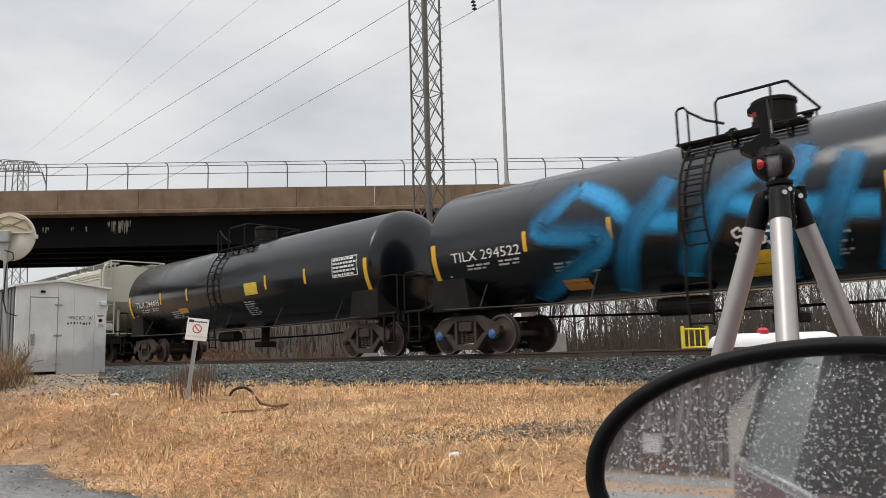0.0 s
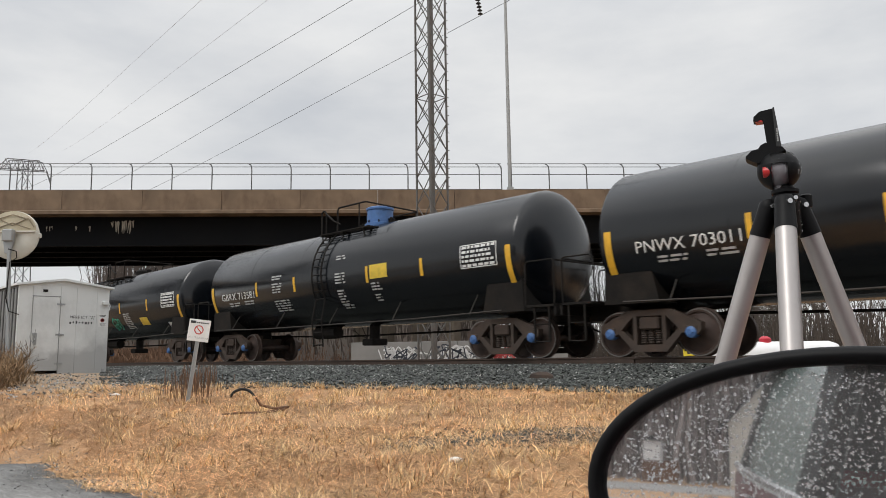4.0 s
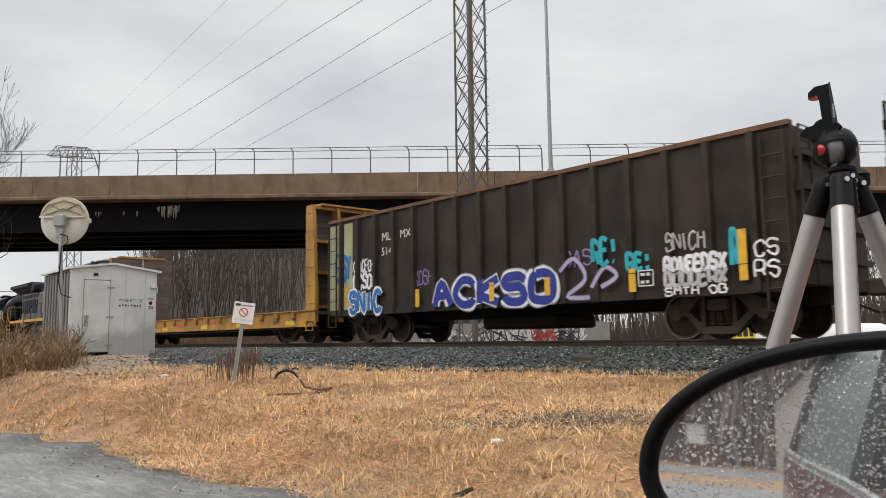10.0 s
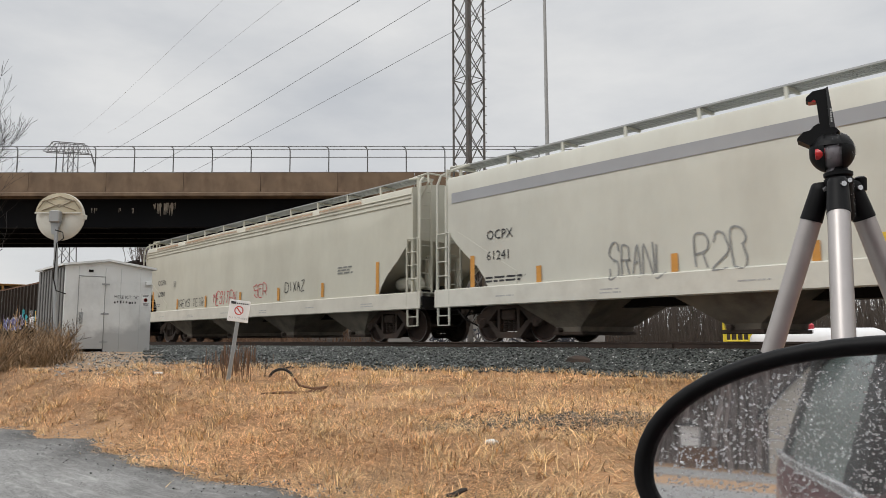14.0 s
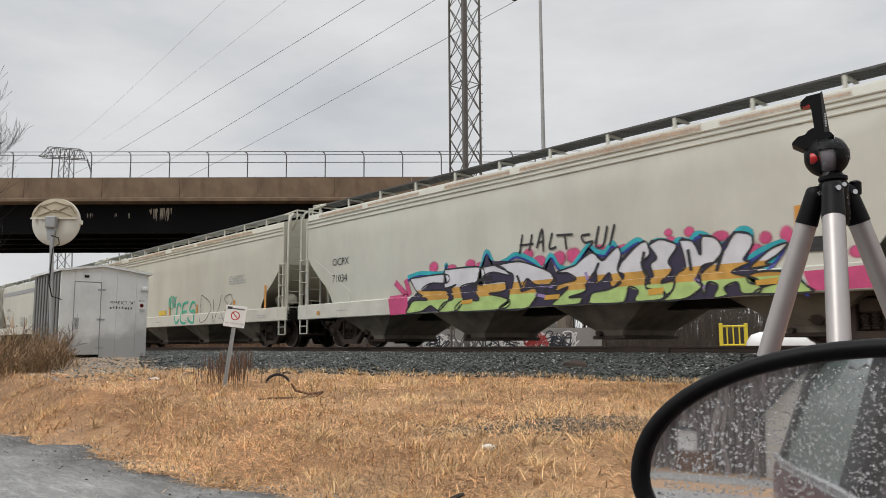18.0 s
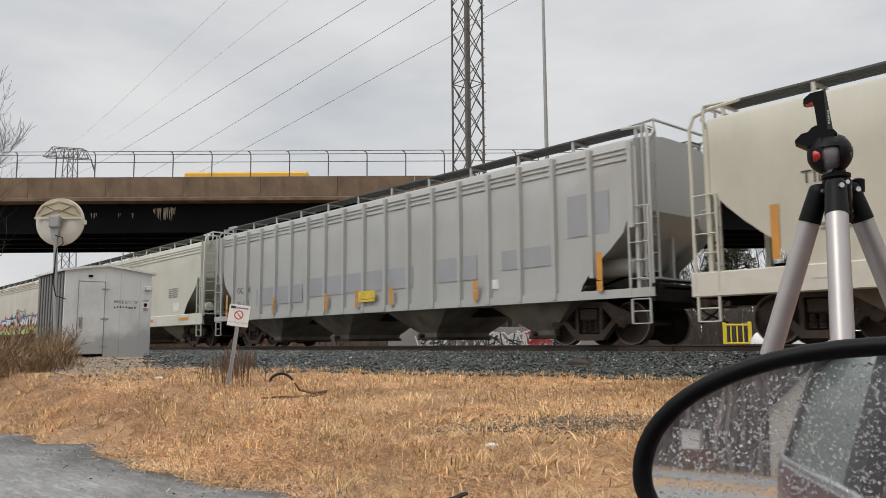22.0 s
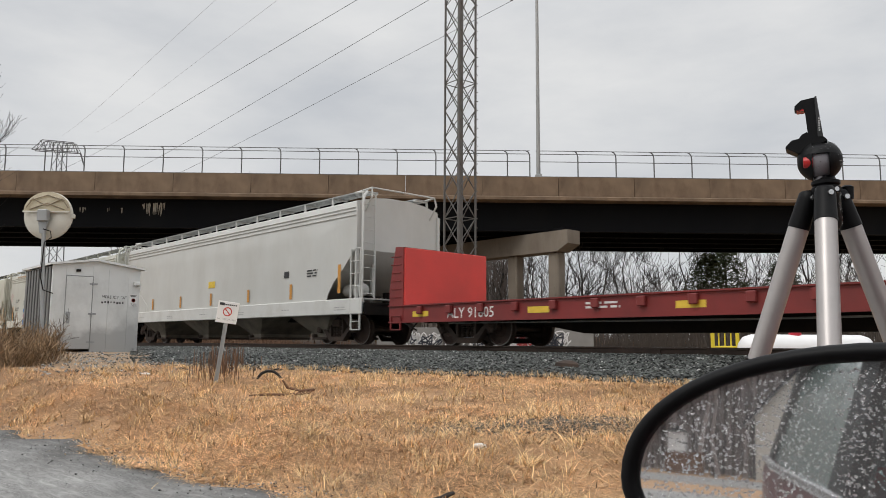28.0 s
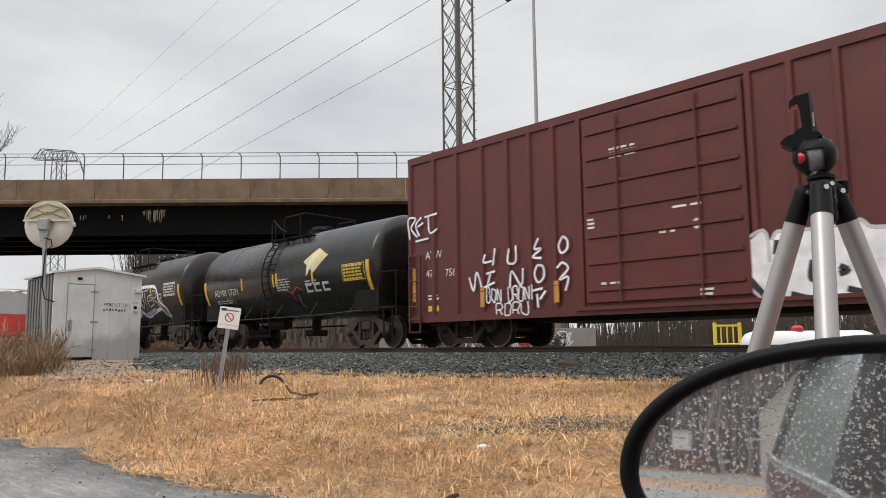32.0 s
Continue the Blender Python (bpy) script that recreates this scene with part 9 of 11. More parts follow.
spray(h3, p3, [[(a, b - 0.07) for a, b in line] for line in [[(-3.93, 1.84), (-3.39, 1.92), (-2.50, 1.86), (-2.39, 2.08), (-2.28, 1.84), (-1.66, 1.92), (-1.17, 1.88), (-0.93, 2.27), (-0.69, 1.94), (-0.32, 1.99), (0.04, 2.11), (0.55, 1.91), (0.83, 1.69), (1.05, 2.00), (1.28, 1.73), (1.59, 1.67), (1.90, 1.94), (2.10, 2.10), (2.27, 1.97), (2.51, 1.91)], [(2.51, 1.91), (2.70, 2.10), (2.86, 1.91), (3.29, 2.10), (3.50, 1.94), (3.70, 2.03), (3.94, 2.00), (4.06, 1.89), (4.19, 2.00), (4.45, 1.96), (4.57, 2.07), (4.75, 2.04), (5.09, 1.81), (5.43, 2.06), (5.63, 1.95), (5.45, 1.47), (5.77, 1.64), (6.22, 1.74), (5.89, 1.28), (6.32, 1.20), (6.58, 0.88)]]], 0.05, "navy", 2, "dark sprayed rim")
M["sp_plum"] = paint("plum_black_spray_paint", (0.028, 0.02, 0.05), 0.55, 0, 0.2, 4)
M["sp_ochre"] = paint("ochre_spray_paint", (0.52, 0.28, 0.05), 0.55, 0, 0.25, 4, (0.62, 0.4, 0.14), 0.5, 2.0)
M["sp_pearl"] = paint("pearl_grey_spray_paint", (0.60, 0.60, 0.64), 0.55, 0, 0.12, 3)
fill(h3, p3, [[(-3.85, 1.78), (-2.54, 1.82), (-2.37, 1.96), (-1.16, 1.89), (-0.96, 2.18), (-0.72, 2.01), (0.17, 1.96), (0.78, 1.72), (1.05, 1.95), (1.19, 1.62), (1.67, 1.59), (2.08, 2.08), (2.44, 1.80), (2.74, 2.01), (2.90, 1.76), (3.30, 2.07), (3.53, 1.94), (3.60, 2.07), (4.05, 2.00), (4.18, 1.87), (4.27, 2.06), (4.47, 1.95), (4.66, 2.07), (4.94, 1.96), (5.02, 1.79), (5.32, 2.05), (5.61, 1.94), (5.63, 1.73), (5.53, 1.48), (6.04, 1.71), (6.25, 1.74), (6.13, 1.58), (5.82, 1.43), (5.74, 1.28), (6.24, 1.19), (6.56, 0.98), (6.58, 0.88), (5.77, 0.90), (5.01, 0.86), (3.82, 0.86), (2.24, 0.87), (1.31, 0.88), (-0.15, 0.89), (-3.79, 0.90), (-3.85, 1.18), (-3.58, 1.40), (-3.34, 1.46)]], "plum", 2, label="plum-black ground behind the letters")
LETTERS = [[(-3.72, 1.78), (-2.48, 1.80), (-2.41, 1.59), (-2.99, 1.61), (-3.28, 1.46), (-2.48, 1.41), (-2.29, 1.22), (-2.62, 0.94), (-2.91, 1.06), (-3.25, 0.94), (-3.79, 0.92), (-3.55, 1.20), (-3.02, 1.21), (-3.46, 1.43)], [(-2.37, 1.91), (-1.21, 1.87), (-1.17, 1.48), (-1.47, 1.53), (-1.87, 1.45), (-1.71, 1.15), (-1.97, 0.91), (-2.51, 0.91), (-2.35, 1.11), (-2.02, 1.20), (-2.16, 1.43), (-1.99, 1.53), (-2.37, 1.48)], [(-1.11, 1.86), (-0.57, 1.87), (-0.25, 1.63), (-0.72, 1.73), (-1.02, 1.65), (-0.97, 1.50), (-0.39, 1.50), (-0.37, 1.29), (-0.80, 1.25), (-0.42, 1.16), (-0.19, 1.05), (-0.47, 0.89), (-1.79, 0.90), (-1.60, 1.15), (-1.10, 1.12), (-1.22, 1.38)], [(-0.53, 1.87), (0.17, 1.90), (0.94, 1.61), (1.06, 1.37), (0.59, 1.37), (0.34, 1.52), (0.22, 1.26), (0.57, 1.30), (0.66, 1.17), (0.39, 0.89), (-0.38, 0.90), (-0.14, 1.08), (-0.07, 1.34), (-0.02, 1.61), (-0.20, 1.72)], [(1.77, 1.70), (2.15, 1.92), (2.38, 1.74), (2.55, 1.85), (2.74, 1.97), (2.80, 1.80), (2.72, 1.54), (2.83, 1.29), (2.62, 1.21), (2.54, 1.49), (2.29, 1.29), (2.24, 1.54), (2.05, 1.34), (2.03, 1.16), (1.64, 1.06), (1.95, 1.04), (1.88, 0.92), (1.23, 0.92), (1.40, 1.07), (1.64, 1.27), (1.32, 1.20), (1.43, 1.35), (1.78, 1.42), (1.59, 1.56), (1.31, 1.59)], [(2.94, 1.67), (3.29, 1.96), (3.46, 2.00), (3.52, 1.76), (3.34, 1.61), (3.47, 1.42), (3.47, 1.13), (3.80, 1.06), (3.79, 0.92), (3.23, 0.91), (3.31, 1.09), (3.11, 1.18), (2.99, 0.90), (2.24, 0.92), (2.32, 1.11), (2.76, 1.18), (2.99, 1.40), (2.86, 1.50)], [(3.59, 1.93), (3.82, 2.02), (4.13, 1.88), (3.96, 1.61), (4.02, 1.44), (3.84, 1.22), (4.09, 1.24), (4.05, 1.07), (3.89, 0.93), (3.86, 1.06), (3.54, 1.16), (3.66, 1.35), (3.61, 1.58), (3.74, 1.69)], [(4.26, 1.97), (4.50, 1.92), (4.64, 1.66), (4.68, 1.98), (4.91, 1.93), (5.02, 1.73), (4.92, 1.53), (4.66, 1.47), (4.57, 1.23), (4.68, 1.12), (4.38, 0.92), (3.92, 0.91), (4.14, 1.09), (4.20, 1.37), (4.36, 1.50)], [(5.16, 1.72), (5.34, 1.97), (5.59, 1.90), (5.60, 1.73), (5.45, 1.51), (5.55, 1.45), (5.26, 1.31), (5.68, 1.16), (5.72, 0.95), (5.43, 0.94), (5.36, 1.13), (5.14, 1.06), (5.18, 0.93), (4.96, 0.90), (5.03, 1.10), (4.86, 1.16), (4.78, 0.95), (4.74, 1.33), (4.95, 1.50)], [(5.63, 1.39), (5.96, 1.65), (6.23, 1.72), (6.08, 1.56), (5.87, 1.43), (5.97, 1.39), (5.65, 1.36)], [(5.60, 1.21), (5.84, 1.27), (6.24, 1.22), (6.52, 0.98), (6.56, 0.89), (5.74, 0.91), (5.88, 1.02), (6.13, 1.08), (5.68, 1.08)]]
LETTERS = [[(sum(p[0] for p in w) / len(w) + 1.13 * (a - sum(p[0] for p in w) / len(w)), sum(p[1] for p in w) / len(w) + 1.06 * (b - sum(p[1] for p in w) / len(w))) for a, b in w] for w in LETTERS]
bands(h3, p3, LETTERS, (1.19, 1.47), ("lime", "ochre", "pearl"), 3)
spray(h3, p3, [line + line[:1] for line in LETTERS], 0.035, "black", 5, "thin black letter outline")
spray(h3, p3, [[(-1.45, 1.42), (-1.2, 1.58), (-0.75, 1.62)], [(0.05, 1.62), (0.2, 1.3)], [(2.35, 1.72), (2.2, 1.45)], [(3.45, 1.85), (3.4, 1.55), (3.6, 1.2)], [(4.4, 1.8), (4.45, 1.4)], [(5.1, 1.72), (4.95, 1.35)], [(1.15, 1.45), (0.95, 1.2), (1.3, 1.02)]], 0.07, "black", 5)
spray(h3, p3, [[(0.75, 1.35), (1.15, 1.3)], [(0.65, 1.15), (1.0, 1.08)], [(4.55, 1.25), (4.75, 1.05)], [(2.0, 1.55), (2.1, 1.3)]], 0.07, "purple", 5, "violet sprayed shading")
fill(h3, p3, [[(0.95, 1.12), (1.35, 1.12), (1.32, 1.02), (0.92, 1.02)], [(-1.75, 1.13), (-1.35, 1.14), (-1.38, 1.04), (-1.74, 1.04)], [(3.55, 1.1), (3.9, 1.12), (3.88, 1.0), (3.55, 0.98)], [(5.7, 1.13), (6.1, 1.16), (6.1, 1.05), (5.72, 1.04)]], "orange", 6, label="orange reflective block")
spray(h3, p3, [[(0.23, 2.55), (0.13, 2.11)], [(0.52, 2.52), (0.42, 2.14)], [(0.13, 2.30), (0.56, 2.30)], [(0.65, 2.19), (0.82, 2.61), (0.84, 2.10)], [(0.68, 2.31), (0.87, 2.33)], [(1.11, 2.49), (1.02, 2.15), (1.22, 2.17)], [(1.22, 2.42), (1.69, 2.39)], [(1.46, 2.39), (1.50, 2.08)], [(2.14, 2.34), (1.92, 2.33), (1.99, 2.18), (2.21, 2.18), (2.06, 2.03)], [(2.37, 2.49), (2.28, 2.09), (2.46, 2.07), (2.58, 2.47)], [(2.76, 2.48), (2.63, 2.05)]], 0.05, "black", 1, "thin black sprayed tag")
part("stencil_panel", block_panel(Geo(), 6.6, 1.56, 0.5, 0.22, lay(p3, 0.02), 1, 3), M["black_mark"], h3)
patch(h3, p3, 6.58, 7.1, 1.55, 1.79, "black_mark", "stencil_panel", 2)
strips(h3, p3, ((6.48, 1.9, 2.35), (-8.2, 0.98, 1.1)))
# black and white letters
patch(h4, p4, -3.16, 2.85, 1.3, 2.2, "hopper_band", "paint_patch", 0, 2, "grey painted-over patch")
M["pale_patch"] = paint("pale_grey_patch", (0.46, 0.465, 0.45), 0.55, 0, 0.05, 1)
patch(h4, p4, -4.8, -3.3, 2.1, 3.2, "pale_patch", "paint_patch", 0, 2, "faint grey painted-over patch")
H4_BODY = [[(-6.97, 1.34), (-6.81, 1.63), (-6.43, 1.72), (-5.72, 1.61), (-5.44, 1.93), (-5.10, 2.06), (-4.72, 1.97), (-4.41, 1.83), (-4.10, 2.07), (-3.94, 1.89), (-3.70, 2.02), (-3.42, 2.04), (-3.33, 1.62), (-3.06, 1.70), (-2.64, 1.76), (-2.21, 1.57), (-2.18, 1.33), (-1.80, 1.01), (-1.72, 0.82), (-2.37, 0.81), (-3.50, 0.78), (-4.54, 0.81), (-5.56, 0.85), (-6.70, 0.88)]]
spray(h4, p4, [H4_BODY[0] + H4_BODY[0][:1]], 0.2, "lilac", 1, "pale lilac sprayed halo")
fill(h4, p4, H4_BODY, "white", 2)
spray(h4, p4, [[(-5.80, 1.50), (-6.00, 1.63), (-6.43, 1.66), (-6.74, 1.51), (-6.72, 1.26), (-6.10, 1.17)], [(-6.72, 1.12), (-6.55, 0.95), (-5.83, 0.89), (-5.03, 0.88)], [(-6.22, 1.53), (-5.68, 1.20), (-5.29, 1.01)], [(-5.66, 1.40), (-5.52, 1.59), (-5.44, 1.87), (-5.16, 2.04)], [(-5.39, 1.35), (-5.25, 1.68), (-5.17, 1.84)], [(-5.07, 1.89), (-4.78, 1.95), (-4.48, 1.67), (-4.38, 1.39)], [(-4.94, 1.32), (-4.74, 1.53), (-4.67, 1.63)], [(-4.62, 1.41), (-4.27, 1.27), (-4.10, 1.16)], [(-3.99, 2.00), (-4.24, 1.76), (-4.30, 1.66), (-4.02, 1.47), (-3.85, 1.35)], [(-3.66, 1.76), (-3.79, 1.40), (-3.64, 1.18), (-3.27, 1.10)]], 0.13, "black", 4, "broad black sprayed strokes")
spray(h4, p4, [[(-3.71, 1.92), (-3.42, 2.01)], [(-3.38, 1.73), (-3.51, 1.33)], [(-3.16, 1.15), (-2.97, 1.39), (-2.82, 1.33), (-2.85, 1.08)], [(-2.22, 1.52), (-2.55, 1.68), (-2.90, 1.70), (-3.12, 1.60), (-2.72, 1.37), (-2.26, 1.09), (-1.80, 0.87)], [(-2.56, 1.50), (-2.22, 1.43)], [(-4.89, 1.15), (-4.29, 0.96), (-3.71, 0.93)], [(-4.64, 1.24), (-3.82, 0.98), (-3.28, 0.85)], [(-3.81, 1.19), (-3.17, 0.90), (-2.46, 0.86)], [(-5.41, 1.24), (-4.89, 1.23)]], 0.13, "black", 4, "broad black sprayed strokes")
spray(h4, p4, [H4_BODY[0][3:16]], 0.035, "black", 5, "thin black rim")
patch(h4, p4, -0.16, 0.62, 1.38, 1.65, "yellow_mark", "placard", 2)
patch(h4, p4, 6.76, 7.32, 1.47, 1.83, "white_mark", "placard", 1)
small_print(h4, [(6.2, 2.4, 1.2, 5), (-8.0, 1.62, 0.9, 2)], p4, "faint_mark", 6)
for x0, x1 in ((3.82, 4.72), (7.5, 8.43), (-0.46, 0.3), (-8.4, -7.6)):
    patch(h4, p4, x0, x1, 1.08, 1.19, "stripe_old", "reflective_strip", 1)
tag(h4, p4, "SBOB", (-0.3, 1.0, 0.95, 1.12), 0.035, "black", 9, 2)
# ribbed wagon
for x0, x1, z0, z1 in ((-6.5, -3.4, 1.42, 2.0), (-3.28, 2.2, 1.55, 2.12), (3.2, 4.66, 1.6, 2.2), (5.5, 7.2, 1.75, 2.2), (7.5, 8.6, 2.3, 3.2)):
    patch(h5, lay(p5, 0.0), x0, x1, z0, z1, "hopper_band", "paint_patch", 0, 2, "darker grey painted-over patch")
strips(h5, lay(p5, 0.11), ((-5.08, 1.1, 1.62), (-1.85, 1.06, 1.6), (-0.22, 1.1, 1.6), (1.4, 1.1, 1.6), (4.72, 1.08, 1.56), (8.4, 1.1, 1.9), (-8.5, 1.1, 1.9)))
patch(h5, lay(p5, 0.11), -0.14, 0.65, 1.25, 1.56, "yellow_mark", "placard")
patch(h5, lay(p5, 0.0), 5.0, 5.4, 1.3, 1.55, "white_mark", "placard")
for hw_, pw_, x_, z_ in ((h4, p4, -6.5, 2.26), (h6, p6, -6.14, 2.38), (h7, p7, -6.3, 2.3), (h0, p0, -6.4, 2.3)):
    for a_, b_, c_, d_ in ((0, 0.24, 0, 0.02), (0, 0.24, 0.22, 0.24), (0, 0.02, 0.02, 0.22), (0.22, 0.24, 0.02, 0.22), (0.07, 0.17, 0.06, 0.09), (0.07, 0.1, 0.09, 0.15), (0.07, 0.17, 0.15, 0.18)):
        patch(hw_, pw_, x_ + a_, x_ + b_, z_ + c_, z_ + d_, "faint_mark", "stencil_panel", 1, 1)
small_print(h6, [(0.36, 1.72, 2.0, 2)], p6, "faint_red", 12)
strips(h6, p6, ((-8.2, 1.45, 2.4), (-5.53, 1.45, 1.95), (-2.77, 1.45, 1.98), (0.04, 1.45, 1.97), (2.89, 1.45, 1.95), (5.6, 1.45, 1.95), (8.3, 1.4, 2.3)))
small_print(h6, [(5.9, 2.7, 0.8, 5), (-7.7, 1.95, 0.8, 2)], p6, "faint_mark", 7)
bars(GR := Geo(), 0.35, 1.78, 2.0, 2, p6, 0.03, 0.1, 3, 0.1)
part("small_print", GR, M["sp_red"], h6)
# blue and pink letters
H7_BLUE = [[(-5.56, 1.49), (-5.61, 1.81), (-5.44, 2.12), (-5.13, 2.34), (-4.79, 2.39), (-4.63, 2.30), (-4.66, 2.10), (-4.53, 2.03), (-4.59, 1.78), (-4.99, 1.80), (-4.91, 1.96), (-5.09, 2.13), (-5.26, 1.90), (-5.16, 1.47), (-4.69, 1.37), (-4.86, 1.66), (-4.57, 1.70), (-4.27, 1.35), (-4.42, 0.90), (-5.01, 0.96), (-5.45, 1.11), (-5.62, 0.90), (-5.89, 1.02), (-5.92, 1.35)], [(-4.60, 2.30), (-4.37, 2.38), (-3.96, 2.40), (-3.92, 2.12), (-3.87, 1.86), (-3.32, 1.38), (-3.31, 1.18), (-3.54, 0.92), (-4.37, 0.89), (-4.21, 1.17), (-4.27, 1.35), (-4.48, 1.70), (-4.55, 2.04)], [(-2.47, 2.16), (-2.29, 2.38), (-1.98, 2.43), (-1.79, 2.29), (-1.70, 2.05), (-1.40, 2.00), (-1.30, 1.74), (-1.40, 1.61), (-1.24, 1.37), (-1.26, 1.14), (-1.53, 0.97), (-1.80, 0.89), (-2.04, 0.99), (-2.00, 1.22), (-2.29, 1.71)]]
H7_PINK = [[(-3.92, 2.25), (-3.72, 2.36), (-3.25, 2.37), (-2.91, 2.39), (-2.55, 2.43), (-2.51, 2.11), (-2.65, 1.83), (-2.47, 1.82), (-2.15, 1.37), (-2.04, 1.13), (-2.21, 0.92), (-2.64, 0.96), (-3.08, 0.90), (-3.34, 0.96), (-3.19, 1.30), (-3.52, 1.54), (-3.83, 1.86)], [(-1.66, 2.42), (-1.22, 2.45), (-1.17, 2.10), (-1.01, 2.22), (-0.94, 2.42), (-0.69, 2.40), (-0.50, 2.22), (-0.54, 2.05), (-0.85, 1.87), (-0.60, 1.83), (-0.48, 1.55), (-0.15, 1.66), (0.14, 1.39), (0.13, 1.25), (-0.69, 1.25), (-0.82, 0.94), (-1.04, 0.89), (-1.23, 1.00), (-1.26, 1.33), (-1.37, 1.58), (-1.27, 1.81), (-1.40, 2.05), (-1.60, 2.09)]]
fill(h7, p7, H7_BLUE, "cobalt", 1, label="fat blue sprayed letters")
fill(h7, p7, H7_PINK, "pink", 1, label="fat pink sprayed letters")
fill(h7, p7, [[(-5.45, 1.11), (-5.11, 1.36), (-4.26, 1.25), (-4.42, 0.95)], [(-4.99, 1.80), (-4.63, 1.76), (-4.35, 1.43), (-4.77, 1.50)], [(-3.80, 2.11), (-3.48, 1.94), (-3.56, 1.59), (-3.79, 1.81)], [(-2.62, 2.07), (-2.54, 1.82), (-2.76, 1.64)], [(-1.30, 2.06), (-1.21, 1.73), (-1.37, 1.65)], [(-0.69, 2.19), (-0.54, 2.05), (-0.79, 1.89)], [(-1.13, 1.14), (-0.81, 1.19), (-0.88, 0.95), (-1.10, 0.98)]], "purple", 2, label="violet sprayed blending")
fill(h7, p7, [[(-4.20, 1.78), (-3.91, 1.56), (-3.71, 1.35), (-4.07, 1.37)], [(-2.15, 1.92), (-2.05, 2.05), (-1.96, 1.90), (-2.03, 1.70)], [(-1.98, 1.41), (-1.84, 1.57), (-1.71, 1.47), (-1.77, 1.35)]], "white", 3, label="white gaps in the letters")
spray(h7, p7, [w + w[:1] for w in H7_BLUE + H7_PINK], 0.07, "white", 3, "white sprayed outline")
spray(h7, p7, [[(-3.24, 2.34), (-3.21, 1.97), (-3.11, 1.70)], [(-2.91, 2.38), (-2.86, 1.99), (-2.98, 1.56), (-2.58, 1.35)], [(-3.16, 1.30), (-2.73, 1.33), (-2.53, 1.24), (-2.71, 1.01)], [(-1.22, 2.10), (-1.01, 1.90), (-0.76, 1.77)], [(-1.05, 1.59), (-0.82, 1.44), (-0.69, 1.27)], [(-1.16, 1.25), (-0.88, 1.26), (-0.69, 1.25)]], 0.06, "white", 4, "white sprayed outline")
blob(h7, p7, [(-6.06, 1.92, 0.14, 0.12), (-0.26, 1.96, 0.2, 0.12)], "cobalt", 3)
blob(h7, p7, [(-6.02, 1.59, 0.12, 0.1), (-0.35, 1.05, 0.3, 0.14)], "pink", 3)
tag(h7, p7, "STOKU", (0.18, 1.58, 1.36, 1.66), 0.07, "cobalt", 12)
spray(h7, p7, [[(1.55, 1.8), (2.00, 1.74)], [(1.82, 1.74), (1.77, 1.36)]], 0.13, "cobalt", 1)
tag(h7, p7, "AEI", (-9.2, -8.75, 2.5, 3.0), 0.035, "red", 13)
tag(h7, p7, "HOT", (6.6, 7.3, 1.65, 1.95), 0.05, "black", 14)
tag(h7, p7, "NG", (6.75, 7.2, 1.32, 1.55), 0.05, "black", 15)
patch(h7, p7, -0.16, 1.18, 0.89, 1.25, "hopper_band", "paint_patch", 1)
patch(h7, p7, 7.65, 8.1, 1.7, 1.95, "black_mark", "stencil_panel")
small_print(h7, [(-7.9, 1.02, 1.3, 1)], p7, "black_mark", 11)
strips(h7, p7, ((-8.58, 1.3, 2.22), (-5.83, 1.35, 1.8), (5.52, 1.36, 1.81), (8.46, 1.35, 2.28), (2.6, 1.35, 1.8)))
small_print(h7, [(-8.0, 1.6, 0.8, 2), (5.9, 2.5, 0.7, 4)], p7, "faint_mark", 8)
patch(h8, p8, -0.56, -0.02, 2.06, 2.3, "yellow_mark", "placard")
patch(h8, p8, 4.93, 5.23, 2.12, 2.33, "black_mark", "stencil_panel")
strips(h8, p8, ((8.08, 1.5, 2.35), (5.38, 1.42, 1.9), (2.58, 1.42, 1.86), (-0.3, 1.4, 1.85), (-3.0, 1.4, 1.85), (-5.8, 1.4, 1.85)))
small_print(h8, [(6.3, 2.25, 0.7, 3)], p8, "black_mark", 9)
SOFT["rust"] = 1.4
M["sp_rust"] = paint("thin_rust_run_spray_paint", (0.40, 0.24, 0.13), 0.8, 0, 0.25, 3)
misted(M["sp_rust"], 1.6)
rq = random.Random(14)
for k, hw in enumerate(HOP):
    if k in (0, 2, 3, 7):
        for i in range(6):
            x = -8.0 + 2.6 * i + rq.uniform(-0.4, 0.4)
            spray(hw[0], lay(hw[3], 0.02), [[(x, 4.06), (x + 1.2, 4.07), (x + 2.3, 4.06)]], rq.uniform(0.07, 0.16), "rust", 0, "rust stain below the roof edge", "rust_stain")
for hw in HOP:
    if hw[0] is not h5:
        g = Geo()
        for k in range(6):
            bars(g, -hw[2] + 2.2 + k * 3.0, 1.06, 0.6, 1 + k % 2, hw[3], 0.03, 0.07, k, 0.1)
        part("small_print", g, M["grey_mark"], hw[0])

# flat wagons
c, _, _, put = ttx
for x in (-7.6, -2.5, 1.5, 4.6, 8.2):
    patch(c, put, x, x + 0.6, 0.6, 0.74, "yellow_mark", "reflective_strip")
spray(c, put, [[(-1.2, 0.85), (-0.4, 0.75), (0.3, 0.9)], [(2.4, 0.8), (3.2, 0.88)]], 0.1, "red", 0)
part("stencil_panel", block_panel(Geo(), 7.4, 0.66, 0.4, 0.3, put, 2, 3), M["black_mark"], c)
c, _, _, put = red
for x in (-9.2, -5.2, -1.5, 2.2, 6.1):
    patch(c, put, x, x + 0.62, 0.74, 0.88, "yellow_mark", "reflective_strip")
patch(c, put, 9.85, 10.05, 1.5, 2.1, "yellow_mark", "reflective_strip")
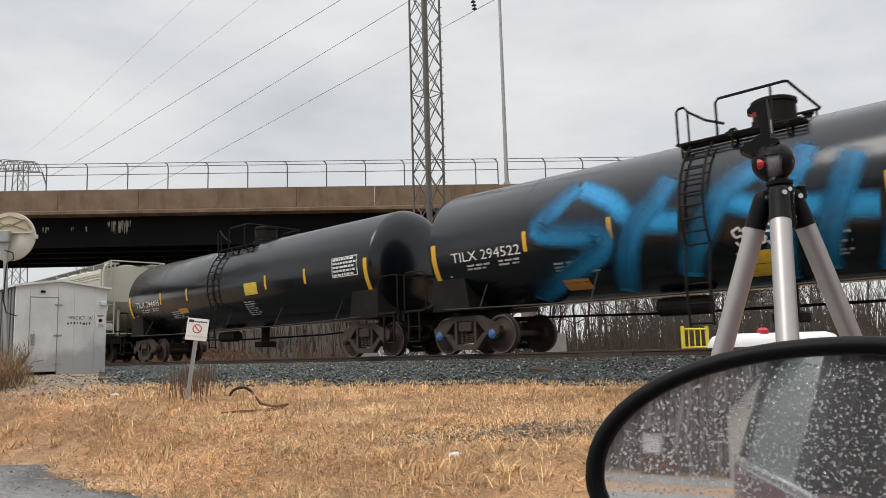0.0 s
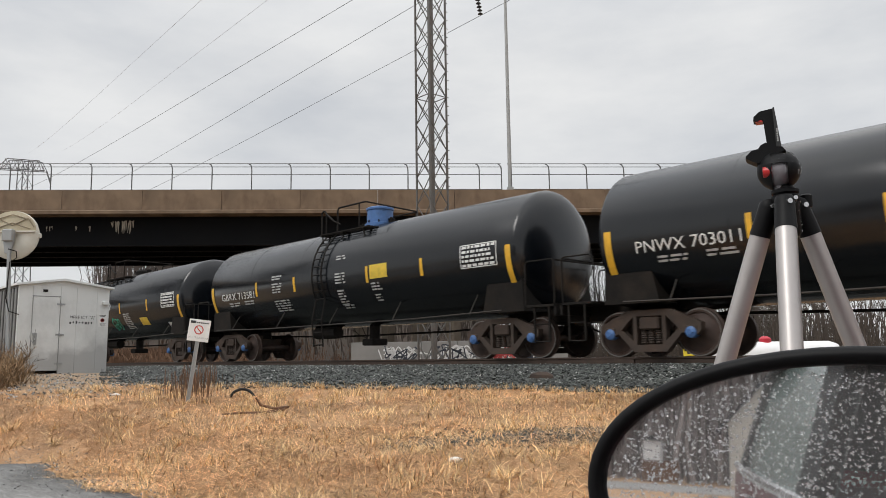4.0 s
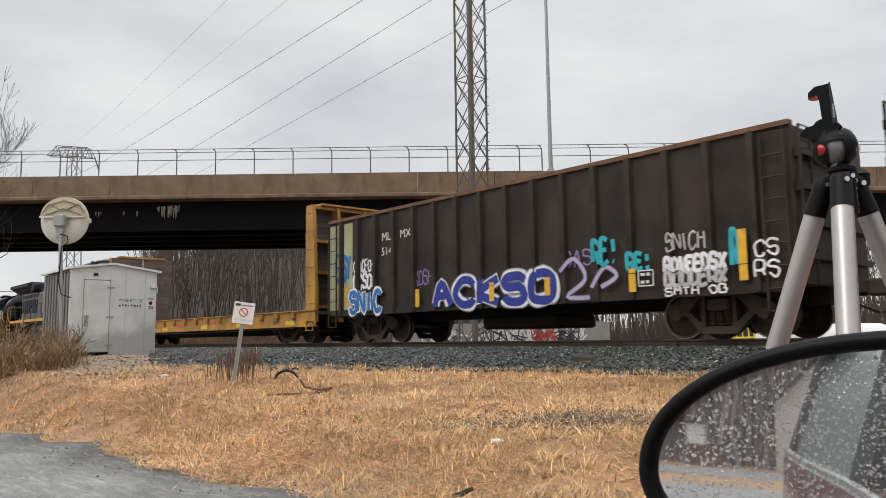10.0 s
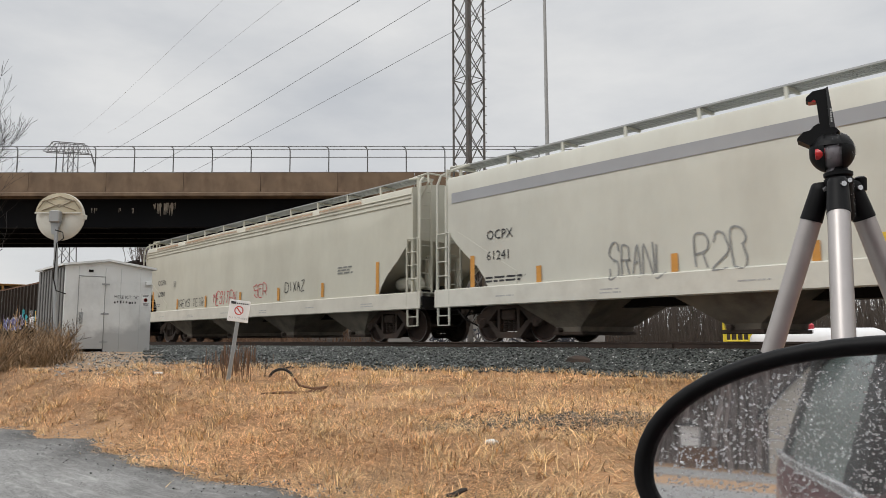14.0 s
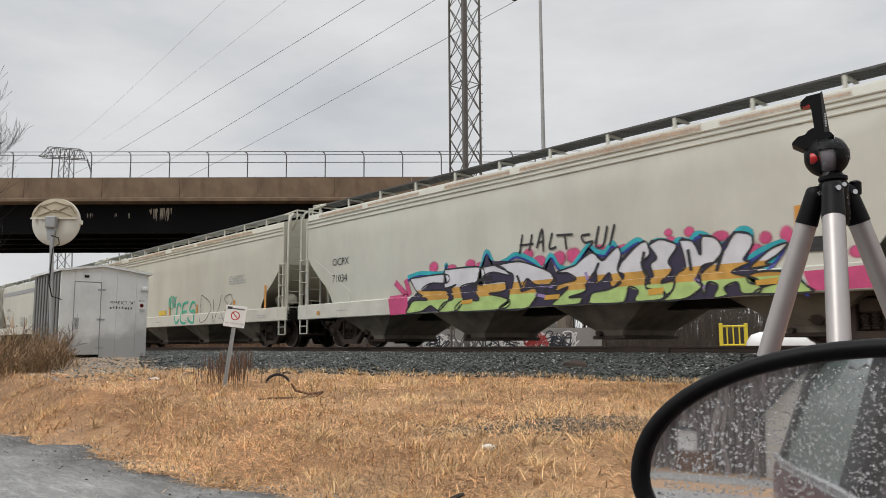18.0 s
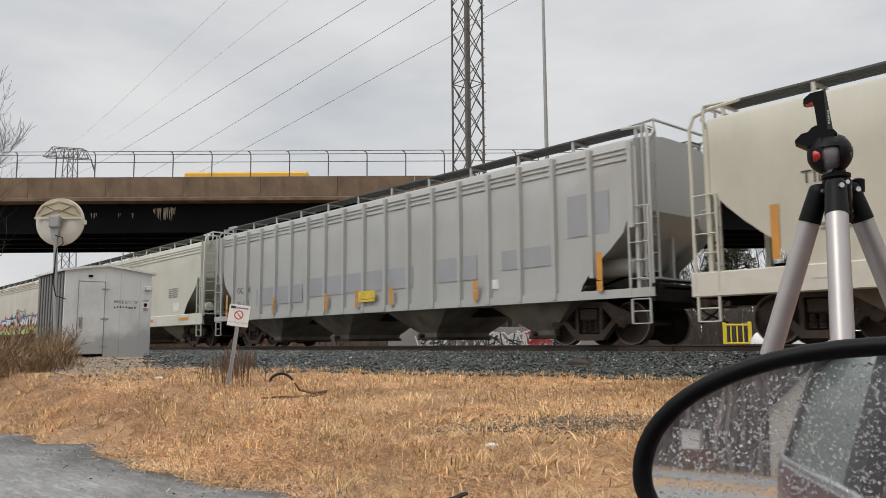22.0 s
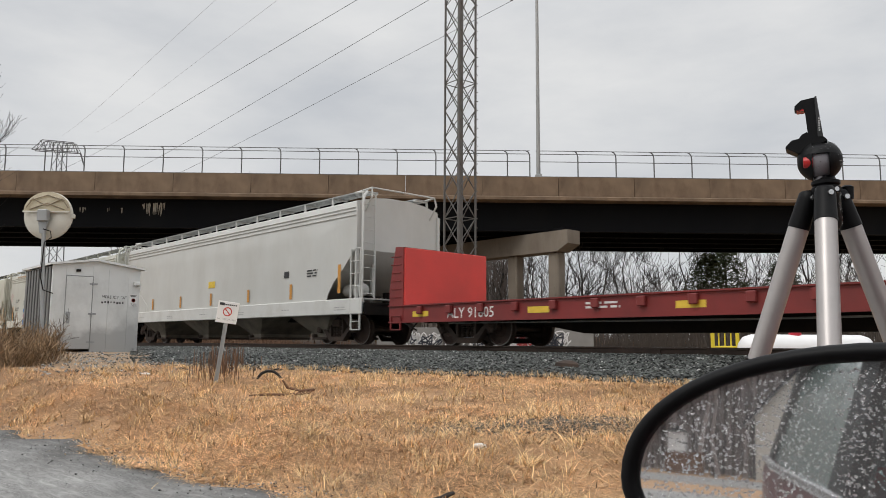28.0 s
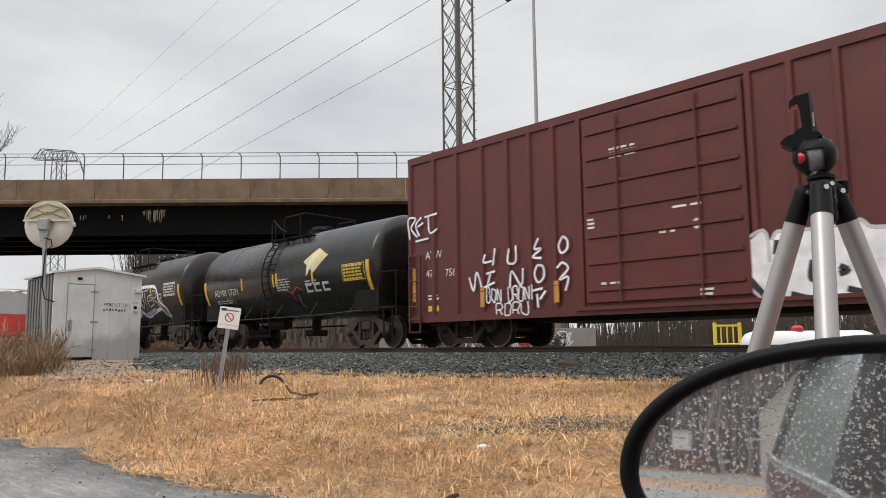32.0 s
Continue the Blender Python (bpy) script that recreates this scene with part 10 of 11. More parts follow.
small_print(c, [(-3.6, 0.88, 0.9, 2), (4.3, 0.88, 0.8, 2)], put, "white_mark", 10)
part("stencil_panel", block_panel(Geo(), 3.2, 0.68, 0.5, 0.28, put, 2, 3), M["white_mark"], c)
part("snow_patch", Geo().bbox(-9.3, -7.8, -1.5, -0.9, 1.025, 1.06, 0.015), M["snow"], c, "thin patch of snow on the deck")

# box wagon
c, _, _, put = bx
putr = lay(put, 0.062)
spray(c, putr, [[(-8.05, 2.85), (-8.12, 3.39), (-7.81, 3.38), (-8.00, 3.15), (-7.75, 2.89)], [(-7.58, 3.40), (-7.81, 3.20), (-7.66, 2.91)], [(-7.74, 3.16), (-7.51, 3.24)], [(-7.47, 3.38), (-6.96, 3.42)], [(-7.31, 3.36), (-7.25, 2.95), (-6.96, 3.02)], [(-7.82, 2.78), (-7.30, 2.81)], [(-5.25, 2.20), (-5.31, 2.01), (-5.03, 2.02)], [(-4.93, 2.31), (-5.00, 1.91)], [(-4.48, 2.26), (-4.52, 1.94), (-4.28, 1.94), (-4.27, 2.31)], [(-3.58, 2.40), (-3.71, 2.18), (-3.51, 2.16), (-3.76, 2.00), (-3.50, 1.95)], [(-2.89, 2.37), (-3.01, 2.18), (-2.94, 2.01), (-2.78, 2.09), (-2.77, 2.27), (-2.89, 2.37)]], 0.055, "white", 0, "thin white sprayed tag")
spray(c, putr, [[(-5.81, 1.68), (-5.66, 1.35), (-5.55, 1.79), (-5.38, 1.40)], [(-5.23, 1.73), (-4.94, 1.77)], [(-5.09, 1.72), (-5.19, 1.46)], [(-5.33, 1.40), (-4.95, 1.51)], [(-4.47, 1.35), (-4.41, 1.73), (-4.12, 1.39), (-4.06, 1.77)], [(-3.64, 1.80), (-3.72, 1.61), (-3.62, 1.42), (-3.45, 1.53), (-3.47, 1.76), (-3.64, 1.80)], [(-3.08, 1.69), (-2.92, 1.80), (-2.77, 1.66), (-3.01, 1.44), (-2.77, 1.48), (-2.86, 1.19)], [(-3.82, 1.24), (-3.49, 1.28)], [(-3.66, 1.17), (-3.63, 0.86)], [(-3.41, 1.22), (-3.58, 1.04)]], 0.055, "white", 0, "thin white sprayed tag")
for w_, b_, s_ in (("BON ORONI", (-5.25, -3.7, 1.05, 1.36), 5), ("RORU", (-4.95, -3.9, 0.74, 1.0), 6)):
    tag(c, putr, w_, b_, 0.05, "white", s_)
fill(c, putr, [[(0.96, 1.61), (1.50, 1.98), (1.63, 1.79), (1.76, 1.91), (2.19, 1.92), (2.64, 1.91), (3.07, 1.97), (3.23, 1.84), (3.46, 1.81), (3.38, 0.77), (1.93, 0.81), (1.47, 0.83), (0.92, 1.46)]], "white", 0, label="broad white sprayed ground")
spray(c, putr, [[(0.88, 1.64), (1.52, 1.98), (1.60, 1.41)], [(0.95, 1.53), (0.84, 1.42), (1.44, 0.78)], [(1.66, 1.79), (1.76, 1.93), (1.95, 1.90)], [(2.10, 1.91), (2.64, 1.91), (3.07, 1.97), (3.23, 1.84), (3.46, 1.81)]], 0.06, "silver", 1, "pale sprayed rim")
spray(c, putr, [[(0.97, 1.49), (1.45, 0.88)], [(1.75, 1.78), (1.71, 1.54)], [(2.32, 1.39), (2.27, 1.11), (2.36, 1.06)], [(2.73, 1.26), (2.85, 1.18), (2.72, 1.13)], [(1.93, 0.85), (2.29, 0.74)], [(2.83, 0.89), (3.15, 0.78)]], 0.1, "black", 2, "black sprayed shading")
fill(c, putr, [[(3.3, 1.8), (5.2, 1.9), (6.4, 1.5), (6.2, 0.85), (3.3, 0.8)]], "white", 0, label="broad white sprayed ground")
for ax_, az_, k_ in ((0.42, 1.4, 0.17), (0.83, 1.83, 0.15), (0.84, 1.12, 0.14)):
    spray(c, putr, [[(ax_ - k_, az_ - 0.04), (ax_ + k_, az_ + 0.05)], [(ax_ - 0.04, az_ + k_), (ax_ + 0.05, az_ - k_)], [(ax_ + k_ * 0.8, az_ + k_ * 0.6), (ax_ - k_ * 0.7, az_ - k_ * 0.7)]], 0.05, "white", 1)
strips(c, putr, ((-5.36, 0.95, 1.42), (-3.1, 0.95, 1.42), (-0.9, 1.2, 1.7)), "stripe_old", 0.07)
strips(c, put, ((-7.95, 1.2, 2.1),), "stripe_old", 0.07)
patch(c, put, -7.4, -7.0, 0.92, 1.06, "yellow_mark", "placard")
pd = lay(put, 0.095)
small_print(c, [(-1.6, 4.0, 0.7, 3), (-2.2, 2.6, 0.2, 3), (-0.2, 2.6, 0.8, 1), (-0.5, 2.15, 0.4, 1), (-1.9, 1.25, 0.5, 1), (0.3, 1.0, 0.3, 2)], pd, "white_mark", 11)
small_print(c, [(-7.4, 1.3, 0.5, 2), (-2.9, 0.75, 0.4, 1)], put, "white_mark", 12)
blob(c, pd, [(0.3, 2.25, 0.1, 0.1)], "white", 0)

# ---- the parked car's wing mirror and the tripod beside it ----
M["black_plastic"] = paint("wet_black_plastic", (0.003, 0.003, 0.0035), 0.5, 0, 0.2, 12, bump=0.03, bump_scale=300)
M["black_plastic"].node_tree.nodes["Principled BSDF"].inputs["Specular IOR Level"].default_value = 0.25
M["black_plastic"].node_tree.nodes["Principled BSDF"].inputs["Specular IOR Level"].default_value = 0.18
M["tripod_alu"] = paint("brushed_champagne_aluminium", (0.46, 0.43, 0.415), 0.42, 0.6, 0.05, 9, (0.36, 0.33, 0.32), 0.3, 30)
M["maroon_paint"] = paint("wet_maroon_car_paint", (0.17, 0.035, 0.042), 0.3, 0, 0.1, 3, coat=0.6)
M["red_plastic"] = paint("red_lock_button", (0.5, 0.02, 0.02), 0.35, 0, 0.1, 20)
M["trim_black"] = paint("satin_black_trim", (0.02, 0.02, 0.02), 0.45, 0, 0.15, 10)
M["alu_shine"] = paint("polished_bolt", (0.6, 0.6, 0.6), 0.25, 0.9, 0.05, 20)


def clear(name, colour, rough, ior, trans):
    m = bpy.data.materials.new(name)
    m.use_nodes = True
    b = m.node_tree.nodes["Principled BSDF"]
    b.inputs["Base Color"].default_value = (*colour, 1)
    b.inputs["Roughness"].default_value = rough
    b.inputs["IOR"].default_value = ior
    b.inputs["Transmission Weight"].default_value = trans
    return m


M["water"] = clear("rain_water", (1, 1, 1), 0.02, 1.33, 1.0)
M["car_glass"] = clear("tinted_car_glass", (0.42, 0.52, 0.49), 0.04, 1.5, 0.45)
M["mirror_face"] = bpy.data.materials.new("silvered_mirror")
M["mirror_face"].use_nodes = True
mb = M["mirror_face"].node_tree.nodes["Principled BSDF"]
mb.inputs["Base Color"].default_value = (0.9, 0.91, 0.92, 1)
mb.inputs["Metallic"].default_value = 1.0
mb.inputs["Roughness"].default_value = 0.025

mo = M["mirror_face"].node_tree
film_ = mo.nodes.new("ShaderNodeBsdfDiffuse")
film_.inputs["Color"].default_value = (0.42, 0.42, 0.42, 1)
film_mix = mo.nodes.new("ShaderNodeMixShader")
film_mix.inputs[0].default_value = 0.2
mo.links.new(mb.outputs[0], film_mix.inputs[1])
mo.links.new(film_.outputs[0], film_mix.inputs[2])
mo.links.new(film_mix.outputs[0], mo.nodes["Material Output"].inputs["Surface"])
M["drop_soft"] = clear("cloudy_rain_drop", (1, 1, 1), 0.1, 1.33, 0.93)

# the car: its nose points at the track, its flank widens towards the rear wing
car_z = -1.15
SX = -0.06
WID = 1.75
ROOF = 1.52
auto = thing("parked_car", "dark maroon wet car with its driver's window down", "car", at=pose(0, 0, car_z))


def flank(y):
    return ease(y, [(-2.4, -0.15), (-1.9, -0.19), (-1.0, -0.185), (-0.4, -0.13), (0.1, SX), (2.2, SX + 0.05)])


def belt(y):
    return ease(y, [(-2.6, 1.06), (-1.9, 1.125), (-0.5, 1.08), (0.2, 1.02), (0.95, 0.96), (2.1, 0.70)])


STATION = [2.15, 1.9, 1.4, 0.95, 0.5, 0.2, -0.1, -0.4, -0.7, -1.0, -1.4, -1.9, -2.2, -2.55]
for mirror_side in (1, -1):
    def across(x):
        return x if mirror_side > 0 else 2 * SX + WID - x
    rings = [[(across(flank(y) + 0.012), y, belt(y)), (across(flank(y)), y, belt(y) - 0.03), (across(flank(y) - 0.02), y, 0.72), (across(flank(y) + 0.03), y, 0.25), (across(flank(y) + 0.09), y, 0.25), (across(flank(y) + 0.09), y, belt(y))] for y in STATION]
    part("body_side", Geo().loft(rings, True, True), M["maroon_paint"], auto, "wet maroon door panels and wings", smooth=True)
    part("belt_trim", Geo().tube([(across(flank(y) + 0.006), y, belt(y) + 0.006) for y in (0.6, 0.2, -0.4, -0.8, -1.2, -1.6, -1.88)], 0.011, 8), M["alu_shine"], auto, "bright wet belt moulding", smooth=True)
    part("windscreen_pillar", Geo().tube([(across(SX + 0.03), 0.95, 0.96), (across(SX + 0.13), 0.26, ROOF - 0.03)], 0.03, 6), M["maroon_paint"], auto)
    part("middle_pillar", Geo().tube([(across(flank(-0.46) + 0.04), -0.46, 1.06), (across(SX + 0.1), -0.50, ROOF)], 0.035, 6), M["trim_black"], auto)
    part("rear_pillar", Geo().tube([(across(flank(-1.9) + 0.025), -1.9, 1.115), (across(-0.10), -1.25, 1.37), (across(-0.02), -0.95, 1.47), (across(0.03), -0.75, ROOF)], 0.014, 8), M["trim_black"], auto, "black window seal along the roof edge")
    lo = [(across(flank(y) + 0.03), y, belt(y) - 0.02) for y in (-0.48, -0.8, -1.2, -1.55, -1.86)]
    hi = [(across(x), y, z) for x, y, z in ((0.035, -0.52, ROOF), (0.02, -0.78, 1.5), (-0.02, -0.98, 1.455), (-0.095, -1.28, 1.355), (-0.155, -1.86, 1.13))]
    part("rear_window", Geo().loft([lo, hi, [(x + 0.005, y, z) for x, y, z in hi], [(x + 0.005, y, z) for x, y, z in lo]], False, False), M["car_glass"], auto, "greenish tinted side window", smooth=True)
part("bonnet", Geo().prism([(2.1, 0.62), (1.95, 0.75), (0.98, 0.94), (0.98, 0.91), (1.9, 0.71)], SX + 0.1, SX + WID - 0.1, "x"), M["maroon_paint"], auto)
part("boot", Geo().prism([(-1.75, 1.13), (-2.4, 1.07), (-2.56, 0.6), (-2.5, 0.3), (-2.45, 0.3), (-2.45, 0.9), (-1.75, 1.08)], SX - 0.04, SX + WID + 0.04, "x"), M["maroon_paint"], auto)
part("floor_pan", Geo().box(SX + 0.05, SX + WID - 0.05, -2.4, 1.9, 0.25, 0.3), M["trim_black"], auto)
part("roof", Geo().loft([[(SX + 0.10, 0.25, ROOF - 0.05), (SX + WID - 0.10, 0.25, ROOF - 0.05), (SX + WID - 0.16, 0.25, ROOF - 0.01), (SX + 0.16, 0.25, ROOF - 0.01)], [(SX + 0.08, -0.5, ROOF), (SX + WID - 0.08, -0.5, ROOF), (SX + WID - 0.16, -0.5, ROOF + 0.05), (SX + 0.16, -0.5, ROOF + 0.05)], [(SX + 0.12, -0.95, ROOF - 0.05), (SX + WID - 0.12, -0.95, ROOF - 0.05), (SX + WID - 0.18, -0.95, ROOF), (SX + 0.18, -0.95, ROOF)], [(SX + 0.0, -1.85, 1.11), (SX + WID, -1.85, 1.11), (SX + WID, -1.85, 1.13), (SX + 0.0, -1.85, 1.13)]], True, True), M["trim_black"], auto, "dark roof and rear screen")
part("seat", Geo().bbox(SX + 0.35, SX + 0.85, -0.75, -0.55, 0.5, 1.25, 0.06).bbox(SX + 0.3, SX + 0.9, -0.6, 0.0, 0.3, 0.55, 0.05), M["trim_black"], auto)
for xa in (SX - 0.0, SX + WID - 0.2):
    for ya in (1.35, -1.55):
        wheel = part("wheel", Geo().lathe([(xa, 0.2), (xa, 0.31), (xa + 0.03, 0.33), (xa + 0.17, 0.33), (xa + 0.2, 0.31), (xa + 0.2, 0.2)], 24, "x", (0, ya, 0.33)), M["rubber"], auto, smooth=True)
        part("rim", Geo().lathe([(xa + 0.02, 0.03), (xa + 0.01, 0.2), (xa + 0.18, 0.2), (xa + 0.17, 0.03)], 20, "x", (0, ya, 0.33)), M["silver"], wheel)

# wing mirror: local x to the right in its face, y up in its face, z out of the glass
MP = Matrix(((0.9727, -0.0152, 0.2315, -0.253), (0.232, 0.0636, -0.9706, 0.514), (0.0, 0.9978, 0.0654, -0.013 - car_z), (0, 0, 0, 1)))


def mirror_outline(grow, n=56):
    """The mirror's outline, wider at its inner end."""
    out = []
    for k in range(n):
        a = k * math.tau / n
        c, s = math.cos(a), math.sin(a)
        hw = (0.1835 if c < 0 else 0.075) + grow
        hh = (0.0995 if s > 0 else 0.075) + grow
        e = 0.97 if c < 0 else 0.7
        out.append((0.090 + hw * math.copysign(abs(c) ** e, c), -0.0235 + hh * math.copysign(abs(s) ** e, s)))
    return out


wing = part("wing_mirror", Geo().loft([[(*p, z) for p in mirror_outline(gr)] for gr, z in [(-0.0122, -0.004)] + [(-0.006 - 0.006 * math.cos(q * math.pi / 10), 0.006 * math.sin(q * math.pi / 10)) for q in range(11)] + [(0.0, -0.012), (-0.006, -0.045), (-0.028, -0.075), (-0.06, -0.088)]], True, False), M["black_plastic"], auto, "black plastic housing rim of the wing mirror", smooth=True, at=MP)
cap_back = Geo()
cap_back.add([(*p, -0.088) for p in mirror_outline(-0.06)], [tuple(range(56))])
part("housing_back", cap_back, M["maroon_paint"], wing)
glass = part("mirror_glass", Geo().add([(*p, -0.003) for p in mirror_outline(-0.0118)], [tuple(range(56))]), M["mirror_face"], wing, "rain-spotted mirror glass")
part("mirror_arm", Geo().loft([[(0.12, -0.085, -0.07), (0.155, -0.085, -0.07), (0.155, -0.06, -0.02), (0.12, -0.06, -0.02)], [(0.21, -0.12, -0.07), (0.235, -0.10, -0.07), (0.235, -0.07, -0.02), (0.21, -0.09, -0.02)]], True, True), M["black_plastic"], wing)
rd = random.Random(8)
drops = Geo()
made = 0
while made < 5200:
    a, b = rd.uniform(-0.085, 0.155), rd.uniform(-0.09, 0.068)
    e = 0.97 if a < 0.09 else 0.7
    if (abs(a - 0.09) / (0.168 if a < 0.09 else 0.06)) ** (2 / e) + (abs(b + 0.0235) / (0.084 if b > -0.0235 else 0.06)) ** (2 / e) > 1:
        continue
    made += 1
    r = 0.0003 + 0.00075 * rd.random() ** 2.4
    sx2, sy2 = r * rd.uniform(0.8, 1.7), r * rd.uniform(0.7, 1.3)
    rings = []
    for t in (0, 0.45, 0.8):
        rings.append([(a + sx2 * math.cos(j * math.tau / 8) * math.cos(t * 1.3), b + sy2 * math.sin(j * math.tau / 8) * math.cos(t * 1.3), -0.0028 + r * 0.42 * math.sin(t * 1.3)) for j in range(8)])
    drops.loft(rings, True, True)
part("raindrop", drops, M["drop_soft"], wing, "rain drops on the glass", smooth=True, kind="stuff")

# tripod with a phone clamp, standing on the ground by the car
TX, TY, TZ = -0.3734, 0.978, 0.252
tri_yaw = math.degrees(math.atan2(EY, EX))
tri = thing("camera_tripod", "silver aluminium tripod with a black ball head and phone clamp", "tripod", at=pose(TX, TY, TZ, 0, 0, tri_yaw))
ground_t = ground_z(TX, TY) - TZ
BP = M["black_plastic"]
part("hub", Geo().lathe([(-0.05, 0.013), (-0.045, 0.0155), (-0.006, 0.0155), (-0.004, 0.0165), (0.002, 0.0165), (0.004, 0.0145), (0.006, 0.0165), (0.010, 0.0165), (0.012, 0.012), (0.016, 0.0105)], 24, "z"), BP, tri, smooth=True)
BC = 0.036
M["ball_grey"] = paint("dull_violet_grey_metal", (0.30, 0.285, 0.30), 0.5, 0.5, 0.08, 30)
turned = pose(-0.006, 0, 0, 0, 0, -28)          # the head faces the car window
ballh = part("ball", Geo().lathe([(0.0222 * math.cos(q * math.pi / 12), max(0.0005, 0.0222 * math.sin(q * math.pi / 12))) for q in range(13)], 24, "z", (0, 0, BC)).cyl((0, 0, 0.008), (0, 0, 0.02), 0.008, 12), M["ball_grey"], tri, "brushed silver ball between the black jaws", smooth=True, at=turned)


def shell(q0, q1, flip):
    pts = [(flip * 0.0258 * math.cos(math.radians(q)), max(0.0005, 0.0258 * math.sin(math.radians(q)))) for q in range(q0, q1 + 1, 6)]
    return Geo().lathe(pts + [(flip * 0.0258 * math.cos(math.radians(q1)), 0.012)], 28, "x", (0, 0, BC))


part("left_jaw", shell(12, 72, -1), BP, ballh, smooth=True)
part("right_jaw", shell(0, 66, 1), BP, ballh, smooth=True)
part("jaw_top", Geo().lathe([(0.0225 * math.sin(math.radians(q)), max(0.0005, 0.0262 * math.cos(math.radians(q)))) for q in range(12, 91, 6)] + [(0.02, 0.0005), (0.006, 0.0225)], 28, "z", (0, 0, BC)), BP, ballh, "rounded black top of the ball head", smooth=True)
part("lock_button", Geo().lathe([(-0.028, 0.004), (-0.0275, 0.0066), (-0.0245, 0.0078), (-0.017, 0.0078)], 16, "x", (0.0095, -0.0155, BC - 0.004)), M["red_plastic"], ballh, "red lock button", smooth=True)
part("head_plate", Geo().prism([(-0.037, 0.0555), (-0.0375, 0.053), (-0.024, 0.045), (-0.018, 0.046), (-0.012, 0.05), (0.0, 0.055), (0.01, 0.0585), (0.0063, 0.0634), (-0.0042, 0.0648), (-0.0128, 0.0711), (-0.0184, 0.0683), (-0.022, 0.0637), (-0.03, 0.0623)], -0.013, 0.013), BP, ballh, "beak-shaped black quick-release plate")
clampp = part("phone_clamp", Geo().prism([(-0.0217, 0.1019), (-0.019, 0.066), (-0.003, 0.0635), (-0.0077, 0.1173), (-0.0255, 0.115), (-0.033, 0.1085), (-0.0335, 0.1035), (-0.028, 0.1019), (-0.0245, 0.1045)], -0.008, 0.008), BP, tri, "black spring phone clamp", at=pose(0.009, 0, 0) @ turned)
part("clamp_spine", Geo().prism([(-0.010, 0.117), (-0.0078, 0.118), (-0.0025, 0.066), (-0.0085, 0.066)], -0.0105, 0.0105), M["trim_black"], clampp)
part("clamp_pad", Geo().box(-0.031, -0.0225, -0.0075, 0.0075, 0.1015, 0.1045), M["red_plastic"], clampp)
for k in range(6):
    part("print_bar", Geo().box(-0.0072, -0.0052, -0.0112, -0.0106, 0.0725 + k * 0.003, 0.0747 + k * 0.003), M["grey_mark"], clampp)
for ax, ay, ox, oy in ((-0.25, 0.25, -0.015, 0.014), (0.37, 0.07, 0.019, 0.006), (-0.19, -0.31, -0.0115, -0.019)):
    d = Vector((ax, ay, -1)).normalized()
    o = Vector((ox, oy, -0.006))
    cp = Geo().tube([o + Vector((0, 0, 0.006)), o + Vector((0, 0, 0.003)), o + d * 0.004, o + d * 0.02, o + d * 0.042], [0.009, 0.011, 0.012, 0.0125, 0.0134], 14)
    sh = part("leg_collar", cp, BP, tri, smooth=True)
    part("shoulder", Geo().cyl(o + Vector((-ox * 0.9, -oy * 0.9, -0.004)), o + Vector((0, 0, -0.004)), 0.0095, 10), BP, sh)
    part("bolt", Geo().cyl(o + Vector((ox * 0.1, -0.012, -0.004)), o + Vector((ox * 0.1, -0.0165, -0.004)), 0.0032, 10), M["alu_shine"], sh)
    part("bolt", Geo().cyl(o + Vector((-ox * 0.55, -0.012, 0.0)), o + Vector((-ox * 0.55, -0.016, 0.0)), 0.0028, 10), M["alu_shine"], sh)
    a, b = o + d * 0.04, o + d * 0.222
    leg_ = part("leg", Geo().cyl(a, b, 0.0125, 20), M["tripod_alu"], tri, "brushed silver leg tube", smooth=True)
    part("leg_lock", Geo().cyl(o + d * 0.218, o + d * 0.246, 0.0148, 12), BP, leg_)
    reach = (ground_t - o.z) / d.z
    part("lower_tube", Geo().cyl(o + d * 0.225, o + d * (reach * 0.6), 0.011, 12), M["tripod_alu"], leg_)
    part("lower_tube", Geo().cyl(o + d * (reach * 0.6), o + d * (reach - 0.03), 0.009, 12), M["tripod_alu"], leg_)
    part("rubber_foot", Geo().cyl(o + d * (reach - 0.04), o + d * reach, 0.012, 10), M["rubber"], leg_)
part("pan_knob", Geo().lathe([(-0.012, 0.004), (-0.011, 0.007), (0.004, 0.0075), (0.006, 0.005)], 12, "z", (0.029, 0.004, 0.0)).cyl((0.015, 0.002, -0.004), (0.03, 0.004, -0.004), 0.006, 8), BP, tri, smooth=True)

# rain drops that cling to the wet tripod head and legs
beads = Geo()
for i in range(240):
    a = rd.uniform(-2.6, 0.4)
    if i < 150:
        c0, r0, zc_ = Vector((0, 0, 0)), 0.0163, rd.uniform(-0.046, -0.004)
        p = Vector((r0 * math.cos(a), r0 * math.sin(a), zc_))
    else:
        b_ = rd.uniform(-0.6, 0.9)
        p = Vector((0.0262 * math.cos(a) * math.cos(b_) - 0.006, 0.0262 * math.sin(a) * math.cos(b_), BC + 0.0255 * math.sin(b_)))
    q = rd.uniform(0.0004, 0.0009)
    beads.lathe([(-q, q * 0.3), (-q * 0.5, q * 0.9), (q * 0.3, q), (q, q * 0.3)], 6, "z", tuple(p))
part("rain_bead", beads, M["water"], tri, "clinging rain drops", smooth=True, kind="stuff")

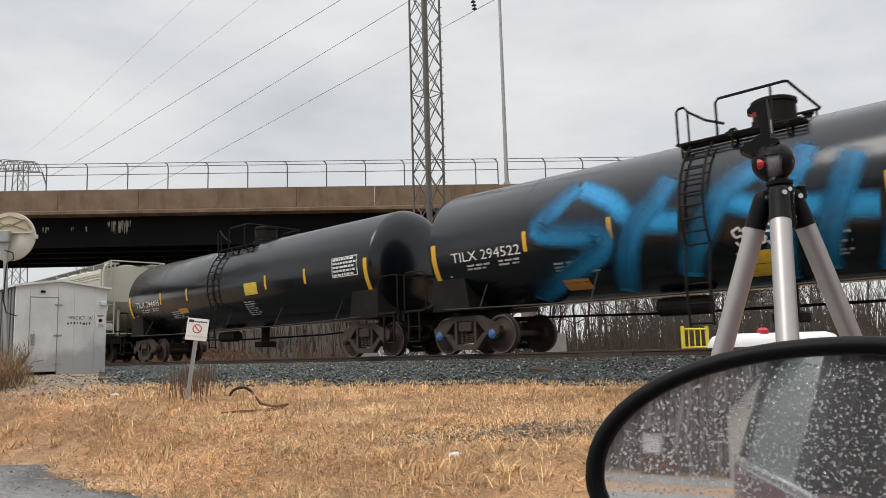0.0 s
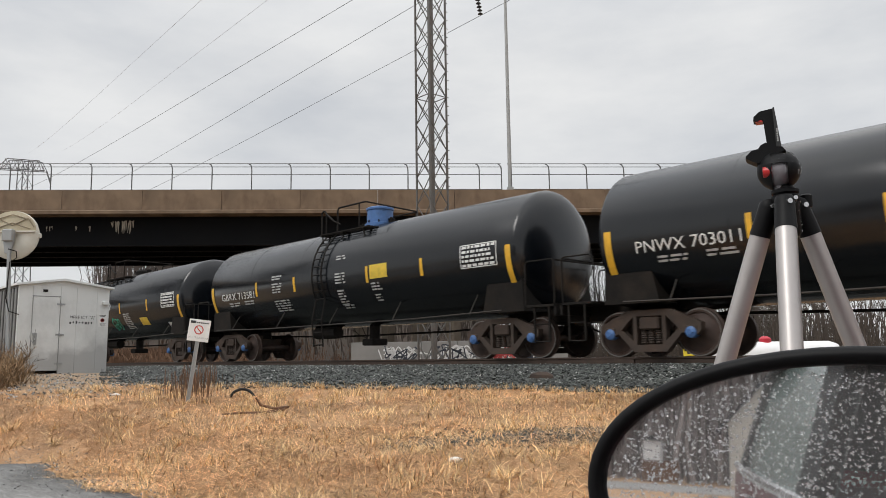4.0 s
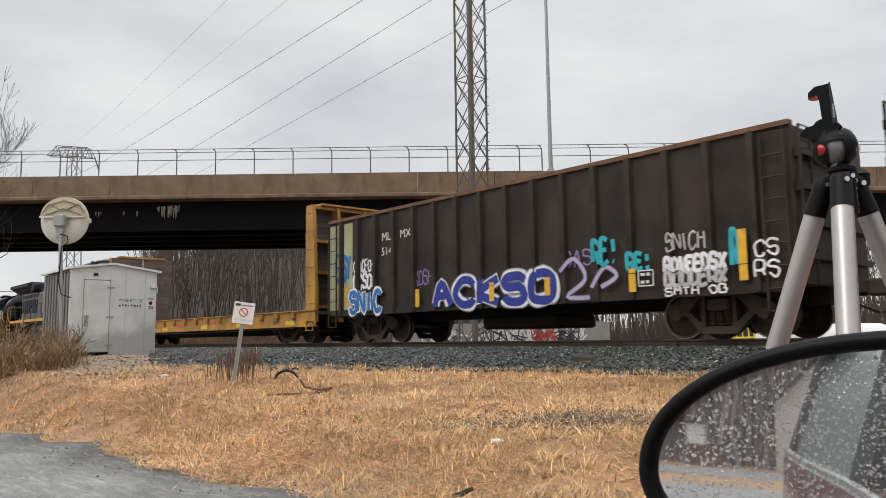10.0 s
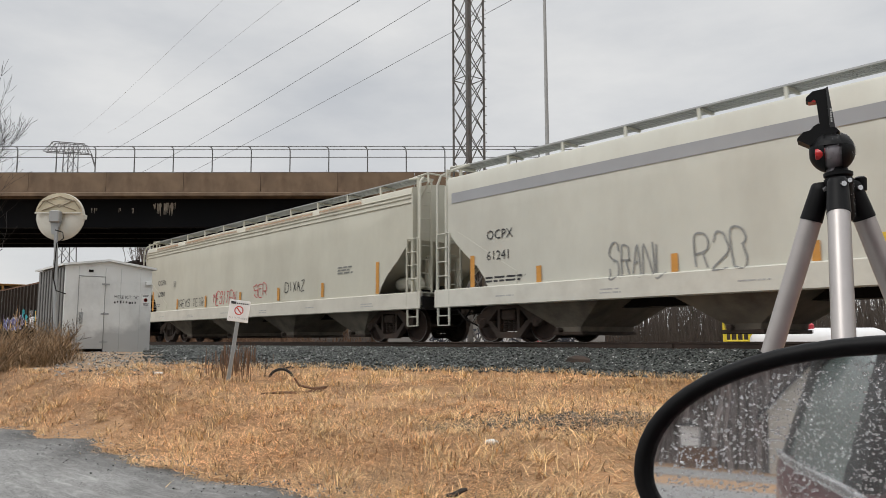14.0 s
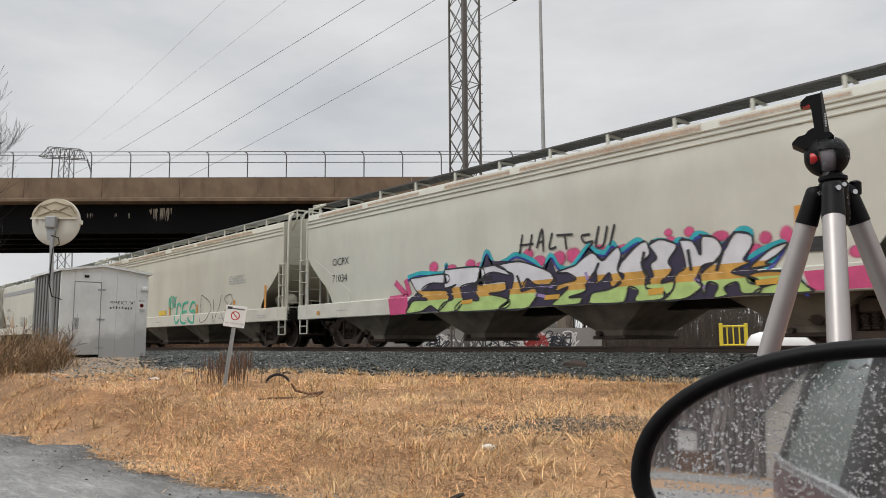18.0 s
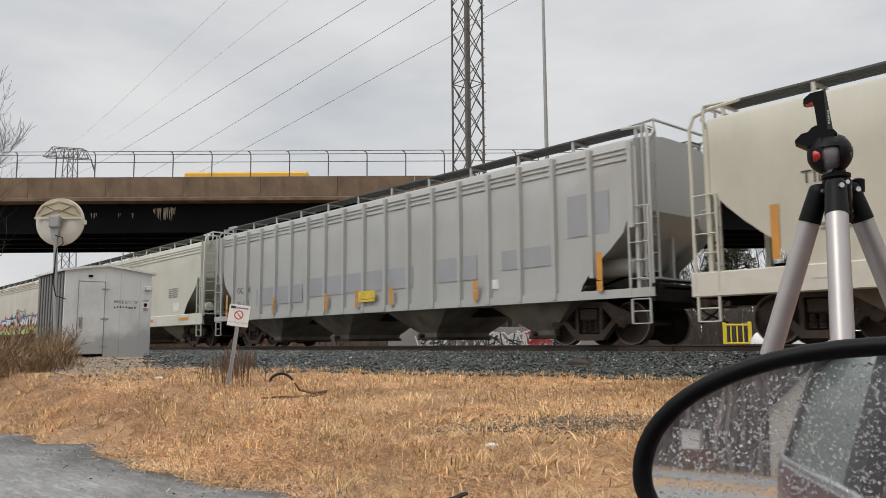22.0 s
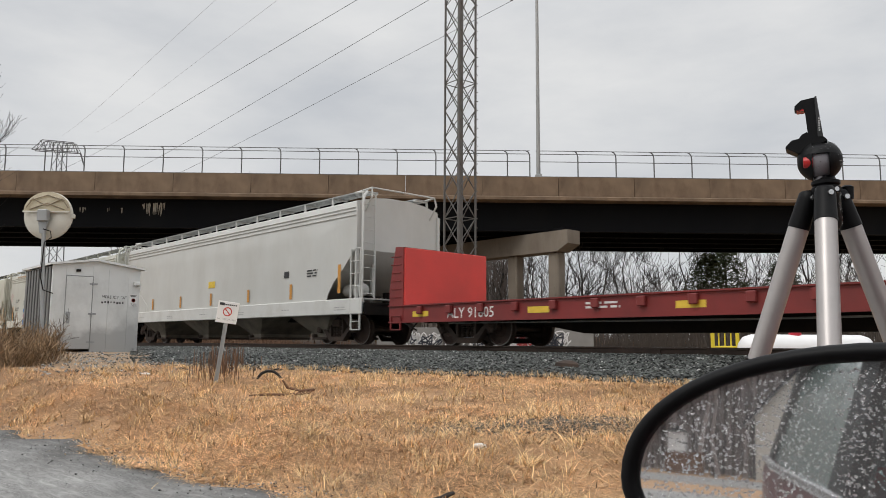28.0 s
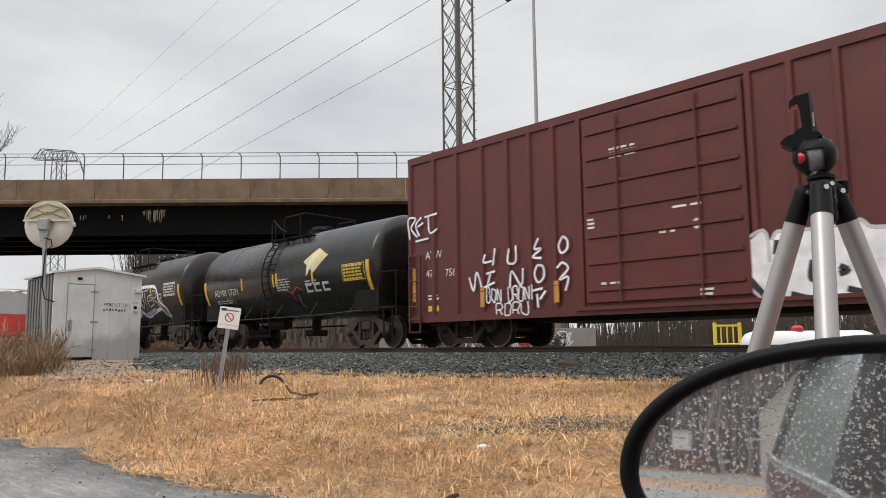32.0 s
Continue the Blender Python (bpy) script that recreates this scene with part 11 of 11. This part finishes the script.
# what stands behind the car: road side, hedge-dark trees, a beige house
M["bark_pale"] = paint("pale_grey_brown_bark", (0.25, 0.215, 0.205), 0.9, 0, 0.3, 2, island=0.7)
M["siding"] = paint("beige_house_siding", (0.62, 0.59, 0.53), 0.7, 0, 0.06, 1.0)
M["roof_dark"] = paint("dark_roof_shingle", (0.05, 0.05, 0.055), 0.85, 0, 0.2, 2)
house = thing("beige_house", "beige sided gabled house across the street", "house", at=pose(0.3, -39, -1.15))
part("wall", Geo().prism([(0, 0), (5.4, 0), (5.4, 2.85), (2.7, 5.9), (0, 2.85)], -7, 0), M["siding"], house)
for i in range(22):
    z0 = i * 0.26
    cut = 0 if z0 < 2.7 else (z0 - 2.6) * 0.9
    part("siding_board", Geo().box(cut, 5.4 - cut, 0.003, 0.03, z0, z0 + 0.235), M["siding"], house)
for s_ in (-1, 1):
    part("roof_slope", Geo().prism([(2.7 + s_ * 3.1, 2.45), (2.7, 6.0), (2.7, 6.18), (2.7 + s_ * 3.2, 2.55)], -7.3, 0.4), M["roof_dark"], house)
part("corner_trim", Geo().box(-0.04, 0.08, 0.0, 0.045, 0, 2.8), M["roof_dark"], house)
hut = thing("white_hut", "small white garden hut among the trees across the street", "hut", at=pose(-3.5, -38, -1.35))
part("wall", Geo().box(0, 0.8, -1.5, 0, 1.2, 2.1), M["tank_white"], hut)
part("base", Geo().box(-0.1, 1.6, -1.5, 0.05, 0, 1.2), M["rust"], hut)
part("roof", Geo().prism([(-0.1, 2.1), (0.9, 2.1), (0.4, 2.4)], -1.6, 0.15), M["roof_dark"], hut)
back_road = Geo().box(-90, 160, -35, -27.5, -1.16, -1.12)
tagged(part("back_road", back_road, M["asphalt"]), "damp grey asphalt street behind the parked car", "road", kind="structure")
for i in range(8):
    bare_tree(-8.5 + i * 1.2 + rd.uniform(-0.3, 0.3), -37.5 - rd.uniform(0, 6), -1.15, rd.uniform(8, 13), 140 + i, "grey-brown bare tree across the street", "bark_pale", 1.0, 4, 3)
hedge = Geo()
for i in range(3600):
    x, y = rd.uniform(-34, 24), rd.uniform(-66, -41)
    h = rd.uniform(3.0, 16)
    hedge.tube([(x, y, -1.15), (x + rd.uniform(-0.6, 0.6), y, -1.15 + h * 0.6), (x + rd.uniform(-1, 1), y + rd.uniform(-0.4, 0.4), -1.15 + h)], [0.07, 0.05, 0.015], 3)
    for j in range(3):
        f = rd.uniform(0.3, 0.9)
        hedge.tube([(x, y, -1.15 + h * f), (x + rd.uniform(-1.2, 1.2), y + rd.uniform(-0.6, 0.6), -1.15 + h * f + rd.uniform(0.4, 1.8))], [0.03, 0.01], 3)
tagged(part("far_thicket", hedge, M["bark_pale"]), "grey-brown bare thicket across the street", "thicket", kind="stuff")

# a white pickup that drives by behind the car
M["pickup_white"] = paint("white_car_paint", (0.72, 0.73, 0.74), 0.25, 0, 0.04, 2, GRIME, 0.15, 1.5, coat=0.5)
M["tail_red"] = paint("red_tail_lamp", (0.6, 0.02, 0.05), 0.25, 0, 0.05, 5)
pickup = thing("pickup_truck", "white crew-cab pickup truck driving along the street", "pickup truck")
wv = [(-2.95, 0.55), (-2.95, 1.12), (-1.25, 1.15), (0.95, 1.15), (1.2, 1.18), (2.7, 1.05), (2.95, 0.85), (2.95, 0.45)]
part("body", Geo().prism(wv + [(2.4, 0.38), (-2.5, 0.45)], -0.98, 0.98), M["pickup_white"], pickup)
part("cab", Geo().loft([[(-1.2, -0.95, 1.14), (1.25, -0.95, 1.16), (1.25, 0.95, 1.16), (-1.2, 0.95, 1.14)], [(-1.1, -0.8, 1.8), (0.45, -0.8, 1.84), (0.45, 0.8, 1.84), (-1.1, 0.8, 1.8)], [(-1.0, -0.7, 1.87), (0.35, -0.7, 1.9), (0.35, 0.7, 1.9), (-1.0, 0.7, 1.87)]], True, True), M["pickup_white"], pickup, smooth=True)
for s_ in (-1, 1):
    for a0, a1, b0, b1 in ((-1.0, -0.35, -1.0, -0.35), (-0.25, 0.85, -0.25, 0.38)):
        part("side_window", Geo().add([(a0, s_ * 0.94, 1.22), (a1, s_ * 0.94, 1.22), (b1, s_ * 0.822, 1.76), (b0, s_ * 0.822, 1.76)], [(0, 1, 2, 3)]), M["glass_dark"], pickup)
    part("tail_lamp", Geo().bbox(-2.99, -2.85, s_ * 0.9 - 0.09, s_ * 0.9 + 0.09, 0.78, 1.08, 0.02), M["tail_red"], pickup)
    part("head_lamp", Geo().bbox(2.7, 2.97, s_ * 0.78 - 0.15, s_ * 0.78 + 0.15, 0.78, 0.95, 0.02), M["glass_pale"], pickup)
    part("bed_recess", Geo().box(-2.8, -1.35, s_ * 0.45 - 0.4, s_ * 0.45 + 0.4, 1.13, 1.17), M["trim_black"], pickup)
    for xa in (-1.9, 1.85):
        wheel = part("wheel", Geo().lathe([(s_ * 0.74, 0.22), (s_ * 0.74, 0.36), (s_ * 0.78, 0.39), (s_ * 0.96, 0.39), (s_ * 1.0, 0.36), (s_ * 1.0, 0.22)], 22, "y", (xa, 0, 0.39)), M["rubber"], pickup, smooth=True)
        part("rim", Geo().lathe([(s_ * 0.95, 0.03), (s_ * 0.985, 0.22), (s_ * 0.9, 0.23)], 16, "y", (xa, 0, 0.39)), M["silver"], wheel)
        part("wheel_arch", Geo().lathe([(s_ * 0.9, 0.46), (s_ * 0.985, 0.46), (s_ * 0.985, 0.4)], 20, "y", (xa, 0, 0.42)), M["trim_black"], pickup)
part("grille", Geo().box(2.93, 2.98, -0.7, 0.7, 0.6, 0.95), M["trim_black"], pickup)

# a yellow school bus that crosses the bridge
M["bus_yellow"] = paint("school_bus_yellow_paint", (0.72, 0.40, 0.03), 0.4, 0, 0.05, 2, GRIME, 0.1, 1.5)
bus = thing("school_bus", "yellow school bus driving over the bridge", "bus")
part("body", Geo().loft([[(x, y, z) for y, z in ((-1.2, 0.5), (1.2, 0.5), (1.22, 2.2), (1.1, 2.85), (0.6, 3.1), (-0.6, 3.1), (-1.1, 2.85), (-1.22, 2.2))] for x in (-6, 4.3)], True, True), M["bus_yellow"], bus, smooth=True)
part("bonnet", Geo().loft([[(x, -1.1, 0.5), (x, 1.1, 0.5), (x, 1.0, z), (x, -1.0, z)] for x, z in ((4.3, 1.8), (5.8, 1.6), (6.0, 1.2))], True, True), M["bus_yellow"], bus)
for s_ in (-1, 1):
    for k in range(11):
        part("side_window", kept("bus_window%d" % s_, lambda: Geo().box(0, 0.68, s_ * 1.2 - 0.02, s_ * 1.2 + 0.02, 1.75, 2.35)), M["glass_dark"], bus, at=pose(-5.5 + k * 0.85, s_ * 0.012, 0))
    for k, z in enumerate((0.8, 1.2, 1.55)):
        part("side_stripe", Geo().box(-5.9, 4.2, s_ * 1.215 - 0.01, s_ * 1.215 + 0.01, z, z + 0.06), M["trim_black"], bus)
    for xa in (-3.6, 4.7):
        part("wheel", Geo().lathe([(s_ * 0.85, 0.1), (s_ * 0.85, 0.48), (s_ * 1.15, 0.48), (s_ * 1.18, 0.1)], 20, "y", (xa, 0, 0.48)), M["rubber"], bus, smooth=True)
part("windscreen", Geo().box(4.28, 4.32, -1.0, 1.0, 1.85, 2.7), M["glass_dark"], bus)


# ---- everything that moves ----
def motions():
    # the pickup passes behind the car, the bus crosses the bridge
    walk(pickup, [(t, pose(0.37 + 5.6 * (t - 8.4), -30.3, -1.12)) for t in (0, 4, 8, 12, 16, 32)])
    walk(bus, [(t, BR @ pose(min(108, max(-100, -26.8 + 23.2 * (t - 21.5))), 5.5, 11.73)) for t in (0, 18, 19, 20, 21, 22, 23, 24, 25, 26, 27, 28, 32)])
    for car, u in CARS:
        walk(car, [(t, pose(u - SPEED * t, RAIL_Y, 0)) for t in range(0, 33, 4)])
    for ob, x, z, r, u in WHEELS:
        t0 = max(0.0, (u - 2) / SPEED)
        t1 = min(32.0, (u + 42) / SPEED)
        rows = []
        n = int((t1 - t0) * 15)
        for k in range(n + 1):
            t = t0 + k / 15
            rows.append((t, pose(x, 0, z, 0, 0, 0) @ pose(0, 0, 0, 0, -math.degrees(SPEED * t / r), 0)))
        if not rows:
            rows = [(0, pose(x, 0, z))]
        if rows[0][0] > 0.1:
            rows.insert(0, (0.0, rows[0][1]))
        if rows[-1][0] < 31.9:
            rows.append((32.0, rows[-1][1]))
        walk(ob, rows)


motions()
